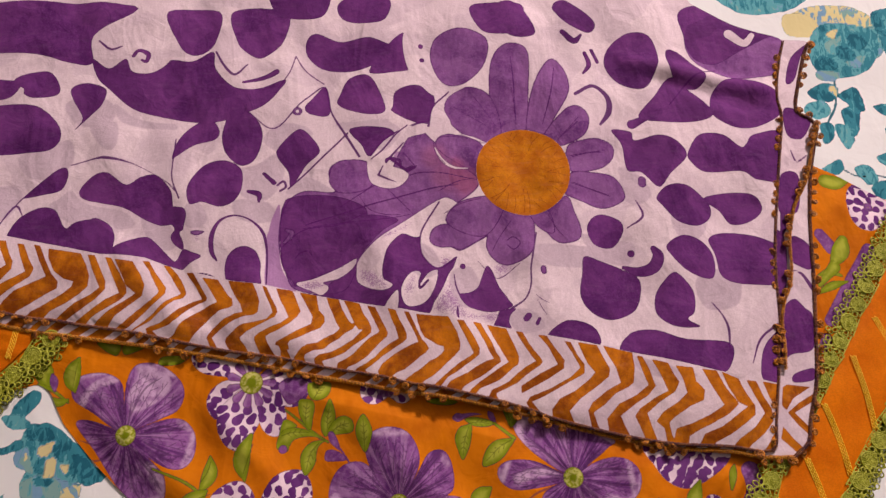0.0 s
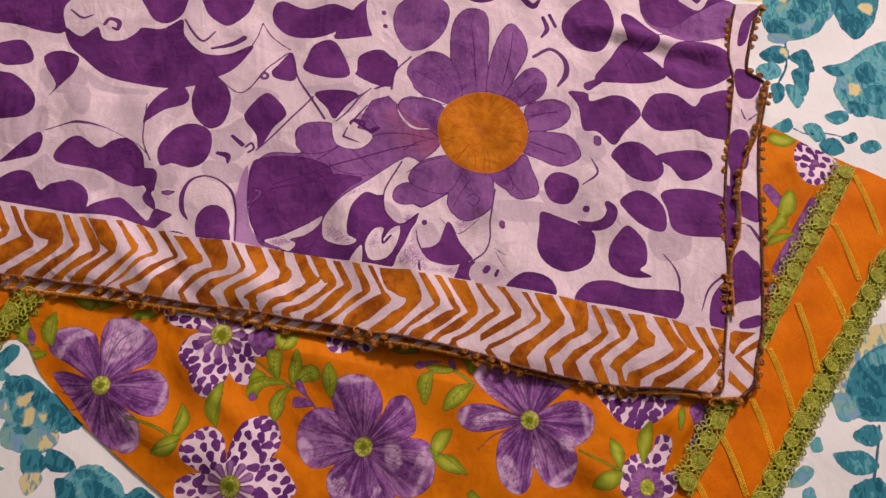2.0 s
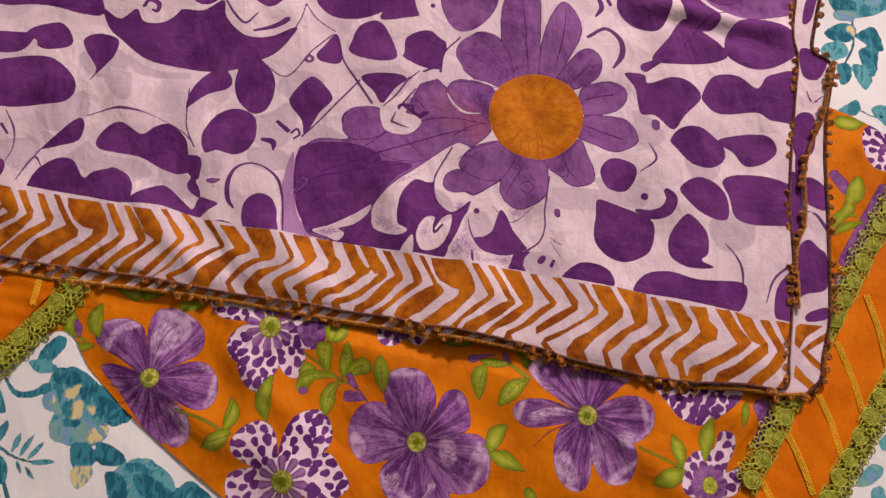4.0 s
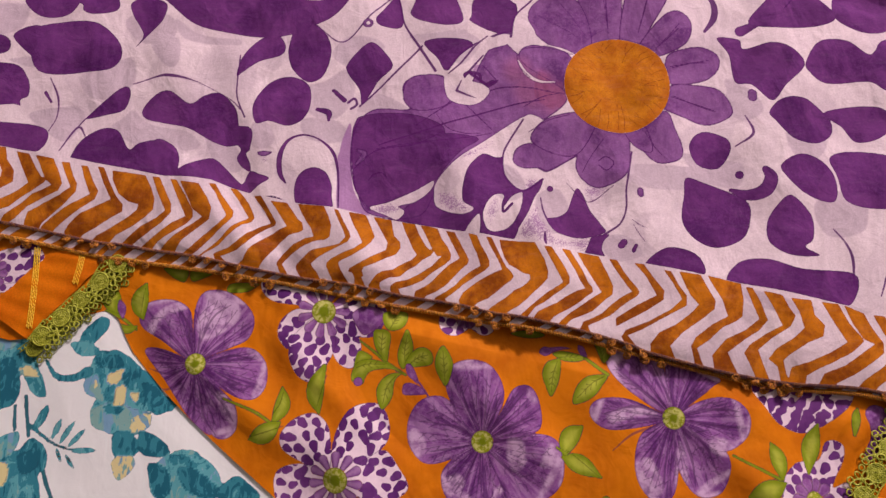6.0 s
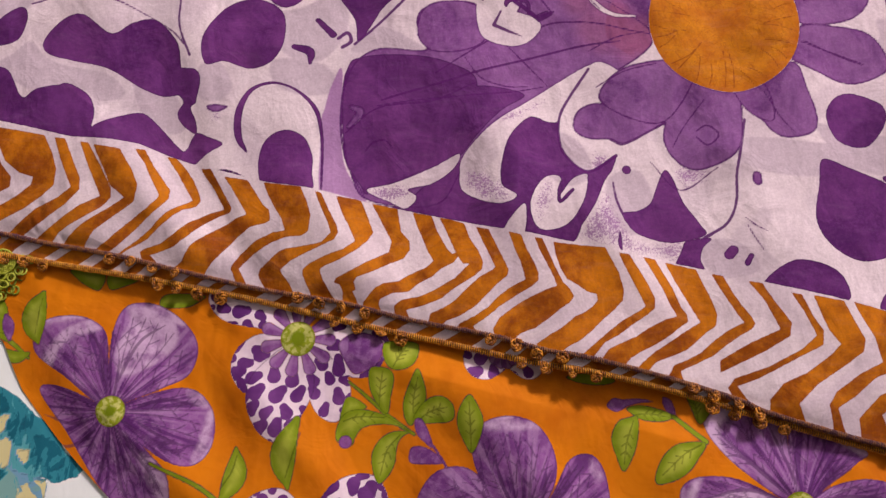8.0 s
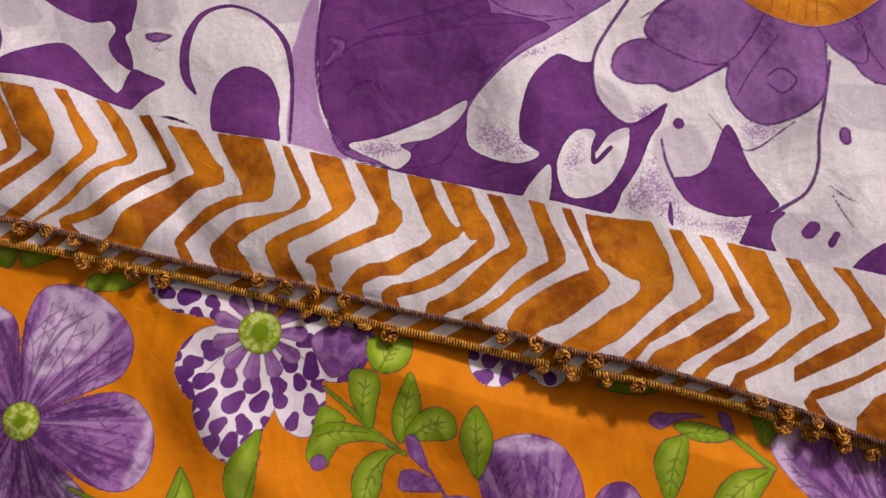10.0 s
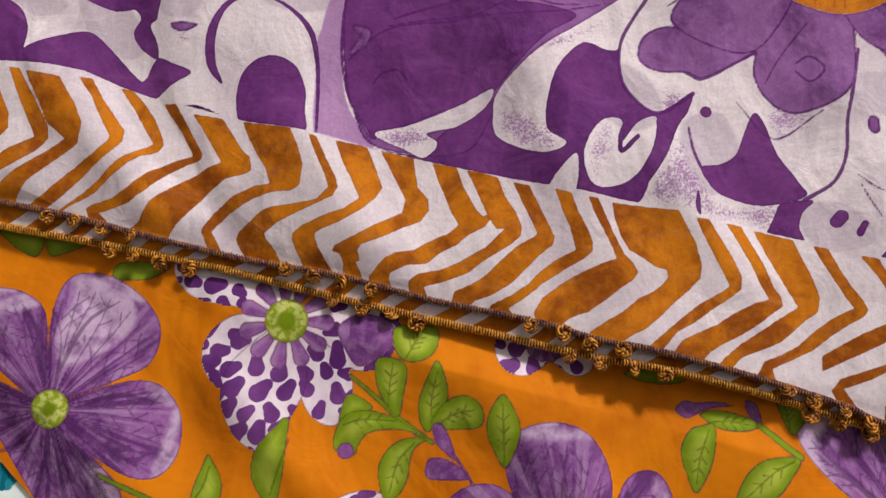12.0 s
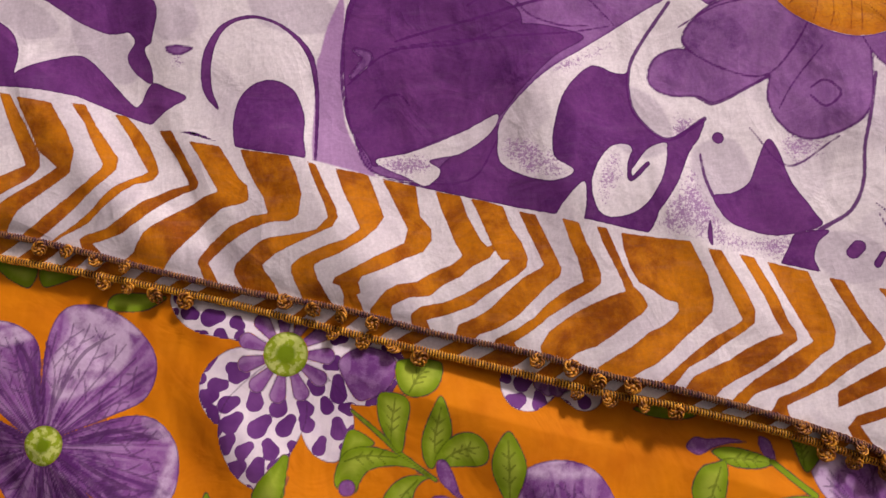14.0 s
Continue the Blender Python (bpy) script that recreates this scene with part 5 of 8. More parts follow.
# ================================================================ purple and white folded scarf
lower_line = smooth_line([(-420, 97), (-343, 87.5), (-276, 74), (-251, 70.6), (-222, 66.6), (-178, 60.9), (-139, 54.9), (-108.5, 48.9), (-66, 40.9), (-37, 35.8), (0, 29), (24.6, 26), (44.8, 22.2), (72.7, 16.2), (104, 8), (145, -2), (186, -10), (230, -13), (254, -17), (275, -17),
                          (287.5, -6.7), (292, 10), (300.4, 35.7), (305.7, 71), (311.8, 117.5), (316.8, 166), (323.5, 203), (334.5, 238), (331, 249), (320.5, 257), (324.5, 278), (333.4, 306), (341, 322),
                          (319, 324), (296, 328), (250, 350), (150, 415), (-430, 420), (-440, 250)], 4, True)
upper_line = smooth_line([(-420, 107), (-343, 96.5), (-276, 83), (-255, 80.8), (-234, 77), (-199, 72), (-168.6, 65.9), (-127.6, 58.2), (-91.6, 53.6), (-58, 46.5), (-20.8, 40.6), (3.7, 34.7), (21.8, 32.2), (61.7, 23.6), (92, 15.5), (103, 11), (145, 0.4), (186, -7.0), (229, -9.5), (252, -13.5),
                          (262, -10), (265.5, 10), (272.8, 44.4), (279, 80), (281, 117), (288.4, 165.4), (299, 216), (306, 250), (304.5, 270), (311, 301), (317.6, 321.7),
                          (297, 330), (274.8, 337.8), (248.5, 354.6), (215, 378), (150, 420), (-430, 420), (-440, 250)], 4, True)
lower = Cloth(lower_line, lines((-440, 240, 3.5), (240, 345, 0.9)), lines((-25, 110, 0.9), (110, 420, 2.0)), lower_height)
upper = Cloth(upper_line, lines((-440, -345, 3), (-345, 150, 0.75), (150, 335, 0.85)), lines((-15, 190, 0.7), (190, 350, 0.85), (350, 420, 4)), upper_height)
INKS = ("dark", "mid", "pale", "line", "chev", "disc", "fade", "glow", "ghost")
SOLID = ("dark", "mid", "disc", "chev")

# the border's own axes: along it, and up from its lower edge (metres / 1000)
BX, BY = 0.9812, -0.1930
# upper line of the border, and the line of the chevrons' points
TOP_X = (-354, -291, -227, -193, -170, -130, -93, -54, -29, -7, 13, 34, 63, 143, 267, 297)
TOP_Y = (152.8, 142.1, 129.4, 126.5, 119.1, 109.5, 103.9, 96.9, 92.3, 88.9, 85.7, 81.8, 76.8, 61.7, 35.0, 31.6)


def border_stripes(x, y, edge):
    """Signed distance to the orange of a border of irregular chevrons; edge: its lower line."""
    s = x * BX + y * BY
    v = (y - np.interp(x, edge[:, 0], edge[:, 1])) * BX
    q = s + np.abs(v - 29.0) * 0.98 + 0.8 * np.sin(v * 0.22 + s * 0.07)
    rng = np.random.default_rng(4)
    d, at = np.full(x.shape, FAR), -480.0
    while at < 420:
        gap, wide = 4.5 + rng.random() * 4, 3.5 + rng.random() * 9
        d = np.minimum(d, np.abs(q - at - gap - wide / 2) - wide / 2)
        at += gap + wide
    return d * 0.71


def heart_lines(U, cx, cy, r):
    """Fine creases that run in from the rim of the daisy's heart, and its darker middle."""
    rng = np.random.default_rng(9)
    U.brush("glow", cx + 2, cy + 1, 6.0)
    for k in range(30):
        a = 6.283 * (k + rng.random() * 0.6) / 30
        far, near = r * 0.99, r * (0.42 + 0.4 * rng.random())
        b = a + rng.normal() * 0.10
        U.brush("line", cx + far * math.cos(a), cy + far * math.sin(a), 0.30, cx + (far + near) / 2 * math.cos((a + b) / 2 + 0.03), cy + (far + near) / 2 * math.sin((a + b) / 2 + 0.03), 0.20, cx + near * math.cos(b), cy + near * math.sin(b), 0.02)


def scarf_print(cloth, edge, top_layer):
    U = Print(cloth.x, cloth.y, INKS, SOLID, ("mid",), 0.38)
    over = (cloth.y - np.interp(cloth.x, TOP_X, TOP_Y)) * BX
    if top_layer:
        draw_scarf(U)
        heart_lines(U, 90.2, 198.8, 35.5)
        border = U.begin("chevron_border", "orange and white chevron border")
        for k in ("dark", "mid", "disc", "pale", "fade", "line"):
            U.ink[k] = np.maximum(U.ink[k], np.minimum(-over, FAR))
        draw_chevrons(U)
        U.ink["chev"] = np.maximum(U.ink["chev"], over)
    else:
        draw_scarf_below(U)
        border = U.begin("chevron_border", "orange and white chevron border")
        for k in ("dark", "mid", "disc", "pale", "fade", "line"):
            U.ink[k] = np.maximum(U.ink[k], np.minimum(-over, FAR))
        corner_chevrons(U)
        U.ink["chev"] = np.clip(np.maximum(np.where(cloth.x < 258, border_stripes(cloth.x, cloth.y, edge), U.ink["chev"]), over), -FAR, FAR)
    U.owner[over < 0] = border
    return U


def draw_scarf(U):
    """The printed daisy and the patches round it."""
    # left and top patches
    U.blob("dark", -355.7, 341.6, -228.2, 344.5, -257.5, 315.6, -254.8, 289.8, -274.7, 289.9, -301.5, 298.2, -348.5, 302.7)
    U.blob("dark", -313.9, 276.3, -303.2, 280.8, -287.2, 281.1, -277.1, 269, -278, 260, -294.8, 257.1, -303.5, 260.6, -305.3, 265.8, -313.9, 271)
    U.blob("dark", -338.1, 247, -298.3, 251.3, -281.1, 242.7, -271.1, 230, -272.7, 217.3, -287.3, 211, -331.5, 211.5)
    U.blob("dark", -255.3, 293.6, -241.7, 285.7, -228.9, 294.1, -222.8, 283.3, -206.5, 282.5, -193.8, 293.6, -174.9, 292.3, -159.2, 300.9, -155.3, 284.5, -140, 269.6, -121.2, 268.9, -99.2, 275.7, -104.6, 264.9, -115.4, 253, -128.7, 246.5, -151.1, 239.4, -174, 239.1, -201.9, 243.8, -221.1, 251.4, -239.2, 266.9, -249.8, 277.4)
    U.blob("dark", -199.8, 339.4, -158.1, 340.3, -157.9, 312, -166.2, 299.6, -177.8, 298.3, -188.3, 308.6)
    U.blob("white", -222.8, 283.3, -222.2, 296.9, -211.2, 302.6, -198.2, 300.1, -193.8, 293.6, -206.5, 282.5)
    U.brush("dark", -223.2, 296.9, 1.5, -219.1, 301.9, 1.5, -211.7, 298.8, 2, -212.3, 292.2, 1.5, -216.2, 293.2, 1)
    U.brush("line", -252.1, 310.1, 0.77, -241.6, 302, 1, -232.6, 305, 0.51)
    U.brush("line", -156.9, 300.9, 0.77, -148.6, 287.3, 1, -140, 280.4, 1, -130.9, 290.4, 0.51)
    U.brush("dark", -133.3, 274, 1, -117.3, 278.6, 2, -107.3, 283.2, 2.5, -109.2, 284.2, 1)
    U.blob("dark", -267.5, 266.5, -256, 272, -241.5, 266.9, -242, 253.7, -249.6, 243.1, -261.2, 230.1, -256, 240.5, -265.1, 256)
    U.blob("dark", -182.7, 206.8, -179.2, 223.5, -169.1, 236.5, -155.8, 240.4, -149, 231.6, -152, 223.9, -167.3, 218.6, -177.7, 209.9)
    U.blob("dark", -146.1, 234.3, -142.4, 244.7, -131.2, 248.6, -119, 239.8, -114.1, 224.4, -118.7, 206.5, -129.6, 201.4, -141.7, 211.3, -146.5, 224)
    U.blob("dark", -168.2, 183.6, -158.8, 201.1, -143.5, 206.2, -129.4, 198.9, -126.8, 184.1, -131.5, 171.8, -142.1, 166.9, -155.8, 170.6, -165.3, 169.1)
    U.blob("dark", -248.6, 180.4, -240, 191.2, -229.3, 193.8, -214.8, 184.6, -204.6, 191.6, -193.7, 193.2, -181.2, 181.1, -177.4, 166.5, -172, 157, -182.4, 152.2, -195.9, 155.9, -214.6, 166.2, -232.6, 169.9, -246.2, 173.2)
    U.blob("dark", -290.9, 174.7, -279, 187.4, -265.4, 198.9, -259.7, 193.5, -262.6, 180.3, -277.2, 176.2, -289, 173.7)
    U.blob("dark", -296.9, 139.6, -291.2, 156.1, -277.7, 165.7, -264.3, 163.4, -254.8, 149.3, -247.7, 154, -232.9, 156.5, -220, 147.2, -217.3, 136.9, -220.3, 127.6, -248.6, 131.1, -292.3, 137.3)
    U.brush("line", -181.4, 223.5, 0.48, -181.6, 200.8, 0.57, -180.3, 188.4, 0.56, -173.8, 173.8, 0.7)
    U.brush("line", -259.1, 200.9, 0.47, -241.9, 205.1, 0.71, -230.9, 205.7, 1.2, -210.3, 201.5, 0.47, -186.5, 188.4, 0.47, -177.6, 180.1, 0.47)
    U.brush("line", -298.4, 160.7, 0.45, -291.9, 172.7, 0.55, -286.1, 177.6, 0.46)
    U.blob("dark", -101.3, 216.9, -90.7, 229.9, -81.6, 231.5, -69.1, 214.7, -79.8, 202, -90, 184.4, -93.1, 196.8, -102.1, 209.3)
    U.blob("dark", -55.3, 264.6, -48.8, 278.2, -34.7, 282.2, -24.9, 270.5, -18.6, 250.2, -31.2, 246.3, -47.7, 249.8, -57.3, 256.5)
    U.blob("dark", -12.6, 254.6, -10.6, 268, 6, 273.7, 20.3, 265.8, 18.2, 239.2, 1.7, 241.6, -13.4, 249.3)
    U.blob("dark", -84.9, 313.4, -77.2, 320.3, -57.6, 314, -33.5, 317.3, -13.9, 309.2, -5.4, 316.1, -13.7, 300.8, -32.6, 289.4, -51.5, 284.7, -70.7, 288.7, -83.2, 299.5)
    U.blob("dark", -32.5, 285.6, -5.5, 320.7, 5.7, 292.9, -11, 284.9)
    U.blob("dark", -146.1, 340.5, -102.6, 341.5, -103.1, 313.1, -118.7, 297.2, -130.8, 300.3, -141.3, 312.3)
    U.blob("dark", -47, 233, -30.8, 235.9, -11.1, 230.9, -29, 210.1, -37.2, 220.3)
    U.blob("dark", -78.5, 258.9, -67.5, 272.5, -63, 247.5, -77.7, 245.7, -82.7, 250.9)
    U.brush("line", -127.4, 247.6, 0.49, -105.6, 233.3, 0.59, -83.2, 258.8, 0.6, -68.4, 271.9, 0.61, -61.6, 248.5, 0.74, -49.1, 227.8, 0.98, -38.2, 210, 0.97)
    U.brush("line", -92.7, 299.3, 0.51, -84.8, 286.8, 0.61, -69, 275.1, 0.51)
    U.brush("line", -92.7, 299.3, 0.51, -96.4, 282.8, 0.51, -106.8, 263.8, 0.5)
    U.brush("mid", -88.1, 247.6, 3.5)
    U.brush("white", -88.1, 247.6, 1.5)
    U.brush("dark", -111, 194.6, 1.4, -103.3, 187.7, 1.9)
    U.brush("dark", -121.9, 179.7, 1.4, -114.2, 177.8, 2.3, -113.7, 171.9, 0.93)
    U.brush("line", -100.5, 185.8, 0.94, -96.2, 189.3, 0.95, -94.1, 184.4, 0.94, -98.3, 180.9, 0.94)
    U.brush("line", -92.2, 182.9, 0.71, -70.9, 204.6, 0.72, -48.2, 230.4, 0.73)
    # white curl over the dark fringe at the top
    U.blob("white", 5, 338.1, -5.4, 315, 1, 284.5, 20.3, 265.8, 27.4, 276.8, 16.2, 298.6, 22.3, 321.2, 24.7, 338.5)
    U.brush("dark", 9.3, 309.7, 2.1)
    U.brush("dark", 10.4, 297.4, 2.1)
    # body of the large leaf
    U.blob("mid", 55.3, 187.4, 32.4, 168.4, 7.7, 158.4, -14.4, 142.9, -35.7, 120.3, -48, 101.9, -80.4, 102.7, -89.9, 115.4, -94.6, 133.9, -96.8, 152.8, -91.5, 172.2, -78.6, 181.1, -56, 179.8, -61.1, 192.2, -59.4, 202.2, -45.9, 207.4, -30.7, 205, -15.8, 195.1, -4.8, 218.1, 6.5, 233.8, 19.7, 223.6, 39.3, 205.8)
    U.blob("mid", -61, 189.7, -58, 203.2, -45.9, 207.4, -30.6, 203.5, -26.9, 187.5, -38, 180, -53.8, 179.8)
    U.brush("line", -76.9, 153, 0.55, -33, 167.8, 0.56, 11.9, 183, 0.57, 39.3, 187.2, 0.38)
    U.brush("line", -51, 167.6, 0.37, -15.7, 192.6, 0.48, 7, 202.9, 0.39)
    U.brush("line", -15.5, 185.2, 0.38, 11.7, 197.9, 0.48, 53.1, 190.9, 0.38)
    U.blob("white", -29, 210.1, -16.6, 225.7, 1.8, 236.3, 18.2, 240.2, 15, 231.3, 2, 227.5, -9.5, 220.6, -16, 205.2, -8.8, 192.7, -15.5, 186.7, -24.7, 188.6, -30.4, 197.5)
    U.brush("line", -29.1, 211.1, 0.73, -16.6, 226.7, 0.73, 6.5, 239, 0.99, 16.8, 239.1, 0.99)
    U.brush("dark", -19.5, 198.6, 1.2, -16.1, 207.7, 1.4, -6.9, 206.8, 0.97, -4.9, 198.8, 0.96, 3.3, 201.9, 0.96)
    U.brush("glow", 32.4, 195.7, 13)
    U.brush("glow", 20.8, 210.7, 8.7)
    # lower edge, drawn from the close stretch
    U.blob("dark", -237.5, 156.5, -224.6, 153.5, -218, 143.2, -218.3, 132.8, -223.4, 129.1, -235.7, 129.7)
    U.blob("dark", -219.1, 130.4, -214.4, 136.4, -203.9, 141.5, -194.1, 143.1, -185.5, 136.5, -175.4, 126.6, -172, 125.6, -167.4, 133.8, -160.6, 131.9, -153, 128.3, -159.7, 123.9, -168.9, 117.4, -181, 118.2, -196.7, 120.7, -212.6, 123.9)
    U.blob("dark", -208.2, 164.9, -194.7, 156.4, -185.2, 152.1, -180.5, 154.2, -174.8, 149.8, -177.5, 143.8, -174.6, 138.1, -167.4, 133.4, -167.6, 139.6, -170.6, 146.4, -167.8, 150.5, -170.7, 166.5)
    U.blob("mid", -162.3, 147.3, -157.9, 147.9, -152.3, 147.2, -156.5, 144.7, -161, 145.2)
    U.brush("dark", -141.2, 124.7, 0.67, -145.7, 132.5, 1.8, -146.1, 145.2, 1.8, -140.9, 155.9, 1.1, -130.2, 159.9, 0.69, -118.8, 156.8, 0.68, -109.3, 147.9, 1.1, -105.7, 136.5, 0.89, -103.8, 120.7, 0.66, -102.1, 101.9, 0.43)
    U.blob("dark", -121.4, 136.1, -113.5, 132.8, -108.9, 123.9, -107.7, 115, -106.5, 102.8, -120.9, 104.8, -131.6, 108.3, -134.6, 117.1, -133.8, 127.3, -128.9, 133.7)
    U.brush("dark", -156.1, 115, 0.44, -148.9, 114.2, 1.1, -137.6, 110.7, 0.44)
    U.blob("pale", -97.6, 169.5, -102.5, 159.8, -104.9, 148.1, -105.9, 138.8, -101.8, 100.8, -82.8, 97.8, -79.7, 99.7, -92.9, 119, -96, 141.5)
    U.blob("dark", -94.5, 132.5, -91.2, 141.7, -78.6, 149.2, -57, 153.6, -35.4, 160.3, -17.9, 161.1, -7, 158, -17.6, 149.5, -30.1, 135.3, -38.3, 124.8, -50.9, 119.7, -67.7, 112.3, -81.2, 105.7, -84.7, 109.3, -92.8, 121.2)
    U.blob("fade", -94.8, 137.9, -92.7, 147.9, -79.0, 151.7, -81.7, 144.1, -89.3, 137.8)
    U.brush("line", -95.6, 167.8, 0.40, -96.8, 151.2, 0.55, -95.8, 134.6, 0.55, -91.0, 118.2, 0.50, -82.8, 104.8, 0.30)
    U.brush("line", -78.9, 150.0, 0.30, -51.8, 154.4, 0.45, -24.8, 157.2, 0.40, 2.4, 163.0, 0.20)
    U.brush("line", -18.2, 185.2, 0.30, -5.5, 173.4, 0.45, 4.4, 163.1, 0.30)
    U.brush("line", -36.8, 176.0, 0.20, -28.8, 165.3, 0.40, -17.1, 162.1, 0.40, -5.4, 162.9, 0.20)
    U.brush("line", -83.7, 126.5, 0.30, -80.0, 131.2, 0.50, -74.3, 132.5, 0.50, -70.3, 128.8, 0.30)
    U.blob("dark", -96.8, 159.5, -94.9, 169.9, -91.2, 175.0, -76.4, 177.9, -57.2, 176.4, -40.6, 171.7, -30.7, 164.0, -34.3, 149.8, -51.5, 144.9, -74.5, 140.3, -89.1, 134.5, -94.5, 132.5)
    U.brush("mid", -91.8, 149.8, 0.9, -87.2, 146.5, 2, -92.2, 139.4, 1.1)
    U.brush("line", -94.1, 135.9, 0.33, -78.6, 148.7, 0.45, -52.6, 153.1, 0.45, -31.1, 162.8, 0.34)
    U.blob("dark", -80.9, 101.8, -61.7, 100.5, -56.8, 108.4, -38.2, 122.6, -4.6, 147.3, 10.5, 146.1, 23.6, 119.3, 36.9, 128.1, 27.9, 111.2, 21.7, 97.8, 14.5, 83.6, -7.4, 87.4, -28.5, 90.7, -53.9, 93.9, -79.6, 98.3)
    U.blob("white", -81.4, 108.4, -67.7, 112.1, -50.9, 119.5, -38.4, 126.6, -40.2, 120.2, -50.6, 112, -62.1, 108.8, -57.9, 105, -62.7, 99.6, -71.4, 102.9, -78, 105.4)
    U.blob("white", 23.2, 174.5, -9, 152.2, -23.8, 140.1, -35.8, 126, -37.5, 117, -35.5, 108.3, -24.7, 103.3, -16.2, 102.6, -10.4, 106.1, -17.5, 111.3, -17.9, 122.3, -14, 136, -4.6, 146.6, 4.1, 145, 9.7, 145.9, 10.9, 153, 23.3, 167.4)
    U.blob("fade", -36.2, 116, -17.7, 115.2, -10.4, 106.1, -16.2, 102.1, -25.7, 103.2, -33.3, 107.3)
    U.blob("fade", -23.9, 142.4, -9, 152.2, 3.9, 158.5, 1.8, 152.6, -13.1, 142.8)
    U.blob("white", -16.2, 89.2, -6.9, 102.1, -7, 87.9)
    U.blob("white", -4, 101, -1.6, 109.8, 3.5, 116.2, 9.5, 116.5, 10.6, 111.5, 10.4, 107.7, 15.6, 115, 21.9, 117.9, 23, 114.9, 20.6, 104.3, 14.4, 94.3, 5.1, 90.2, -1.2, 92)
    U.brush("dark", 11.4, 114.4, 0.86, 9.6, 109.9, 0.86, 9.9, 103.8, 0.86, 15.7, 109.7, 0.86)
    U.blob("white", 24.3, 174.5, 15.1, 157.8, 10.1, 147.3, 10.1, 134.8, 14, 126, 23.6, 119.3, 36.3, 127.4, 40.1, 133.9, 53.4, 140.7, 62, 147.2, 53.4, 148.5, 47.1, 161.5, 34.1, 174.9)
    U.blob("mid", 17, 141.9, 19.1, 151.1, 26.6, 155.3, 34.2, 154, 37.4, 150.7, 42.7, 148.2, 53.4, 148.7, 64.1, 148, 53.4, 141.2, 40.6, 134.3, 34.2, 136.3, 23.5, 136.5)
    U.brush("line", 24.3, 173.3, 0.68, 14.7, 157.8, 0.67, 10.1, 147.3, 0.67, 10.1, 134.8, 0.66, 14, 126, 0.65, 23.6, 119.3, 0.65, 36.9, 128.1, 0.87)
    U.brush("line", 34.2, 135.8, 0.44, 40.6, 133.9, 0.55, 53.4, 141.2, 0.55, 65.2, 148.5, 0.66)
    U.brush("dark", 38.5, 155.1, 0.89, 43.4, 159, 1.3, 47.5, 156.9, 0.67)
    U.brush("white", 42.8, 153.9, 2, 47.5, 150.5, 1.8, 57.7, 150, 0.66)
    U.blob("dark", 60.5, 122.3, 64.7, 117.2, 68.7, 106.5, 75.7, 96.1, 78, 90.6, 63.1, 86.5, 48.7, 89, 42.5, 92.4, 38.8, 99.1, 46.7, 101.2, 53, 105.8, 57.3, 116.9)
    U.blob("dark", 36.9, 128.1, 33.1, 125.7, 23.6, 118.7, 22.8, 110.9, 21.7, 100, 16.6, 87.9, 25.8, 102.3, 31, 114.6, 35.2, 121.4)
    U.brush("dark", 41.8, 121.2, 2.2)
    U.brush("line", 35.2, 114.8, 0.43, 36.3, 106.1, 0.64, 38.8, 99.1, 0.64)
    U.blob("fade", 30, 110.2, 36.3, 105, 38.8, 97.6, 47, 87.9, 69.7, 85.6, 65, 72.3, 42.4, 75.4, 19.7, 80.6, 18.6, 89.1)
    U.brush("dark", 37.3, 90, 0.42, 37.3, 84.7, 1, 38.3, 80.7, 0.21)
    U.blob("dark", 63.9, 72.3, 67.2, 84, 69.7, 87.7, 80.7, 89.3, 76.7, 84.4, 75.7, 78.1, 79.1, 68.8)
    U.brush("line", 98.1, 147.7, 0.66, 95.5, 134.1, 0.65, 93, 120.7, 0.64, 92.6, 107.6, 0.64, 88.1, 96.6, 0.63, 77.6, 89.3, 0.84)
    U.brush("dark", 88.1, 81.4, 2.3, 89.8, 83.6, 2.3)
    U.brush("dark", 95.7, 77.6, 1.4, 97.4, 81, 1.2)
    U.brush("line", 96, 99.1, 0.21, 100.4, 95.1, 0.42, 104.8, 92.7, 0.21)
    U.brush("line", 96.3, 96, 0.21, 99.2, 89.7, 0.42, 103.2, 83.6, 0.21)
    U.brush("line", 53.2, 125.5, 0.32, 67.7, 112.5, 0.43, 84.7, 123.6, 0.22)
    U.blob("fade", 64.8, 126, 84.7, 123.6, 68.8, 111.9)
    U.brush("mid", 102.4, 119.8, 1.9, 102.5, 117.2, 1.9)
    U.blob("white", -31.6, 207.5, -24.9, 210.1, -14.8, 226.0, -0.9, 237.1, 3.9, 233.3, -5.2, 223.6, -13.9, 215.4, -17.7, 204.5, -0.6, 197.1, -2.5, 189.4, -11.5, 183.8, -23.3, 185.1, -30.1, 191.3)
    U.blob("pale", -9.1, 214.4, -4.0, 214.3, 6.5, 202.0, -1.0, 198.2, -13.8, 206.1, sharp=True)
    U.brush("line", -0.9, 237.9, 0.50, -10.0, 229.7, 0.70, -19.9, 216.2, 0.70, -28.9, 207.9, 0.50)
    U.brush("line", -4.0, 222.2, 0.60, -14.6, 208.7, 1.00, -0.6, 197.9, 1.10, 6.1, 201.6, 0.50, -4.4, 213.8, 0.40, kink=True)
    U.brush("line", -19.6, 202.4, 0.40, -23.1, 194.8, 0.90, -15.5, 191.2, 0.80, -8.8, 188.9, 0.30, kink=True)
    U.blob("fade", -3.1, 104.7, 3.8, 115.8, 7.6, 107.4, 3.3, 94.5, -1.9, 94.2)
    U.blob("fade", 26.2, 130.6, 34.3, 127.2, 30.8, 118.9, 23.5, 121.1)
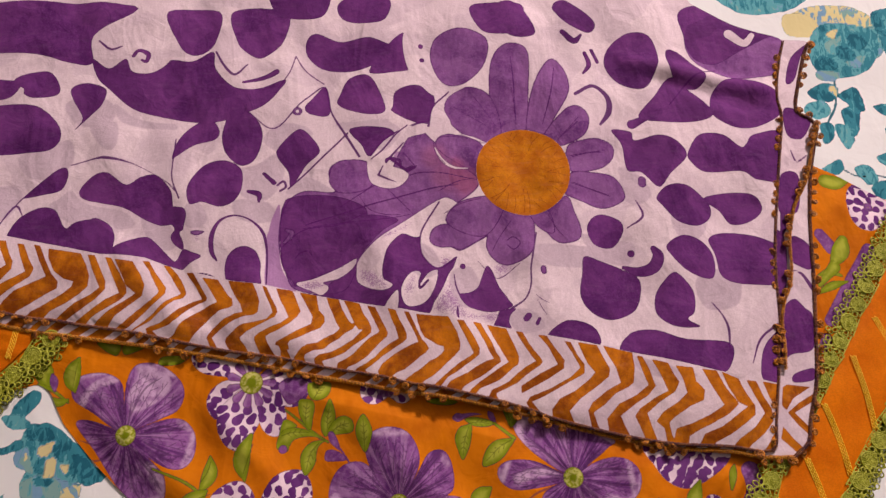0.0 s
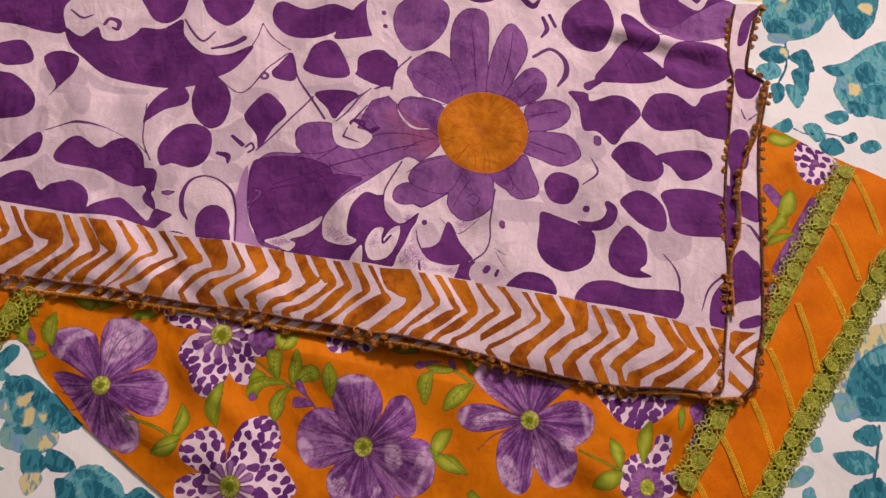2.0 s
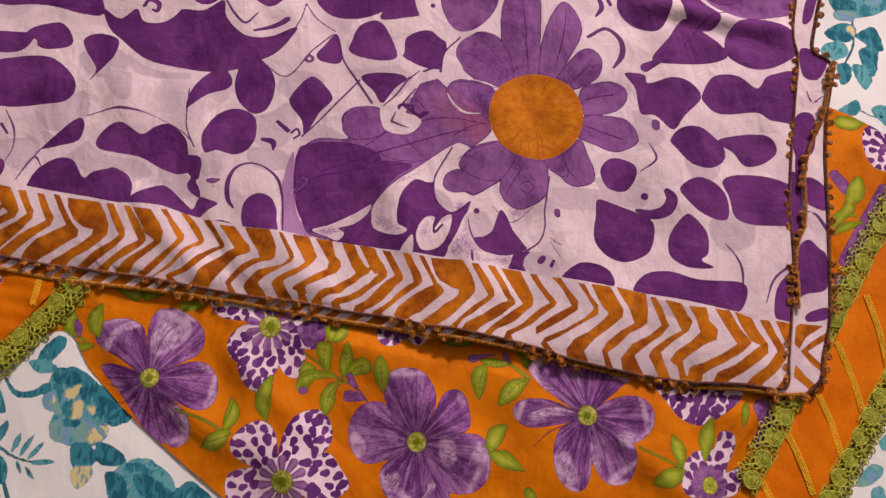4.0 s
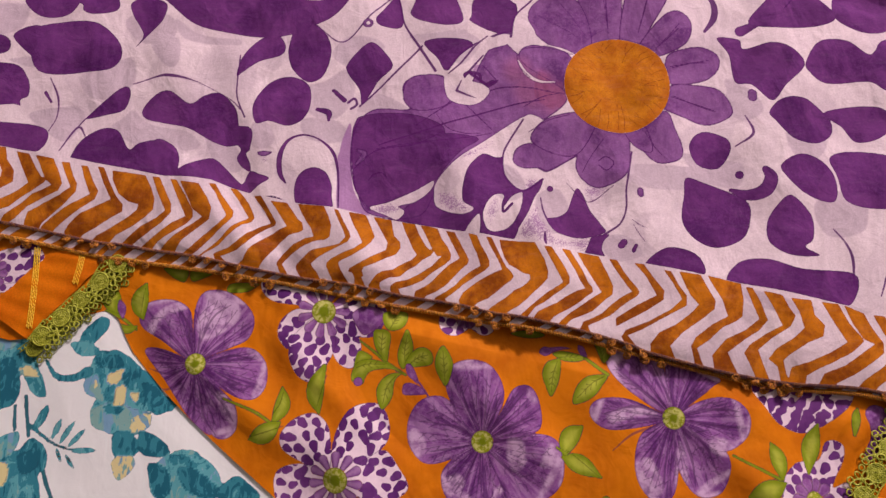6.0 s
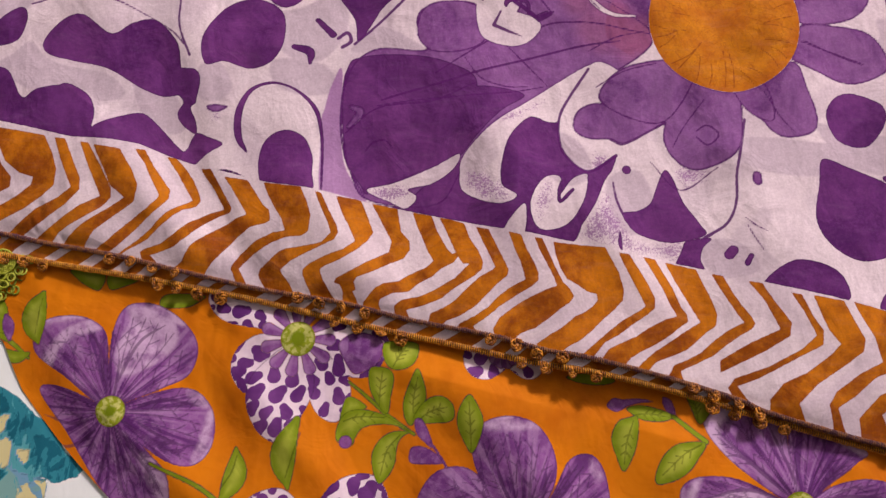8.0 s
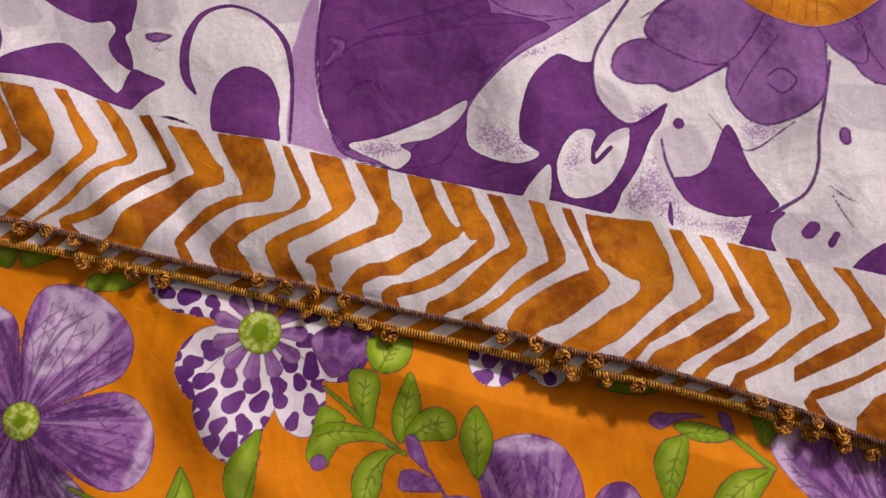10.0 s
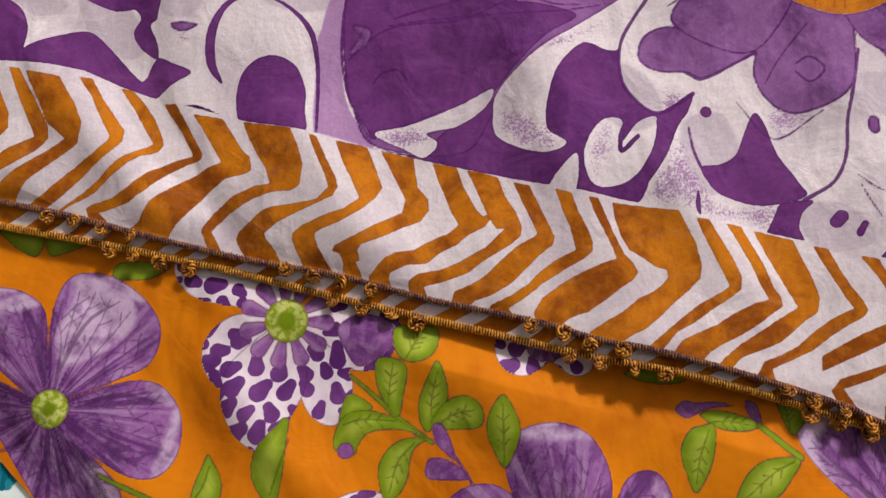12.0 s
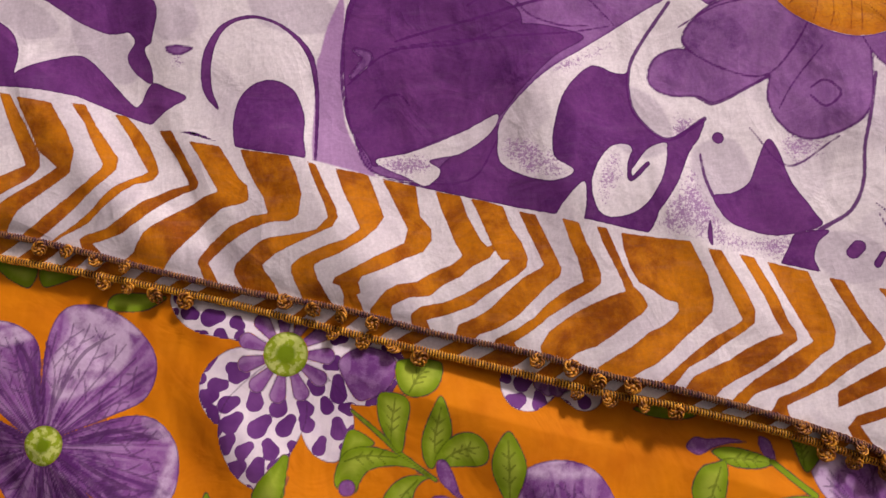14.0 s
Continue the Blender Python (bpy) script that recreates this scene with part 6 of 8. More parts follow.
    U.blob("fade", -81.6, 109.5, -65.7, 112.3, -58.5, 106.4, -68.9, 101.1, -78.4, 102.2)
    U.blob("fade", -36.2, 117.9, -25.9, 119.5, -14.5, 111.9, -11.2, 104.5, -23.2, 102.1, -32.6, 106.9)
    U.blob("fade", 69.3, 125.0, 81.1, 127.2, 81.1, 118.6, 72.2, 112.1)
    U.blob("fade", 46.7, 84.5, 70.1, 88.1, 68.0, 78.6, 48.7, 78.3)
    U.blob("fade", -162.8, 141.7, -154.4, 148.4, -155.8, 138.4)
    # daisy petals
    U.blob("mid", 72.6, 228.4, 65.6, 261.1, 67, 294, 76.1, 309.8, 88.4, 312.3, 97.9, 302.9, 97.5, 272.5, 93.5, 232.3)
    U.blob("mid", 94.8, 230.8, 99.3, 267.1, 109.8, 292, 119.9, 300.5, 129.1, 286.8, 129.6, 267.6, 117.7, 245.9, 107.6, 229.9)
    U.blob("mid", 107.5, 228.9, 125.1, 251.3, 137.2, 255.2, 144.9, 246.3, 142.3, 233, 133.4, 225, 116.6, 219.6)
    U.blob("mid", 72.1, 224.2, 55.7, 223, 39.3, 233.2, 29, 248.8, 32.2, 264.9, 46.6, 272.7, 63.3, 266.5, 73.4, 245.2)
    U.blob("mid", 17.6, 298.6, 22.3, 318.4, 44.4, 327.4, 63.9, 316.4, 61.2, 292.8, 44.2, 276, 27.4, 277.9)
    U.blob("mid", 57.7, 193.4, 43.9, 200.8, 27.7, 212.3, 21.6, 222.5, 30, 229.9, 48.7, 226.5, 60.3, 216.3)
    U.blob("white", 16.8, 239.1, 21.3, 257.8, 34.6, 269.8, 45.1, 272.7, 32.2, 264.9, 28.5, 252.5, 33.7, 239.4, 25.3, 233)
    U.brush("line", 15.9, 236.5, 0.99, 19.5, 255.1, 0.75, 32.2, 269.2, 0.76)
    U.blob("mid", 126, 219, 140.3, 225.7, 154.3, 227.2, 163.7, 221.5, 162.1, 210.5, 150.4, 201.7, 126.8, 199.3)
    U.blob("mid", 127.4, 197.1, 146.3, 198.6, 161.7, 195.3, 169.2, 182.6, 167, 174.1, 151.9, 168.9, 136.8, 173.8, 119.8, 181.2)
    U.blob("mid", 121.6, 177.8, 128.6, 165.3, 133.4, 150.8, 130.2, 142.6, 115.6, 140.3, 104.6, 150.5, 96.9, 167)
    U.blob("mid", 67.4, 166.7, 78.5, 171, 94.6, 167, 97, 144.2, 92.2, 129.9, 76.7, 122.8, 65.4, 127.5, 60, 139.6)
    U.blob("mid", 35.5, 169.2, 47.4, 174.9, 67, 177.2, 74.5, 168.9, 61.4, 147, 42.9, 147.6, 29.5, 157.8)
    U.blob("mid", 93.8, 165.7, 107.4, 167.1, 112.2, 148.5, 100.8, 151.6)
    U.brush("line", 75.5, 141.9, 0.4, 80.6, 144.8, 0.48, 85.7, 139.9, 0.48, 80.9, 135, 0.47, 75.7, 139, 0.4)
    U.brush("glow", 46.1, 187.3, 11)
    U.brush("line", 135.4, 266.6, 1.5, 150.4, 275, 1.6, 161.9, 265.4, 2.1, 162.5, 251.9, 2.5, 154.6, 240, 1)
    U.brush("line", 86.6, 240.1, 0.3, 85.4, 272.3, 0.51, 83.2, 299.8, 0.31)
    U.brush("line", 107.9, 240.4, 0.3, 115.2, 267.3, 0.51, 119.5, 292.1, 0.31)
    U.brush("line", 124.1, 230.1, 0.3, 135.1, 240.8, 0.5)
    U.brush("line", 128, 212, 0.3, 147.1, 215.8, 0.49, 156.5, 216, 0.25)
    U.brush("line", 127, 189.1, 0.29, 145.3, 184.3, 0.48, 159, 179.4, 0.24)
    U.brush("white", 21.0, 217.8, 0.50, 26.5, 207.7, 1.10, 35.3, 200.9, 0.90, 47.1, 199.9, 0.30)
    U.brush("white", 41.8, 229.7, 0.30, 53.5, 225.5, 0.80, 62.4, 221.9, 0.30)
    U.brush("line", 19.8, 223.3, 0.30, 21.8, 213.5, 0.40, 29.5, 203.6, 0.40)
    U.brush("line", 21.8, 226.0, 0.30, 33.9, 228.4, 0.40, 47.6, 225.4, 0.30)
    U.brush("line", 66.2, 235.1, 0.30, 50.1, 245.0, 0.36, 36.4, 255.0, 0.10)
    U.brush("line", 70.4, 238.0, 0.30, 60.4, 252.3, 0.36, 52.6, 263.8, 0.10)
    U.brush("line", 86.7, 240.9, 0.30, 85.1, 258.5, 0.36, 82.9, 272.5, 0.10)
    U.brush("line", 118.8, 225.9, 0.30, 128.5, 235.9, 0.36, 136.2, 245.0, 0.10)
    U.brush("line", 129.9, 211.1, 0.30, 142.1, 214.7, 0.36, 156.7, 218.5, 0.10)
    U.brush("line", 128.8, 189.8, 0.30, 142.9, 184.9, 0.36, 158.0, 178.9, 0.10)
    U.brush("line", 107.9, 162.0, 0.30, 115.1, 150.0, 0.36, 122.5, 142.4, 0.10)
    U.brush("line", 79.1, 157.3, 0.30, 69.6, 143.7, 0.36, 64.4, 133.6, 0.10)
    U.brush("line", 50.9, 192.0, 0.30, 37.3, 189.1, 0.36, 23.8, 182.0, 0.10)
    U.brush("line", 56.4, 175.3, 0.30, 41.0, 171.2, 0.36, 27.7, 163.7, 0.10)
    U.brush("disc", 90.2, 198.8, 37)
    # right half
    U.blob("dark", 167.3, 312.7, 183.1, 324.5, 200.4, 322, 206.3, 302.1, 199.5, 279.7, 189.2, 272.3, 172.6, 279.2, 162.3, 295.7)
    U.blob("dark", 51.9, 350.7, 94.4, 351.7, 89.7, 325.5, 73.8, 321.1, 59.1, 326.5)
    U.brush("dark", 128.3, 326.2, 2.1, 137.9, 317.8, 2.7, 144.1, 323.7, 1.1)
    U.brush("dark", 146.2, 306.6, 1.6, 149.1, 295.5, 2.1, 143.7, 287, 1)
    U.brush("dark", 152.3, 309.6, 1.6, 156.6, 298.4, 1.6)
    U.blob("mid", 238.6, 354.9, 328.7, 356.9, 318.2, 298.5, 283.8, 283.9, 254.5, 287.3, 236.1, 302.7, 232, 322.6)
    U.blob("dark", 238.6, 354.9, 331.3, 357, 325.9, 336.1, 298.4, 321, 276.8, 309.1, 255.5, 297.4, 238.6, 302.7, 232, 322.6)
    U.brush("white", 271.2, 326.3, 4.4, 282.9, 317.8, 3.3, 291.5, 326.7, 2.2)
    U.blob("dark", 214.2, 307.9, 226.4, 305.3, 244.4, 286, 237.3, 273.7, 223.8, 276.2, 214.1, 289.9)
    U.blob("dark", 187.3, 246.9, 200.9, 266, 214.5, 282.7, 228.5, 274.6, 248.1, 250.4, 220.6, 242)
    U.brush("dark", 181.1, 241.5, 4.1, 191, 245.9, 2.5)
    U.blob("dark", 246, 253.1, 253.2, 275, 268.9, 283.6, 293.1, 278.5, 311.5, 267.7, 304.4, 251.3, 283.5, 240.2, 261.6, 239.9)
    U.blob("dark", 163.5, 235.9, 179.2, 235.1, 182, 227.2, 200.4, 231.1, 214.4, 226.1, 221.8, 213.1, 207.1, 197.5, 196.7, 185.8, 184.6, 198.8, 173.5, 201.3, 171.2, 222.9)
    U.blob("dark", 223, 215.7, 234.1, 231.6, 253.4, 231.8, 266.7, 221.5, 271.8, 224.2, 280.2, 233.3, 307.1, 234.7, 304.1, 195, 277.5, 192.2, 264.3, 200.7, 235.8, 200.4, 224.6, 208)
    U.blob("dark", 193.7, 177.2, 203.9, 187.4, 220.3, 187.5, 235.5, 175.1, 236.6, 162.7, 224.1, 154.3, 208.3, 157.6, 197.7, 169.8)
    U.blob("dark", 232.6, 178.1, 252.8, 182.8, 271.4, 180.5, 276.9, 168, 266.4, 158.1, 252.2, 156.5, 244.1, 167.7)
    U.blob("dark", 138, 152.2, 144.1, 162, 153.4, 163.5, 164.5, 157.3, 165.2, 147.6, 156.3, 136.5, 142.8, 139.2)
    U.blob("dark", 197.4, 138.1, 211.9, 146.4, 227.4, 140.7, 234, 128.8, 230.5, 112.3, 213.7, 116.9, 201.1, 128.6)
    U.blob("dark", 232.4, 144.6, 249.1, 149.6, 280.7, 142.1, 293.8, 136.4, 288, 110.2, 258.1, 107.7, 238.3, 113.3, 235.6, 131.2)
    U.blob("dark", 134.1, 129.2, 146.6, 126, 164.2, 119, 176.1, 109.7, 171, 89, 152.8, 80.8, 137.6, 85.3, 129.4, 98, 131.7, 116.5)
    U.blob("dark", 202.4, 116.8, 214.6, 102.9, 214, 86.9, 208.1, 81, 217.4, 75.6, 198.7, 75.5, 186.2, 84.5, 186, 98.2, 192.7, 109.8)
    U.brush("dark", 164.3, 121.3, 1.4, 175.3, 117.6, 3.7, 185.9, 120.5, 4.6, 190.2, 129, 4.2, 187.1, 135.2, 2.3)
    U.brush("dark", 170.5, 131.8, 2.8)
    U.blob("dark", 156.8, 55.5, 165.3, 71, 183.1, 73.3, 204.6, 66.6, 238.7, 64, 236.8, 46.8, 224, 41.1, 189.5, 44.6)
    U.blob("dark", 101.8, 67.4, 117.5, 79.9, 137.1, 75.4, 141.1, 62.1, 116.9, 65.6)
    U.brush("line", 177.2, 174.6, 0.48, 180.8, 160.8, 0.95, 168.7, 151.9, 0.47)
    U.brush("mid", 184.1, 192.2, 2.9, 183.8, 188.7, 2.9)
    U.brush("line", 228.1, 93.8, 0.45, 235.2, 84.6, 0.68, 238.9, 73.4, 0.9, 237.8, 55.6, 0.44)
    U.blob("dark", 259.2, 35.9, 261.6, 55.6, 271.3, 68.9, 285.6, 75.7, 279.7, 31.6)
    U.brush("line", 253.3, 49, 0.44, 262.1, 66.7, 0.89, 276.9, 77.9, 0.9)
    U.brush("line", 212.4, 258, 0.51, 234.2, 283, 0.79, 254.8, 290.6, 0.53)
    # far left, seen later
    U.blob("dark", -354.5, 239.9, -345.2, 247.9, -332.5, 248, -315.4, 233.3, -317.9, 221.8, -325.3, 215.9, -341.6, 226.2)
    U.blob("dark", -316, 244.9, -301.2, 250.6, -283.5, 245.1, -270.9, 229.1, -275.3, 215.4, -293.5, 212.1, -315.2, 218.2, -308.8, 231.1)
    U.blob("dark", -389.5, 212.1, -352.8, 217.9, -338.2, 205.9, -336, 192.5, -341.4, 188, -338.6, 178.4, -345, 184.9, -383.5, 181)
    U.blob("dark", -394.8, 239.6, -360.8, 239.9, -358.4, 226.1, -391.7, 223.5)
    U.blob("dark", -388.8, 165.7, -348.7, 170.5, -317.1, 164.3, -324.3, 146.3, -386.3, 152.8)
    U.blob("dark", -349.4, 272.9, -310.9, 273.2, -313.1, 259.9, -329.6, 256, -342.1, 259.7)
    U.brush("line", -321.6, 206, 0.43, -313, 190.5, 0.77, -311.8, 175.2, 0.42, -315.7, 163.5, 0.42)
    U.brush("dark", -323, 194, 1.3, -317.2, 186.1, 0.85)
    U.brush("line", -287.7, 158.2, 0.42, -295.1, 166.7, 0.84, -304.3, 147.4, 0.41)
    # patches of the folded layer that show through the sheer ground
    U.blob("ghost", -299.1, 207.7, -281.5, 214.5, -263.1, 221.9, -258.0, 204.3, -264.7, 195.1, -278.2, 188.5, -293.4, 192.8)
    U.blob("ghost", -248.9, 234.9, -229.4, 237.1, -224.8, 220.0, -229.4, 211.8, -239.9, 218.4)
    U.blob("ghost", -232.6, 253.8, -217.0, 242.7, -201.7, 237.9, -183.3, 236.3, -184.7, 231.5, -209.4, 232.7, -226.5, 238.7)
    U.blob("ghost", -263.2, 173.0, -255.9, 179.4, -246.1, 171.1, -234.8, 167.4, -214.4, 163.6, -204.5, 153.2, -216.7, 148.8, -229.4, 156.1, -252.0, 153.5, -269.7, 166.5)
    U.blob("ghost", -168.0, 167.3, -158.4, 170.5, -150.8, 157.4, -156.9, 150.2, -166.8, 152.1)
    U.blob("ghost", -373.5, 264.1, -347.2, 266.3, -349.2, 247.7, -360.1, 241.4, -369.7, 239.0)
    U.blob("ghost", -355.3, 221.2, -332.0, 222.8, -326.1, 214.3, -339.3, 214.9)
    U.blob("ghost", -333.3, 176.6, -313.3, 181.8, -297.4, 182.9, -291.6, 173.3, -300.2, 155.6, -313.1, 159.8)
    U.blob("ghost", -103.2, 236.9, -82.7, 235.3, -75.7, 228.7, -92.4, 222.7, -101.9, 213.6, -113.7, 222.8)
    U.blob("ghost", -133.0, 196.5, -117.2, 201.7, -101.8, 211.1, -96.2, 191.7, -107.8, 173.8, -126.5, 175.9)
    U.blob("ghost", -94.2, 179.6, -81.1, 193.0, -64.0, 186.0, -55.7, 177.2, -80.3, 177.9)
    U.blob("ghost", -57.9, 238.3, -38.4, 240.4, -16.3, 242.4, -21.3, 229.6, -42.2, 229.8)
    U.blob("ghost", 166.6, 203.0, 179.2, 199.9, 190.1, 179.7, 175.1, 170.6, 161.4, 185.1, 167.1, 193.4)
    U.blob("ghost", 95.2, 137.1, 109.0, 139.5, 131.7, 137.7, 149.1, 135.4, 154.1, 126.7, 126.6, 120.2, 96.6, 125.1)
    U.blob("ghost", -270.2, 253.3, -250.5, 261.0, -232.3, 251.4, -233.9, 234.5, -250.7, 232.7, -264.6, 240.1)
    U.blob("ghost", -205.3, 172.2, -186.4, 162.1, -172.4, 141.2, -179.8, 133.2, -196.2, 144.8)
    U.blob("ghost", 132.4, 146.8, 151.6, 143.6, 173.1, 139.3, 168.8, 123.7, 146.4, 127.2)
    U.blob("ghost", -130.9, 172.3, -107.7, 171.7, -99.1, 159.4, -114.4, 154.4, -130.1, 159.7)
    U.blob("ghost", -30.3, 237.1, -14.2, 239.3, -6.0, 231.2, -17.9, 215.3, -28.0, 221.7)
    U.blob("ghost", 204.3, 163.3, 225.7, 169.3, 231.4, 153.0, 217.3, 139.6, 206.3, 147.0)
    U.blob("ghost", 2.5, 140.1, 17.8, 136.2, 25.1, 119.7, 13.7, 111.5, -1.3, 123.3)
    U.blob("ghost", 32.6, 116.1, 47.9, 120.7, 55.1, 101.2, 43.4, 88.9, 34.1, 97.9)
    U.blob("ghost", 73.2, 86.1, 91.4, 88.1, 101.6, 74.9, 83.3, 70.8)
    U.blob("ghost", 163.1, 54.6, 189.3, 47.3, 210.3, 40.7, 195.3, 36.6, 169.2, 43.7)
    U.blob("ghost", 218.3, 112.2, 249.0, 120.8, 249.0, 93.8, 223.7, 89.4)
    # towards the far edge
    U.blob("dark", -59.7, 349.9, -40.9, 358.7, -16.8, 353.6, -21.2, 334, -40.1, 330.9, -56.8, 336.1)
    U.blob("dark", 120.7, 350.7, 133.2, 356.6, 156.3, 337.3, 150.7, 326.1, 131.9, 334.1)
    U.blob("dark", -118, 371.3, -70.1, 372.3, -71, 338.6, -96.7, 333.7, -113.7, 343.3)
    U.blob("dark", 69.8, 349.7, 84.5, 355.6, 98.5, 341.8, 104.9, 322.5, 88, 318.4, 71.7, 330.2)


def draw_chevrons(U):
    """The hand-drawn orange stripes of the border."""
    U.blob("chev", -359.6, 151.5, -347.8, 139.5, -345.1, 133.5, -345.2, 129.3, -349.2, 125.0, -356.1, 121.3, -350.0, 116.9, -343.1, 121.3, -336.1, 125.6, -337.0, 134.0, -342.7, 141.9, -345.0, 151.4, sharp=True)
    U.blob("chev", -337.3, 148.4, -332.6, 138.2, -324.0, 124.5, -330.7, 119.4, -338.0, 115.2, -345.3, 112.2, -355.7, 106.5, -354.2, 99.6, -343.6, 104.7, -336.2, 107.0, -327.8, 114.1, -316.4, 121.2, -310.9, 124.1, -310.2, 126.8, -313.7, 128.0, -319.3, 135.2, -327.5, 146.4, sharp=True)
    U.blob("chev", -321.5, 144.7, -315.9, 137.0, -310.2, 125.6, -305.8, 122.2, -312.1, 119.3, -320.2, 116.6, -328.9, 108.5, -338.9, 101.5, -341.8, 97.4, -348.1, 90.4, -338.9, 91.9, -335.9, 96.0, -330.9, 99.1, -323.2, 107.5, -312.0, 113.6, -300.5, 117.9, -298.0, 123.0, -301.1, 131.1, -306.5, 141.2, sharp=True)
    U.blob("chev", -301.1, 139.1, -297.6, 131.4, -292.0, 120.5, -299.0, 115.1, -311.7, 109.8, -322.6, 103.6, -324.8, 95.4, -324.5, 88.5, -315.2, 88.7, -311.3, 95.7, -304.2, 101.7, -294.4, 109.3, -287.9, 117.5, -288.2, 123.7, -292.0, 129.8, -296.0, 139.3, sharp=True)
    U.blob("chev", -288.1, 137.5, -284.3, 128.2, -278.6, 116.1, -285.3, 111.7, -296.2, 105.5, -305.7, 98.5, -311.6, 93.6, -313.9, 86.3, -305.5, 85.8, -302.5, 90.6, -295.5, 96.7, -286.4, 103.8, -275.1, 112.3, -272.8, 118.3, -276.8, 124.3, -283.4, 137.2, sharp=True)
    U.blob("chev", -276.2, 136.9, -270.0, 124.4, -263.2, 112.4, -272.0, 108.4, -284.4, 102.0, -291.5, 94.8, -294.9, 90.1, -295.0, 84.0, -286.6, 82.0, -281.3, 87.5, -272.1, 92.7, -262.9, 98.7, -254.4, 103.5, -254.2, 108.6, -259.4, 114.4, -266.3, 126.5, -271.1, 135.7, sharp=True)
    U.blob("chev", -264.6, 133.5, -263.4, 126.5, -258.0, 116.4, -250.4, 110.6, -243.0, 108.6, -243.8, 104.7, -251.1, 98.8, -264.2, 90.9, -271.8, 87.0, -278.9, 80.0, -265.2, 79.4, -257.6, 87.0, -246.1, 92.8, -236.7, 99.3, -231.1, 104.3, -231.1, 112.3, -234.8, 120.6, -240.1, 129.6, sharp=True)
    U.blob("chev", -235.4, 129.0, -230.5, 118.5, -222.3, 103.5, -228.3, 98.3, -240.0, 92.7, -249.0, 84.9, -257.8, 77.4, -250.0, 75.3, -244.6, 81.0, -233.3, 88.7, -223.9, 95.1, -218.0, 102.4, -218.7, 108.4, -224.2, 118.5, -229.9, 128.3, sharp=True)
    U.blob("chev", -221.6, 126.6, -217.4, 118.5, -208.0, 99.7, -216.3, 95.3, -227.0, 87.4, -237.7, 79.9, -243.9, 73.4, -234.8, 73.5, -226.5, 82.0, -215.3, 88.5, -206.9, 94.2, -202.7, 99.1, -203.1, 103.7, -208.9, 114.5, -216.5, 125.6, sharp=True)
    U.blob("chev", -213.8, 124.7, -206.8, 112.5, -203.5, 104.9, -196.1, 99.2, -205.0, 93.1, -214.9, 85.8, -222.1, 79.6, -229.0, 72.3, -216.4, 71.9, -208.9, 82.8, -199.3, 91.4, -190.9, 97.3, -189.6, 105.1, -193.4, 112.8, -200.3, 122.7, sharp=True)
    U.blob("chev", -194.4, 123.7, -188.7, 116.3, -184.6, 108.7, -180.1, 101.4, -180.3, 99.1, -184.7, 94.3, -194.7, 86.5, -203.2, 78.1, -208.4, 74.5, -216.5, 69.0, -211.9, 66.4, -204.4, 71.7, -197.5, 76.6, -190.5, 83.6, -182.4, 91.3, -178.0, 96.0, -175.8, 99.7, -176.2, 104.4, -180.3, 109.6, -185.1, 115.9, -190.1, 123.8, sharp=True)
    U.blob("chev", -181.2, 122.0, -174.3, 113.0, -169.5, 105.4, -166.0, 100.4, -169.9, 97.7, -175.6, 92.9, -182.2, 85.0, -190.2, 78.4, -198.9, 71.6, -204.0, 66.9, -200.3, 66.4, -195.5, 73.2, -184.2, 79.8, -175.1, 88.6, -169.4, 94.9, -163.9, 97.4, -162.1, 100.2, -163.1, 103.5, -166.4, 110.0, -171.4, 116.5, -176.3, 121.3, sharp=True)
    U.blob("chev", -163.3, 116.0, -160.7, 112.1, -155.6, 105.6, -150.0, 96.3, -157.1, 94.2, -164.5, 89.7, -171.4, 82.4, -177.7, 78.0, -185.1, 75.6, -187.6, 74.0, -185.6, 67.2, -183.1, 62.0, -175.9, 63.4, -179.7, 69.6, -182.7, 72.6, -178.7, 73.8, -170.9, 76.7, -164.9, 81.6, -158.4, 89.1, -152.4, 92.7, -146.5, 94.6, -145.9, 96.8, -149.4, 102.2, -153.4, 108.7, -158.0, 115.9, sharp=True)
    U.blob("chev", -150.8, 111.9, -147.6, 107.6, -142.3, 100.0, -137.9, 93.5, -143.8, 91.3, -153.5, 85.9, -163.2, 77.3, -167.1, 69.9, -171.6, 66.7, -175.7, 61.3, -157.6, 61.8, -153.5, 68.1, -148.2, 74.8, -142.9, 81.7, -135.5, 87.4, -129.2, 89.0, -126.2, 90.6, -127.1, 96.0, -130.2, 98.1, -134.7, 104.5, -139.0, 110.4, sharp=True)
    U.blob("chev", -131.2, 109.5, -128.5, 103.5, -124.6, 97.1, -120.8, 91.7, -118.6, 86.0, -124.5, 84.8, -132.7, 80.7, -140.0, 74.3, -143.4, 68.7, -143.6, 67.0, -142.4, 64.5, -140.1, 58.3, -134.7, 58.0, -138.4, 64.8, -139.9, 67.5, -138.1, 70.1, -133.4, 74.4, -125.1, 79.8, -117.9, 82.8, -110.4, 83.4, -107.3, 85.5, -106.4, 92.9, -108.3, 99.2, -112.2, 106.7, sharp=True)
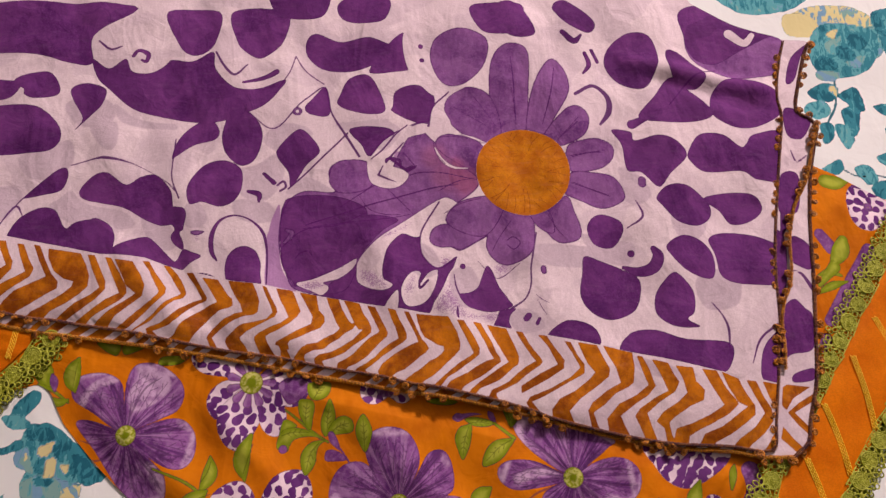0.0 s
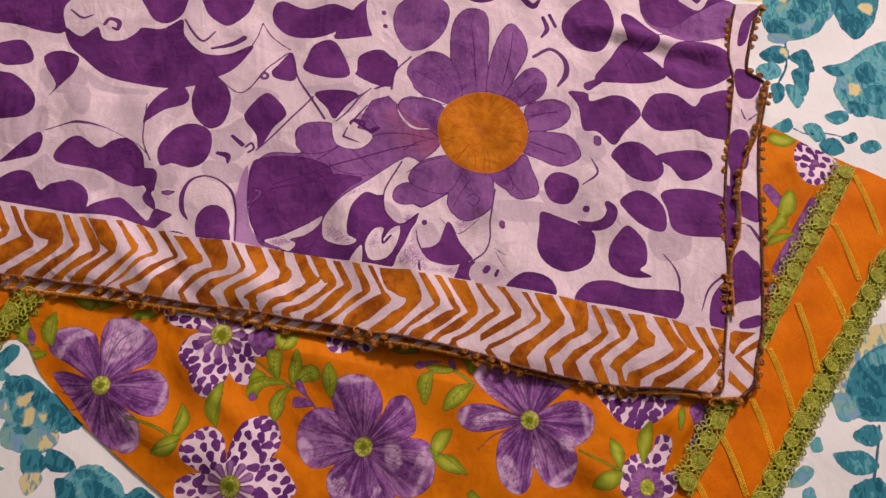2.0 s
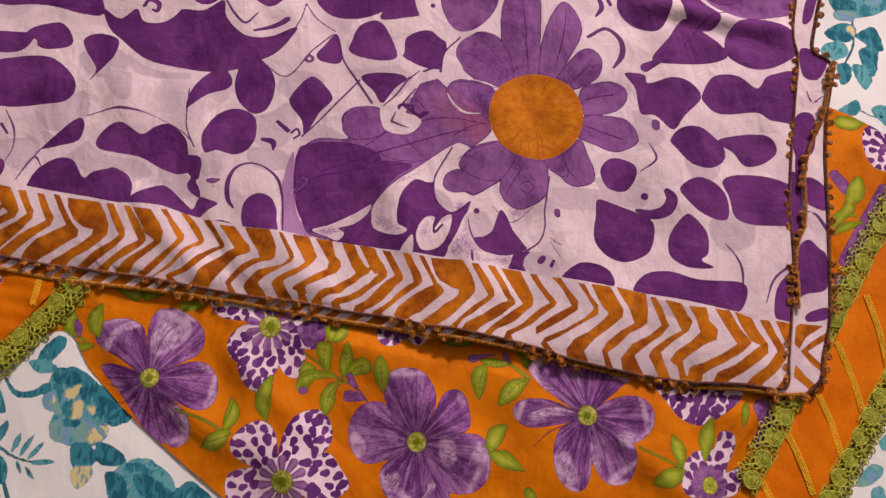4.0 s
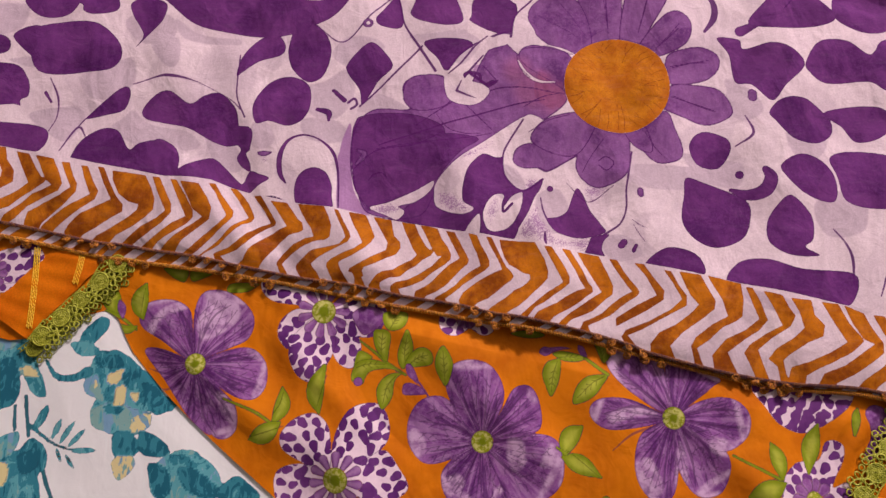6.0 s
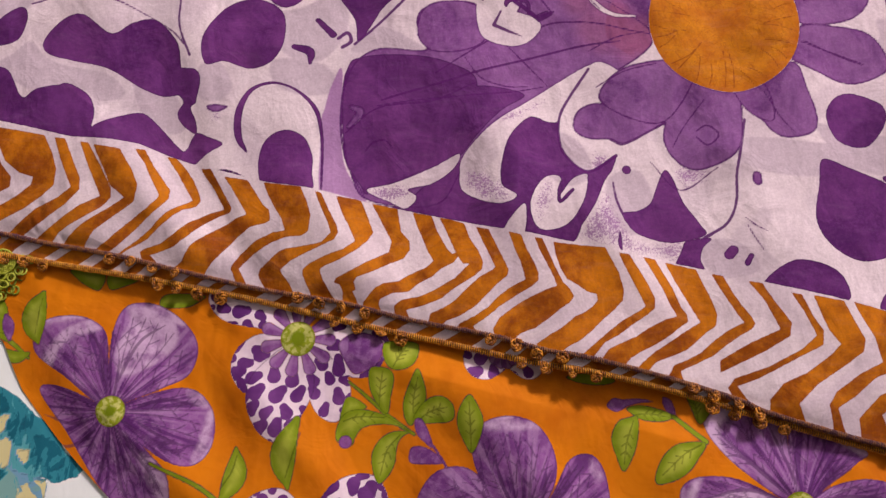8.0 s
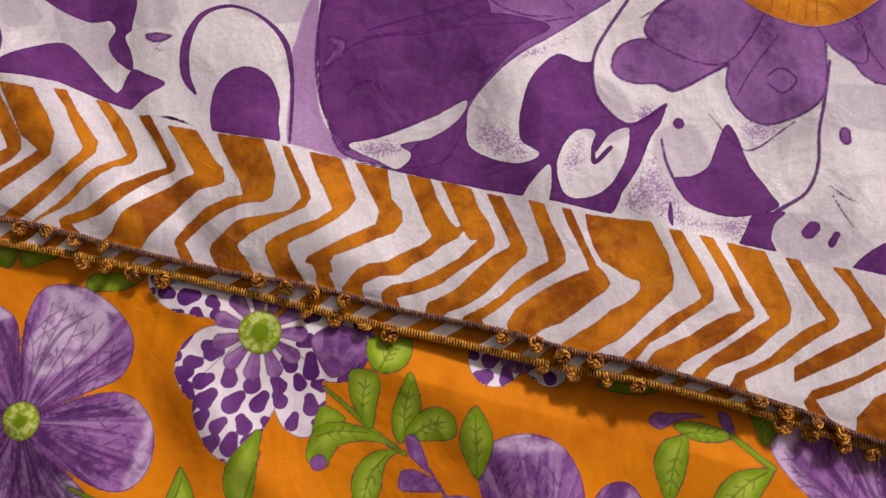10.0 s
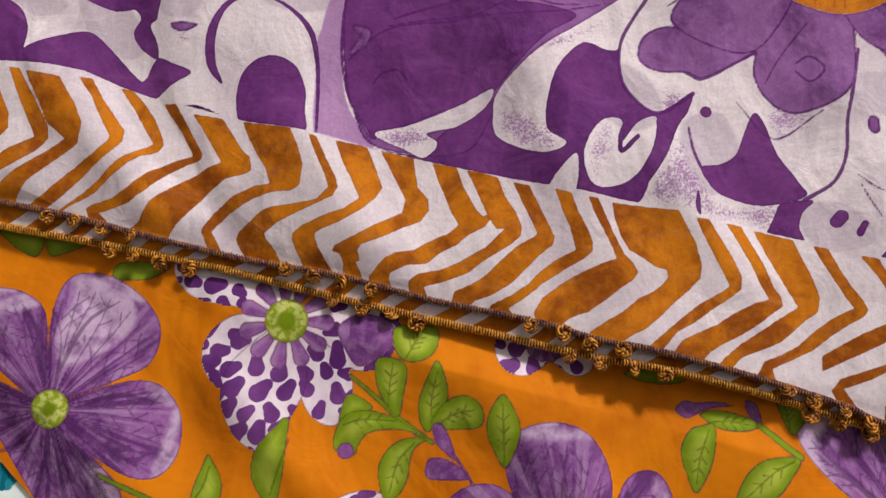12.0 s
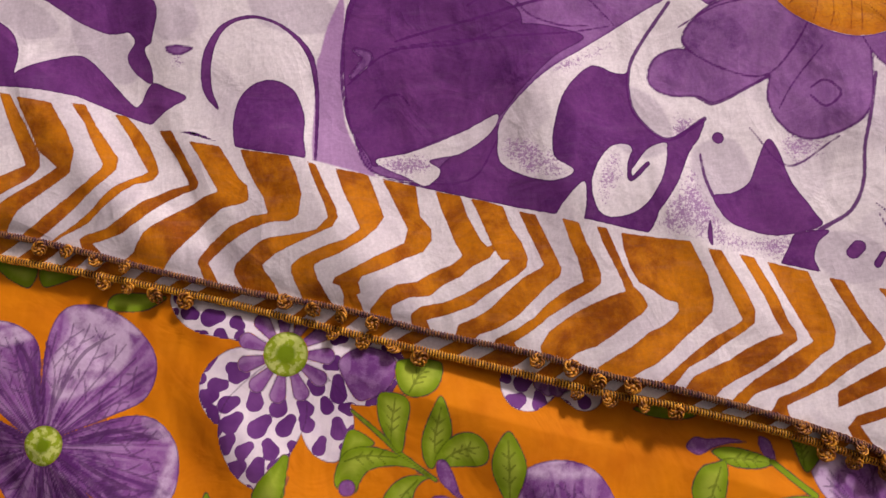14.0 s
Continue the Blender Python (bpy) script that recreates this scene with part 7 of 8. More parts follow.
    U.blob("chev", -105.3, 104.9, -102.1, 97.5, -98.5, 90.3, -96.6, 85.1, -100.7, 80.5, -109.0, 78.8, -117.4, 77.5, -121.5, 75.5, -125.6, 71.5, -129.8, 67.9, -130.9, 65.2, -129.4, 62.1, -127.0, 58.5, -124.0, 53.6, -111.7, 53.4, -115.4, 61.5, -118.8, 65.5, -119.8, 67.5, -114.9, 71.8, -108.8, 75.1, -100.6, 79.0, -94.7, 82.0, -93.1, 85.4, -94.0, 88.6, -98.0, 95.8, -102.2, 103.9, sharp=True)
    U.blob("chev", -95.6, 103.4, -91.9, 94.5, -88.3, 88.2, -85.1, 81.8, -90.3, 77.5, -96.2, 75.4, -102.2, 72.7, -106.3, 70.6, -109.2, 67.8, -109.0, 65.2, -108.0, 62.8, -105.6, 57.7, -103.6, 52.3, -91.7, 51.6, -96.1, 58.0, -99.6, 64.0, -100.9, 68.0, -98.8, 69.5, -91.8, 72.5, -84.3, 77.5, -79.7, 82.5, -77.4, 87.1, -80.6, 94.6, -84.3, 102.7, sharp=True)
    U.blob("chev", -79.6, 102.2, -75.4, 95.0, -71.9, 88.7, -68.8, 83.5, -69.8, 78.1, -74.1, 75.5, -81.8, 70.7, -87.5, 67.2, -93.3, 64.2, -94.1, 62.2, -91.2, 61.3, -90.0, 58.3, -90.3, 51.2, -81.4, 49.6, -83.8, 55.6, -85.4, 58.6, -83.8, 59.3, -84.8, 62.7, -83.4, 64.9, -75.7, 68.4, -69.8, 72.0, -62.7, 75.2, -59.8, 79.6, -60.4, 83.9, -64.4, 88.1, -65.6, 93.4, -66.8, 100.2, sharp=True)
    U.blob("chev", -59.6, 98.4, -57.2, 91.6, -53.6, 84.2, -51.3, 78.7, -48.4, 74.4, -51.9, 71.1, -59.1, 67.8, -64.1, 64.3, -71.2, 62.8, -75.1, 60.4, -77.9, 57.0, -80.3, 53.8, -80.3, 48.7, -71.1, 48.1, -72.9, 53.2, -72.7, 55.3, -66.8, 58.4, -59.6, 59.2, -54.7, 63.6, -48.6, 66.9, -44.7, 70.6, -39.0, 73.6, -37.1, 76.4, -37.8, 78.5, -39.8, 77.8, -42.0, 79.9, -47.1, 88.5, -50.4, 96.5, sharp=True)
    U.blob("chev", -46.8, 95.9, -43.4, 89.6, -38.4, 78.9, -37.1, 76.8, -36.2, 75.2, -34.5, 73.3, -31.8, 73.3, -38.3, 66.2, -47.3, 60.7, -54.4, 57.3, -62.5, 55.5, -66.0, 52.5, -65.1, 48.0, -57.8, 45.8, -60.2, 50.8, -52.1, 53.3, -44.1, 56.7, -39.1, 61.0, -34.2, 64.3, -29.1, 67.7, -25.7, 71.0, -25.2, 74.2, -27.4, 79.5, -31.8, 85.7, -34.8, 92.8, sharp=True)
    U.blob("chev", -29.3, 91.3, -25.5, 83.8, -22.2, 77.5, -19.6, 72.3, -21.0, 70.8, -26.1, 67.9, -32.0, 62.3, -37.9, 55.9, -42.9, 52.6, -48.9, 49.7, -50.4, 44.1, -45.1, 42.3, -41.6, 46.6, -35.6, 48.8, -28.7, 53.3, -23.7, 58.7, -17.7, 65.2, -13.8, 68.4, -13.5, 71.5, -16.1, 76.6, -19.4, 82.8, -23.1, 90.1, sharp=True)
    U.blob("chev", -14.0, 89.0, -11.3, 81.8, -8.0, 74.8, -5.6, 66.9, -12.5, 63.0, -17.5, 59.0, -22.5, 53.6, -28.5, 49.2, -35.5, 45.4, -36.9, 41.7, -26.2, 40.2, -29.0, 44.5, -23.4, 48.5, -17.3, 53.9, -9.3, 59.5, -2.5, 63.7, 0.3, 66.5, 0.3, 69.9, -1.9, 75.0, -5.3, 80.9, -8.2, 87.5, sharp=True)
    U.blob("chev", -2.1, 86.5, 0.9, 80.2, 4.2, 74.2, 7.2, 68.1, 8.6, 64.0, 4.4, 62.5, -1.4, 59.7, -7.2, 56.5, -13.1, 52.1, -17.1, 48.8, -20.1, 43.6, -18.5, 38.2, -12.8, 37.3, -6.9, 42.2, -1.0, 44.5, 4.7, 48.7, 9.5, 52.9, 14.4, 56.6, 16.4, 59.3, 14.7, 62.3, 11.2, 66.2, 8.2, 72.3, 5.1, 79.5, 1.7, 86.0, sharp=True)
    U.blob("chev", 7.0, 84.8, 8.2, 78.6, 10.3, 72.4, 13.2, 67.3, 18.3, 64.5, 22.6, 61.7, 26.8, 61.0, 27.3, 58.0, 24.9, 55.2, 20.8, 52.1, 16.7, 50.3, 10.7, 45.0, 4.9, 41.3, -0.5, 37.4, 0.1, 33.5, 8.9, 31.5, 12.8, 36.1, 18.7, 39.4, 23.9, 43.6, 29.0, 48.9, 35.0, 54.3, 38.6, 58.5, 39.0, 63.6, 37.0, 70.7, 33.7, 76.7, 30.4, 82.4, sharp=True)
    U.blob("chev", 36.3, 80.3, 40.1, 73.0, 44.1, 64.9, 48.6, 55.9, 43.9, 52.6, 37.8, 48.9, 31.8, 44.0, 25.7, 38.7, 18.5, 32.0, 23.3, 30.7, 29.7, 38.9, 35.7, 42.2, 42.8, 47.6, 49.0, 51.9, 52.7, 55.2, 52.9, 59.3, 50.4, 65.3, 46.4, 72.4, 41.7, 79.7, sharp=True)
    U.blob("chev", 48.3, 79.1, 51.6, 73.7, 56.6, 64.6, 59.7, 57.6, 63.0, 52.1, 57.6, 50.4, 50.1, 46.3, 43.8, 42.0, 36.6, 38.8, 31.5, 36.0, 27.2, 29.9, 37.4, 27.5, 41.6, 32.6, 46.8, 35.8, 53.2, 39.1, 59.7, 43.4, 64.9, 47.7, 68.2, 49.9, 67.7, 53.3, 65.4, 55.9, 61.7, 64.9, 57.7, 71.9, 54.3, 78.2, sharp=True)
    U.blob("chev", 58.7, 77.1, 62.7, 69.0, 66.6, 62.0, 70.5, 55.1, 73.9, 49.8, 70.7, 48.0, 65.9, 44.8, 59.6, 40.4, 53.1, 36.1, 46.8, 30.8, 42.6, 25.7, 47.7, 25.0, 53.0, 31.1, 60.4, 34.1, 66.7, 36.8, 71.8, 41.0, 76.5, 45.3, 81.0, 48.5, 81.6, 53.4, 79.5, 59.4, 76.0, 67.4, 73.0, 74.3, sharp=True)
    U.blob("chev", 79.6, 72.4, 82.5, 66.5, 86.1, 60.6, 90.1, 54.8, 93.8, 50.4, 90.4, 48.9, 85.0, 45.6, 79.6, 41.4, 73.8, 36.1, 67.5, 32.8, 61.2, 30.1, 57.7, 23.5, 66.6, 21.4, 64.1, 27.7, 71.6, 31.0, 79.7, 35.0, 85.3, 39.7, 91.6, 44.3, 97.1, 47.8, 98.5, 50.2, 97.0, 53.1, 92.1, 58.9, 88.2, 64.7, 84.7, 71.4, sharp=True)
    U.blob("chev", 95.7, 69.5, 102.7, 61.1, 109.3, 48.0, 95.6, 41.1, 82.7, 33.1, 82.5, 27.6, 101.7, 37.5, 113.5, 45.0, 114.2, 50.9, 107.0, 61.1, 102.2, 68.6, sharp=True)
    U.blob("chev", 114.5, 64.9, 119.6, 56.5, 125.7, 45.9, 119.0, 39.5, 103.6, 31.1, 88.7, 25.3, 85.7, 21.2, 91.2, 11.9, 98.6, 9.2, 94.7, 15.9, 89.9, 21.9, 99.2, 25.8, 116.6, 35.3, 128.6, 41.6, 128.8, 48.0, 123.9, 54.3, 119.2, 63.9, sharp=True)
    U.blob("chev", 124.3, 63.8, 128.2, 54.3, 131.4, 48.0, 136.3, 42.4, 131.8, 37.3, 120.6, 29.0, 109.6, 23.9, 103.9, 16.5, 104.7, 7.4, 122.1, 2.8, 118.4, 9.9, 116.3, 15.4, 124.5, 23.8, 137.9, 33.0, 146.0, 39.2, 147.2, 44.8, 143.3, 52.1, 138.7, 61.8, sharp=True)
    U.blob("chev", 143.2, 61.8, 146.6, 54.4, 151.7, 45.7, 154.5, 35.0, 144.1, 29.5, 132.9, 21.1, 129.4, 15.3, 132.5, 1.6, 139.0, -0.4, 136.3, 5.8, 133.3, 14.0, 141.4, 19.4, 150.5, 27.7, 159.5, 31.6, 164.2, 35.0, 165.8, 45.7, 165.0, 56.7, sharp=True)
    U.blob("chev", 167.8, 54.4, 171.2, 43.4, 174.8, 33.5, 165.7, 26.4, 152.2, 20.2, 143.1, 9.9, 144.6, -1.2, 160.0, -4.0, 155.6, 5.6, 153.0, 11.8, 162.9, 19.2, 174.3, 26.3, 179.7, 32.5, 176.6, 43.2, 172.0, 53.8, sharp=True)
    U.blob("chev", 178.0, 51.7, 183.4, 40.8, 188.0, 29.2, 178.3, 24.1, 167.0, 16.7, 163.2, 11.7, 166.1, 5.4, 170.4, -5.0, 178.9, -5.9, 174.7, 5.3, 172.4, 13.7, 182.2, 21.8, 192.8, 28.6, 196.3, 35.3, 192.9, 40.4, 189.3, 48.7, sharp=True)
    U.blob("chev", 194.3, 46.9, 198.7, 38.2, 201.2, 27.6, 194.3, 21.4, 183.7, 14.6, 178.3, 8.1, 183.8, 3.1, 185.6, -7.2, 192.3, -8.6, 189.0, -1.1, 187.3, 7.1, 191.6, 11.1, 202.6, 18.3, 213.2, 22.5, 214.9, 29.7, 208.7, 36.1, 207.5, 45.5, sharp=True)
    U.blob("chev", 214.1, 44.7, 219.8, 34.0, 228.1, 19.0, 217.5, 12.8, 203.9, 6.7, 192.1, 2.9, 188.8, -10.2, 199.8, -11.6, 201.4, -2.2, 207.9, 1.7, 216.8, 5.7, 230.1, 12.6, 238.4, 19.7, 236.9, 23.1, 230.8, 31.9, 225.4, 43.5, sharp=True)
    U.blob("chev", 229.0, 43.1, 233.0, 31.8, 236.4, 25.3, 238.6, 20.9, 244.3, 17.8, 236.3, 12.4, 225.0, 4.3, 212.0, -0.8, 205.8, -13.0, 215.7, -14.0, 219.8, -6.7, 230.5, -1.2, 241.7, 6.8, 248.8, 12.1, 249.9, 18.5, 245.2, 27.3, 241.2, 37.8, sharp=True)
    U.blob("chev", 246.5, 36.8, 251.0, 24.9, 256.3, 13.3, 247.7, 3.8, 236.3, -4.2, 227.2, -15.0, 239.1, -16.5, 244.2, -8.5, 254.7, -0.4, 262.7, 7.8, 262.4, 16.2, 257.1, 24.8, 253.4, 35.7, sharp=True)
    U.blob("chev", 257.9, 35.5, 261.4, 24.7, 266.7, 14.1, 272.5, 20.5, 272.1, 33.4, sharp=True)
    U.blob("chev", 267.5, 3.6, 260.1, -3.3, 252.0, -14.7, 260.3, -16.9, 263.5, -10.8, 271.3, -0.6, sharp=True)


def draw_scarf_below(U):
    """What shows of the print on the layer underneath."""
    U.blob("dark", 278.8, 76.1, 285.4, 92.0, 294.1, 97.6, 300.9, 90.7, 305.8, 84.1, 302.1, 60.1, 285.9, 55.8, 275.5, 51.5)
    U.blob("dark", 299.7, 147.6, 312.9, 139.5, 311.5, 121.6, 301.2, 123.6, 294.3, 131.2)
    U.blob("dark", 299.3, 196.5, 310.1, 194.1, 302.7, 168.8, 296.3, 153.9, 290.4, 149.0)
    U.blob("dark", 284.8, 41.3, 299.8, 45.4, 298.7, 37.1, 284.0, 35.2)
    U.blob("dark", 284.8, 149.0, 292.9, 146.6, 292.8, 127.4, 286.7, 101.3, 277.9, 98.9)
    U.blob("dark", 309.5, 257.3, 320.6, 257.8, 330.7, 248.7, 328.2, 239.7, 319.9, 230.8, 309.0, 234.5)
    U.blob("dark", 322.9, 306.2, 342.2, 321.8, 331.6, 306.6, 322.6, 284.8, 314.9, 282.5)
    U.blob("dark", 297.9, 198.4, 312.5, 198.9, 307.6, 168.4, 292.1, 167.8)
    U.brush("line", 296.0, 120.3, 0.6, 303.0, 116.9, 1.2, 309.1, 106.0, 1.6)
    U.brush("line", 309.5, 221.1, 0.6, 313.1, 210.8, 0.9, 322.9, 216.5, 0.6)


def corner_chevrons(U):
    """The stripes of the border on the layer underneath, where its corner shows."""
    U.blob("chev", 297.3, 27.2, 285.4, 20.9, 275.4, 13.7, 280.9, 6.0, 288.6, -1.7, 291.4, 2.5, 285.6, 8.1, 280.7, 13.6, 296.5, 22.0, sharp=True)
    U.blob("chev", 270.4, 4.0, 277.1, -4.9, 284.1, -11.6, 278.0, -14.0, 267.6, -4.3, sharp=True)
    U.blob("chev", 274.5, 31.8, 278.4, 33.9, 298.7, 37.1, 298.2, 33.6, 281.5, 23.9, 274.8, 15.4, 271.7, 18.8, sharp=True)


upper_edge = upper_line[(upper_line[:, 1] < 108) & (upper_line[:, 0] < 266)]
upper_edge = upper_edge[upper_edge[:, 0].argsort()]
lower_edge = lower_line[(lower_line[:, 1] < 98) & (lower_line[:, 0] < 284)]
lower_edge = lower_edge[lower_edge[:, 0].argsort()]
scarf = group_of("folded_scarf", "sheer purple and white floral scarf, folded, with chevron border", "scarf")
for name, cloth, edge, top_layer in (("under_fold", lower, lower_edge, False), ("top_fold", upper, upper_edge, True)):
    U = scarf_print(cloth, edge, top_layer)
    fields = {"ink_a": [U.ink[k] for k in INKS[:4]], "ink_b": [U.ink[k] for k in INKS[4:8]], "ink_c": [U.ink["ghost"]] * 4}
    cloth.build(fields, PURPLE, (name, "", scarf), U.owner, U.shapes)


# ================================================================ crochet edging of the scarf
def along(points, step):
    """Places every step millimetres along a line, with the way it runs there."""
    a = np.array(points, float)
    seg = np.hypot(*np.diff(a[:, :2], axis=0).T)
    s = np.concatenate([[0], np.cumsum(seg)])
    t = np.arange(0, s[-1], step)
    p = np.stack([np.interp(t, s, a[:, k]) for k in range(a.shape[1])], -1)
    w = np.gradient(p, axis=0)
    return p, w / (np.linalg.norm(w[:, :2], axis=1)[:, None] + 1e-9)


def edge_path(points, height, lift):
    p, w = along(smooth_line(points, 6), 1.2)
    z = height(p[:, 0], p[:, 1], np.zeros(len(p))) * 1000 + lift
    return np.column_stack([p, z])


def overlock(name, path, mat, core_mat, parent, label, radius=1.2, pitch=1.05):
    """An overlocked edge: a core cord wrapped in close thread loops."""
    core = bmesh.new()
    p, w = along(path, 2.0)
    tube(core, [(x * 0.001, y * 0.001, z * 0.001) for x, y, z in p], 0.00082 * radius, 6)
    cord = part(name, core, core_mat, parent, label)
    loops = bmesh.new()
    p, w = along(path, pitch)
    rng = np.random.default_rng(len(p))
    for i, ((x, y, z), (wx, wy, wz)) in enumerate(zip(p, w)):
        h = 0.00112 * radius * (1 + 0.08 * rng.normal())
        a = Vector((-wy, wx, 0)) * h
        lean = Vector((wx, wy, 0)) * (0.0003 + 0.00008 * rng.normal())
        c = Vector((x, y, z)) * 0.001
        up = Vector((0, 0, 0.00098 * radius))
        tube(loops, [c + a - lean - up * 0.5, c + a * 0.80 + up * 0.65 - lean * 0.4, c + up, c - a * 0.80 + up * 0.65 + lean * 0.4, c - a - up * 0.5 + lean], 0.00033, 4, False)
    part("thread_wrap", loops, mat, cord, "")
    return cord


def knot_mesh(seed):
    """A small crochet knot: a curl of short loops."""
    rng = np.random.default_rng(seed)
    bm = bmesh.new()
    for k in range(7):
        a = k / 7 * 6.28
        r = 0.0010 + 0.0004 * rng.random()
        cx, cy = math.cos(a) * 0.0011, math.sin(a) * 0.0010
        pts = [(cx + r * math.cos(a + b) * 0.8, cy + r * math.sin(a + b) * 0.8, 0.0007 + 0.0009 * math.sin(b * 0.5 + 0.3)) for b in np.linspace(-2.2, 2.2, 7)]
        tube(bm, pts, 0.00036, 4)
    tube(bm, [(0, 0, -0.0004), (0.0003, 0.0002, 0.0012), (0, 0.0004, 0.0018)], [0.0009, 0.0010, 0.0003], 6)
    me = bpy.data.meshes.new("knot")
    bm.to_mesh(me)
    bm.free()
    me.materials.append(KNOT)
    for poly in me.polygons:
        poly.use_smooth = True
    return me


KNOTS = [knot_mesh(k) for k in range(4)]


def knots(path, parent, out, groups, seed):
    """Knots hang in small groups along an edge; out: how far they lie outside it, millimetres."""
    rng = np.random.default_rng(seed)
    p, w = along(path, 1.0)
    for start, count, gap in groups:
        for k in range(count):
            i = int(min(len(p) - 1, start + k * gap + rng.normal() * 0.5))
            x, y, z = p[i]
            wx, wy, _ = w[i]
            o = out + rng.normal() * 0.4
            ob = new("knot", KNOTS[int(rng.integers(4))])
            ob.parent = parent
            ob.matrix_basis = pose((x + wy * o) * 0.001, (y - wx * o) * 0.001, z * 0.001 - 0.0006, rng.normal() * 20, rng.normal() * 20, rng.random() * 360) @ Matrix.Scale(1.15 + 0.35 * rng.random(), 4)


under_bottom = edge_path([(-420, 97), (-343, 87.5), (-276, 74), (-251, 70.6), (-222, 66.6), (-178, 60.9), (-139, 54.9), (-108.5, 48.9), (-66, 40.9), (-37, 35.8), (0, 29), (24.6, 26), (44.8, 22.2), (72.7, 16.2), (104, 8), (145, -2), (186, -10), (230, -13), (254, -17), (275, -17)], lower_height, 0.5)
under_side = edge_path([(276, -16.5), (287.5, -6.7), (292, 10), (300.4, 35.7), (305.7, 71), (311.8, 117.5), (316.8, 166), (323.5, 203), (334.5, 238), (331, 249), (320.5, 257), (324.5, 278), (333.4, 306), (341, 322)], lower_height, 0.6)
top_bottom = edge_path([(-420, 107), (-343, 96.5), (-276, 83), (-255, 80.8), (-234, 77), (-199, 72), (-168.6, 65.9), (-127.6, 58.2), (-91.6, 53.6), (-58, 46.5), (-20.8, 40.6), (3.7, 34.7), (21.8, 32.2), (61.7, 23.6), (92, 15.5), (103, 11), (145, 0.4), (186, -7.0), (229, -9.5), (252, -13.5)], upper_height, 0.5)
top_side = edge_path([(253, -13), (262, -10), (265.5, 10), (272.8, 44.4), (279, 80), (281, 117), (288.4, 165.4), (299, 216), (306, 250), (304.5, 270), (311, 301), (317.6, 321.7)], upper_height, 0.6)
middle_side = edge_path([(277.5, 44.4), (279.5, 62), (280, 80), (284.5, 96), (290.5, 107.6), (294, 121.7), (295, 136), (297, 150.6), (304.5, 172.8), (317.4, 195), (328.9, 228.4), (335.5, 242)], lower_height, 3.2)
c1 = overlock("edging_cord", under_bottom, CORD_GOLD, CORE, scarf, "copper brown overlocked cord")
c2 = overlock("edging_cord", under_side, CORD_DARK, CORE, scarf, "aubergine overlocked cord")
c3 = overlock("edging_cord", top_bottom, CORD_DARK, CORE, scarf, "aubergine overlocked cord", 1.0)
c4 = overlock("edging_cord", top_side, CORD_DARK, CORE, scarf, "aubergine overlocked cord", 1.0)
c5 = overlock("edging_cord", middle_side, CORD_GOLD, CORE, scarf, "copper brown overlocked cord", 1.0)


def fours(start, period, length, count=4, gap=10.6):
    """Four knots in a row, then a bare stretch, again and again."""
    return [(at, count, gap) for at in np.arange(start, length, period)]


knots(under_bottom, c1, 2.2, fours(68, 88, 700), 1)
knots(under_side, c2, 2.4, fours(6, 62, 390, 5, 9.0), 2)
knots(top_bottom, c3, 2.0, fours(38, 92, 700), 3)
knots(top_side, c4, -2.6, fours(14, 58, 340, 4, 8.5), 4)
knots(middle_side, c5, -1.8, fours(6, 46, 200, 4, 7.5), 5)


# ================================================================ orange bands with yellow stitching and green lace
def band(corners, lift, label):
    """A flat strip of plain cloth between two long edges (millimetres: a to b, and c to d beside it)."""
    (ax, ay), (bx, by), (cx, cy), (dx, dy) = corners
    bm = bmesh.new()
    rows = []
    n, m = 90, 12
    for i in range(n + 1):
        t = i / n
        row = []
        for j in range(m + 1):
            s = j / m
            x = (ax + (bx - ax) * t) * (1 - s) + (cx + (dx - cx) * t) * s
            y = (ay + (by - ay) * t) * (1 - s) + (cy + (dy - cy) * t) * s
            edge = min(s, 1 - s)
            z = lift + 0.0004 * math.sin(t * 19 + s * 4) + 0.0003 * math.sin(t * 43 - s * 3) - 0.0009 * math.exp(-edge * 30)
            row.append(bm.verts.new((x * 0.001, y * 0.001, z)))
        rows.append(row)
    for r0, r1 in zip(rows, rows[1:]):
        for j in range(m):
            bm.faces.new((r0[j], r1[j], r1[j + 1], r0[j + 1]))
    bmesh.ops.recalc_face_normals(bm, faces=bm.faces)
    if sum(f.normal.z for f in bm.faces) < 0:
        bmesh.ops.reverse_faces(bm, faces=bm.faces)
    ob = part("orange_band", bm, BAND, kurta, label)
    return ob


def stitch_line(parent, ax, ay, bx, by, lift, rows=4, bow=1.5):
    """Four close rows of yellow stitches across the band, slightly bowed, joined as one seam."""
    bm = bmesh.new()
    length = math.hypot(bx - ax, by - ay)
    ux, uy = (bx - ax) / length, (by - ay) / length
    for r in range(rows):
        side = (r - (rows - 1) / 2) * 1.2
        at = 0.4 + 0.9 * (r % 2)
        while at + 2.2 < length:
            t = at / length
            o = side + bow * math.sin(t * math.pi)
            pts = []
            for k, h in ((0.0, -0.0003), (0.5, 0.00005), (1.9, 0.00005), (2.4, -0.0003)):
                pts.append(((ax + ux * (at + k) - uy * o) * 0.001, (ay + uy * (at + k) + ux * o) * 0.001, lift + h))
            tube(bm, pts, [0.0002, 0.00042, 0.00042, 0.0002], 5, False)
            at += 2.45
    return part("stitching", bm, STITCH, parent, "rows of yellow stitches")


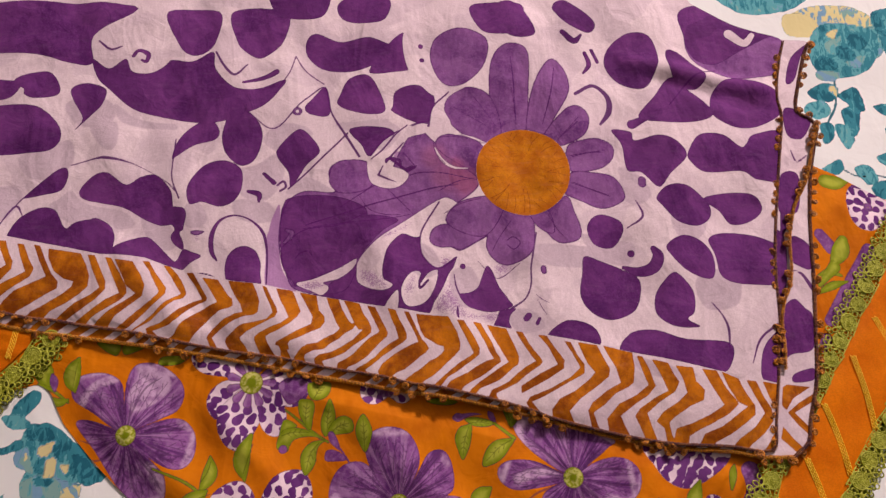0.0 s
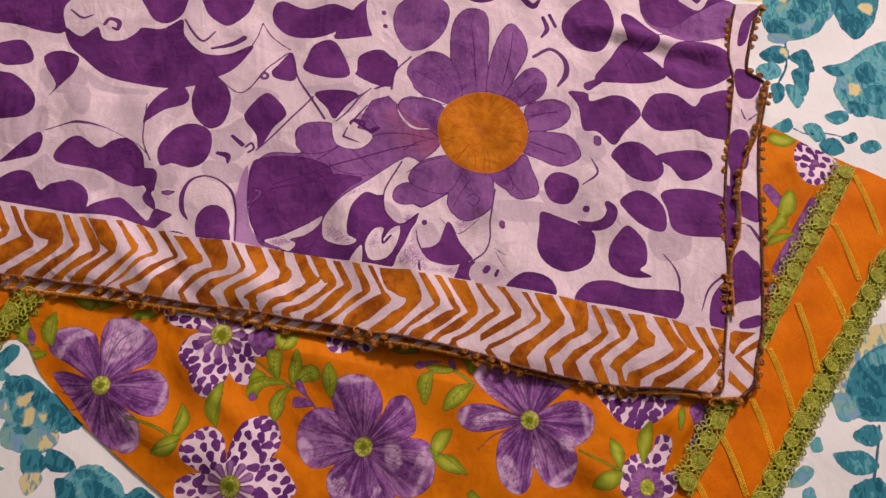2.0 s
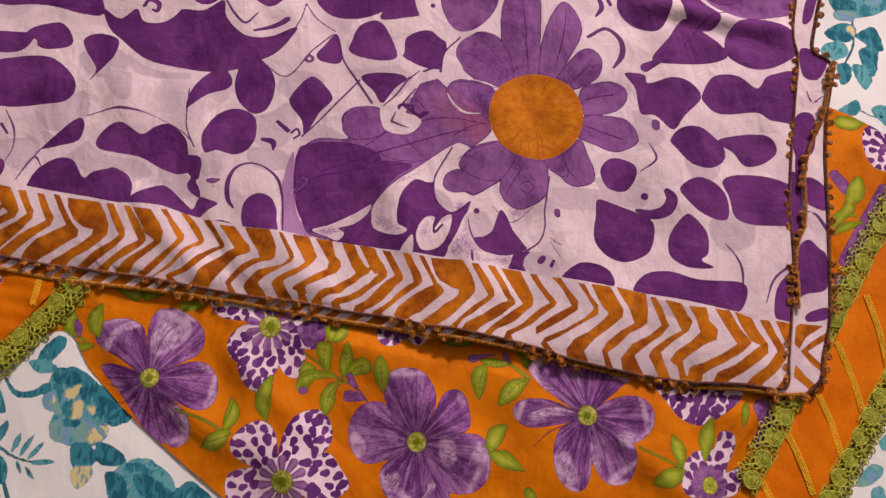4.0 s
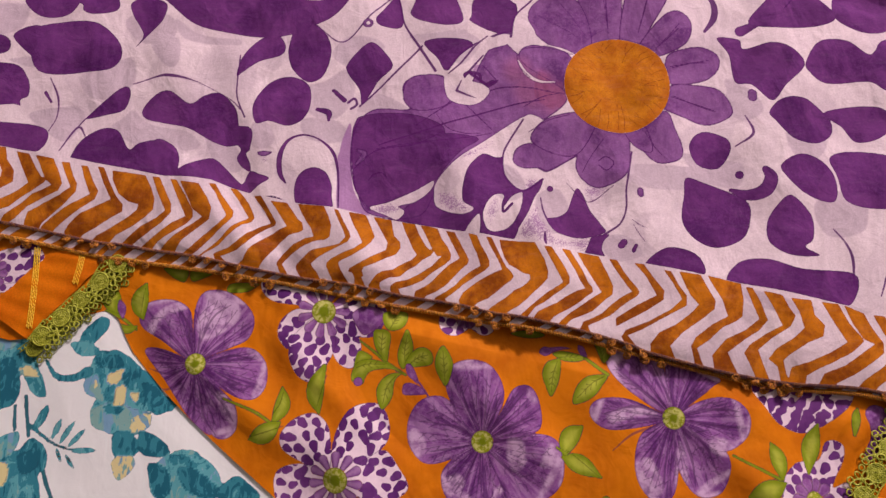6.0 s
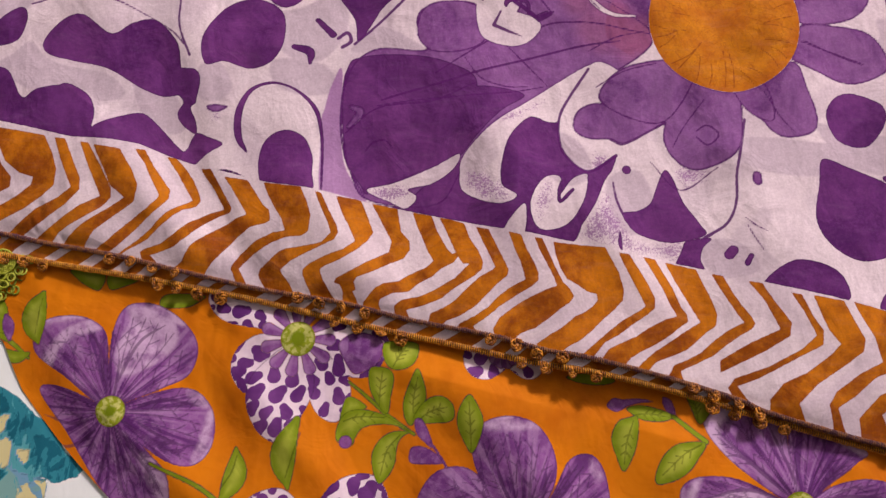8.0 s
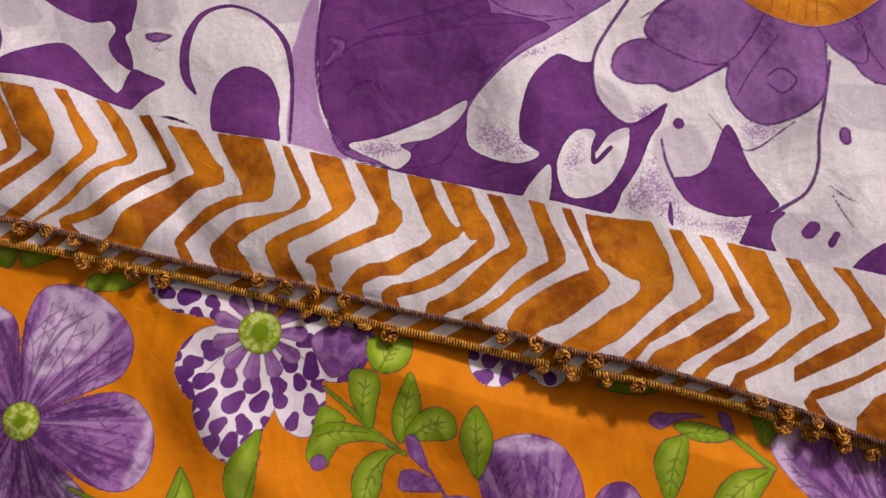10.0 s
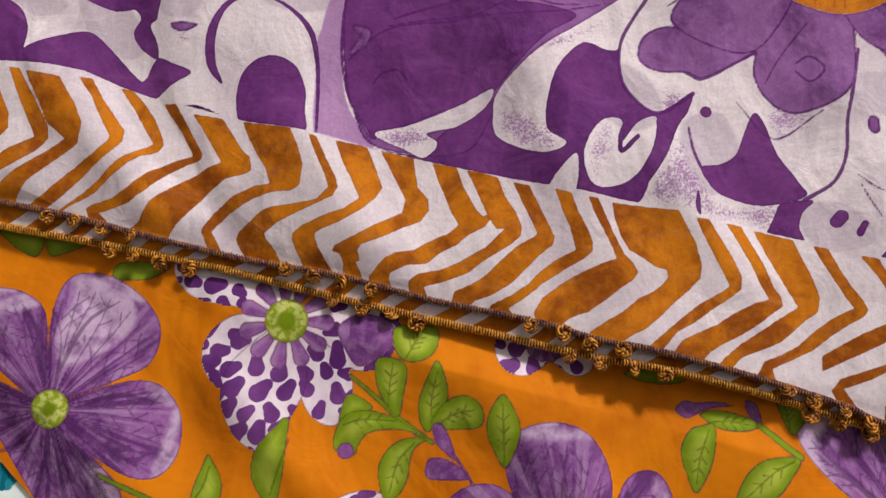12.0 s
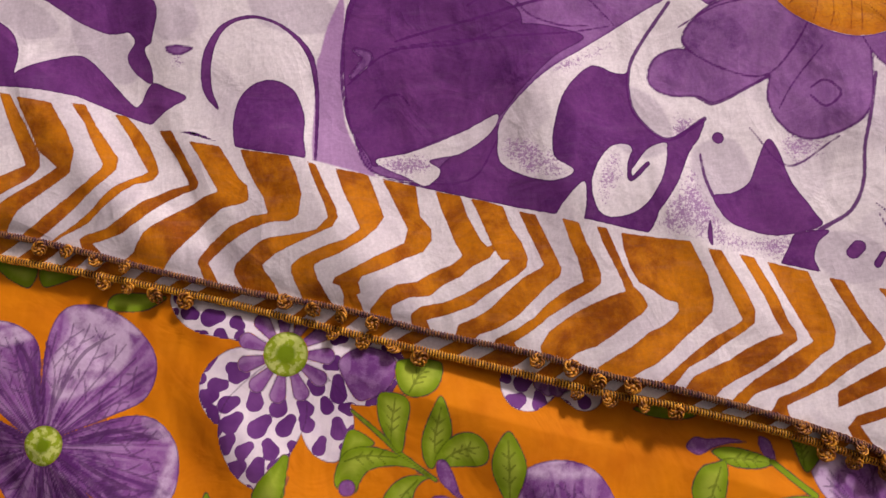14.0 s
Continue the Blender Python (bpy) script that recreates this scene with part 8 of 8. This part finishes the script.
def lace_meshes(mat):
    """The pieces that a lace repeat is made of: fan, flower, ring, ladder."""
    fan = bmesh.new()
    hub = fan.verts.new((0, 0.0010, 0.0002))
    rim = [fan.verts.new((0.0056 * math.cos(a), 0.0056 * math.sin(a), 0.0001)) for a in np.linspace(0, 2 * math.pi, 24, endpoint=False)]
    for k in range(24):
        fan.faces.new((hub, rim[k], rim[(k + 1) % 24]))
    for k, r in enumerate((0.0059, 0.0046, 0.0033, 0.0020)):
        tube_ring(fan, 0, 0.0004 * k, 0.0005, r, r, 0.00060 if k == 0 else 0.00036, 0, 24, 5)
    for a in np.linspace(0, 2 * math.pi, 18, endpoint=False):
        tube(fan, [(0.0006 * math.cos(a), 0.0010 + 0.0006 * math.sin(a), 0.0005), (0.0057 * math.cos(a + 0.1), 0.0057 * math.sin(a + 0.1), 0.0006)], 0.00034, 4, False)
    bloom = bmesh.new()
    for k in range(5):
        a = k / 5 * 6.283
        tube_ring(bloom, 0.0036 * math.cos(a), 0.0036 * math.sin(a), 0.0006, 0.0024, 0.0016, 0.00052, a, 14, 5)
    tube_ring(bloom, 0, 0, 0.0010, 0.0007, 0.0007, 0.0006, 0, 8, 5)
    ring = bmesh.new()
    tube_ring(ring, 0, 0, 0.0005, 0.0019, 0.0019, 0.0005, 0, 14, 5)
    ladder = bmesh.new()
    for x in np.arange(-0.0070, 0.0071, 0.0028):
        tube(ladder, [(x, -0.0012, 0.0002), (x, 0.0020, 0.0005)], 0.00055, 4, False)
    for y in (-0.0006, 0.0020):
        tube(ladder, [(-0.0085, y, 0.0005), (0.0085, y, 0.0005)], 0.00045, 5, False)
    made = []
    for name, bm in (("lace_fan", fan), ("lace_flower", bloom), ("lace_ring", ring), ("lace_ladder", ladder)):
        me = bpy.data.meshes.new(name)
        bm.to_mesh(me)
        bm.free()
        me.materials.append(mat)
        for poly in me.polygons:
            poly.use_smooth = True
        made.append(me)
    return made


LACE_PIECES, LACE_UNDER = lace_meshes(LACE), lace_meshes(LACE_SHADED)


def lace(ax, ay, bx, by, lift, flip, seed, label, below=False):
    """Lace along a line in millimetres; flip: -1 when its scallops lie to the right of the line."""
    rng = np.random.default_rng(seed)
    trim = new("lace_trim")
    trim.parent = kurta
    tagged(trim, label)
    length = math.hypot(bx - ax, by - ay)
    turn = math.degrees(math.atan2(by - ay, bx - ax))
    m = pose(ax * 0.001, ay * 0.001, lift, 0, 0, turn) @ Matrix.Diagonal((1, flip, 1, 1))
    fan, bloom, ring, ladder = LACE_UNDER if below else LACE_PIECES
    n = int(length / 17.0) + 1
    for k in range(n):
        s = k * 0.017 + 0.0085
        t = s + 0.0085
        for me, x, y, z in ((ladder, s, 0.0012, 0), (fan, s, 0.0072, 0.0004), (bloom, t, 0.0126, 0.0003), (ring, t, 0.0060, 0.0001), (ring, t - 0.0032, 0.0078, 0), (ring, t + 0.0032, 0.0078, 0),
                            (ring, s - 0.0024, 0.0160, 0), (ring, s + 0.0024, 0.0160, 0.0002), (ring, t - 0.0045, 0.0182, 0.0001)):
            if x * 1000 > length:
                continue
            ob = new(me.name, me)
            ob.parent = trim
            ob.matrix_basis = m @ pose(x + rng.normal() * 0.0002, y + rng.normal() * 0.0003, z + 0.0004 * math.sin(s * 90), rng.normal() * 4, rng.normal() * 4, rng.normal() * 6) @ Matrix.Scale(1 + 0.04 * rng.normal(), 4)
    return trim


right_band = band(((222, -101), (404, 170), (262, -110), (449, 146)), 0.0038, "plain bright orange cotton band")
for ax, ay, bx, by in ((399, 163, 411, 109), (374, 121, 386, 71), (355, 85, 370, 38), (333, 56, 340, 1), (305, 21, 316, -30), (286, -17, 296, -62), (259, -43, 272, -87), (236, -74, 245, -103)):
    stitch_line(right_band, ax, ay, bx, by, 0.0042)
lace(231, -86, 401, 166, 0.0040, 1, 1, "lime green crochet lace trim")
lace(261, -105, 443, 146, 0.0034, -1, 2, "lime green crochet lace trim")
# lower lace layer; the shade it lies in is put into its colour
lace(258, -111, 445, 147, 0.0008, -1, 3, "under layer of lace, shade painted into its green", True)
left_band = band(((-345, 36), (-285, 98), (-314, 16), (-246, 92)), 0.0038, "plain bright orange cotton band")
stitch_line(left_band, -315, 80, -312, 22, 0.0042, 4, 0.8)
stitch_line(left_band, -281, 86, -285, 52, 0.0042, 4, 0.5)
lace(-313, 16, -246, 90, 0.0036, -1, 4, "lime green crochet lace trim")
# lower layer here too, coloured darker in place of shade
lace(-318, 8, -244, 88, 0.0010, -1, 5, "under layer of lace, shade painted into its green", True)
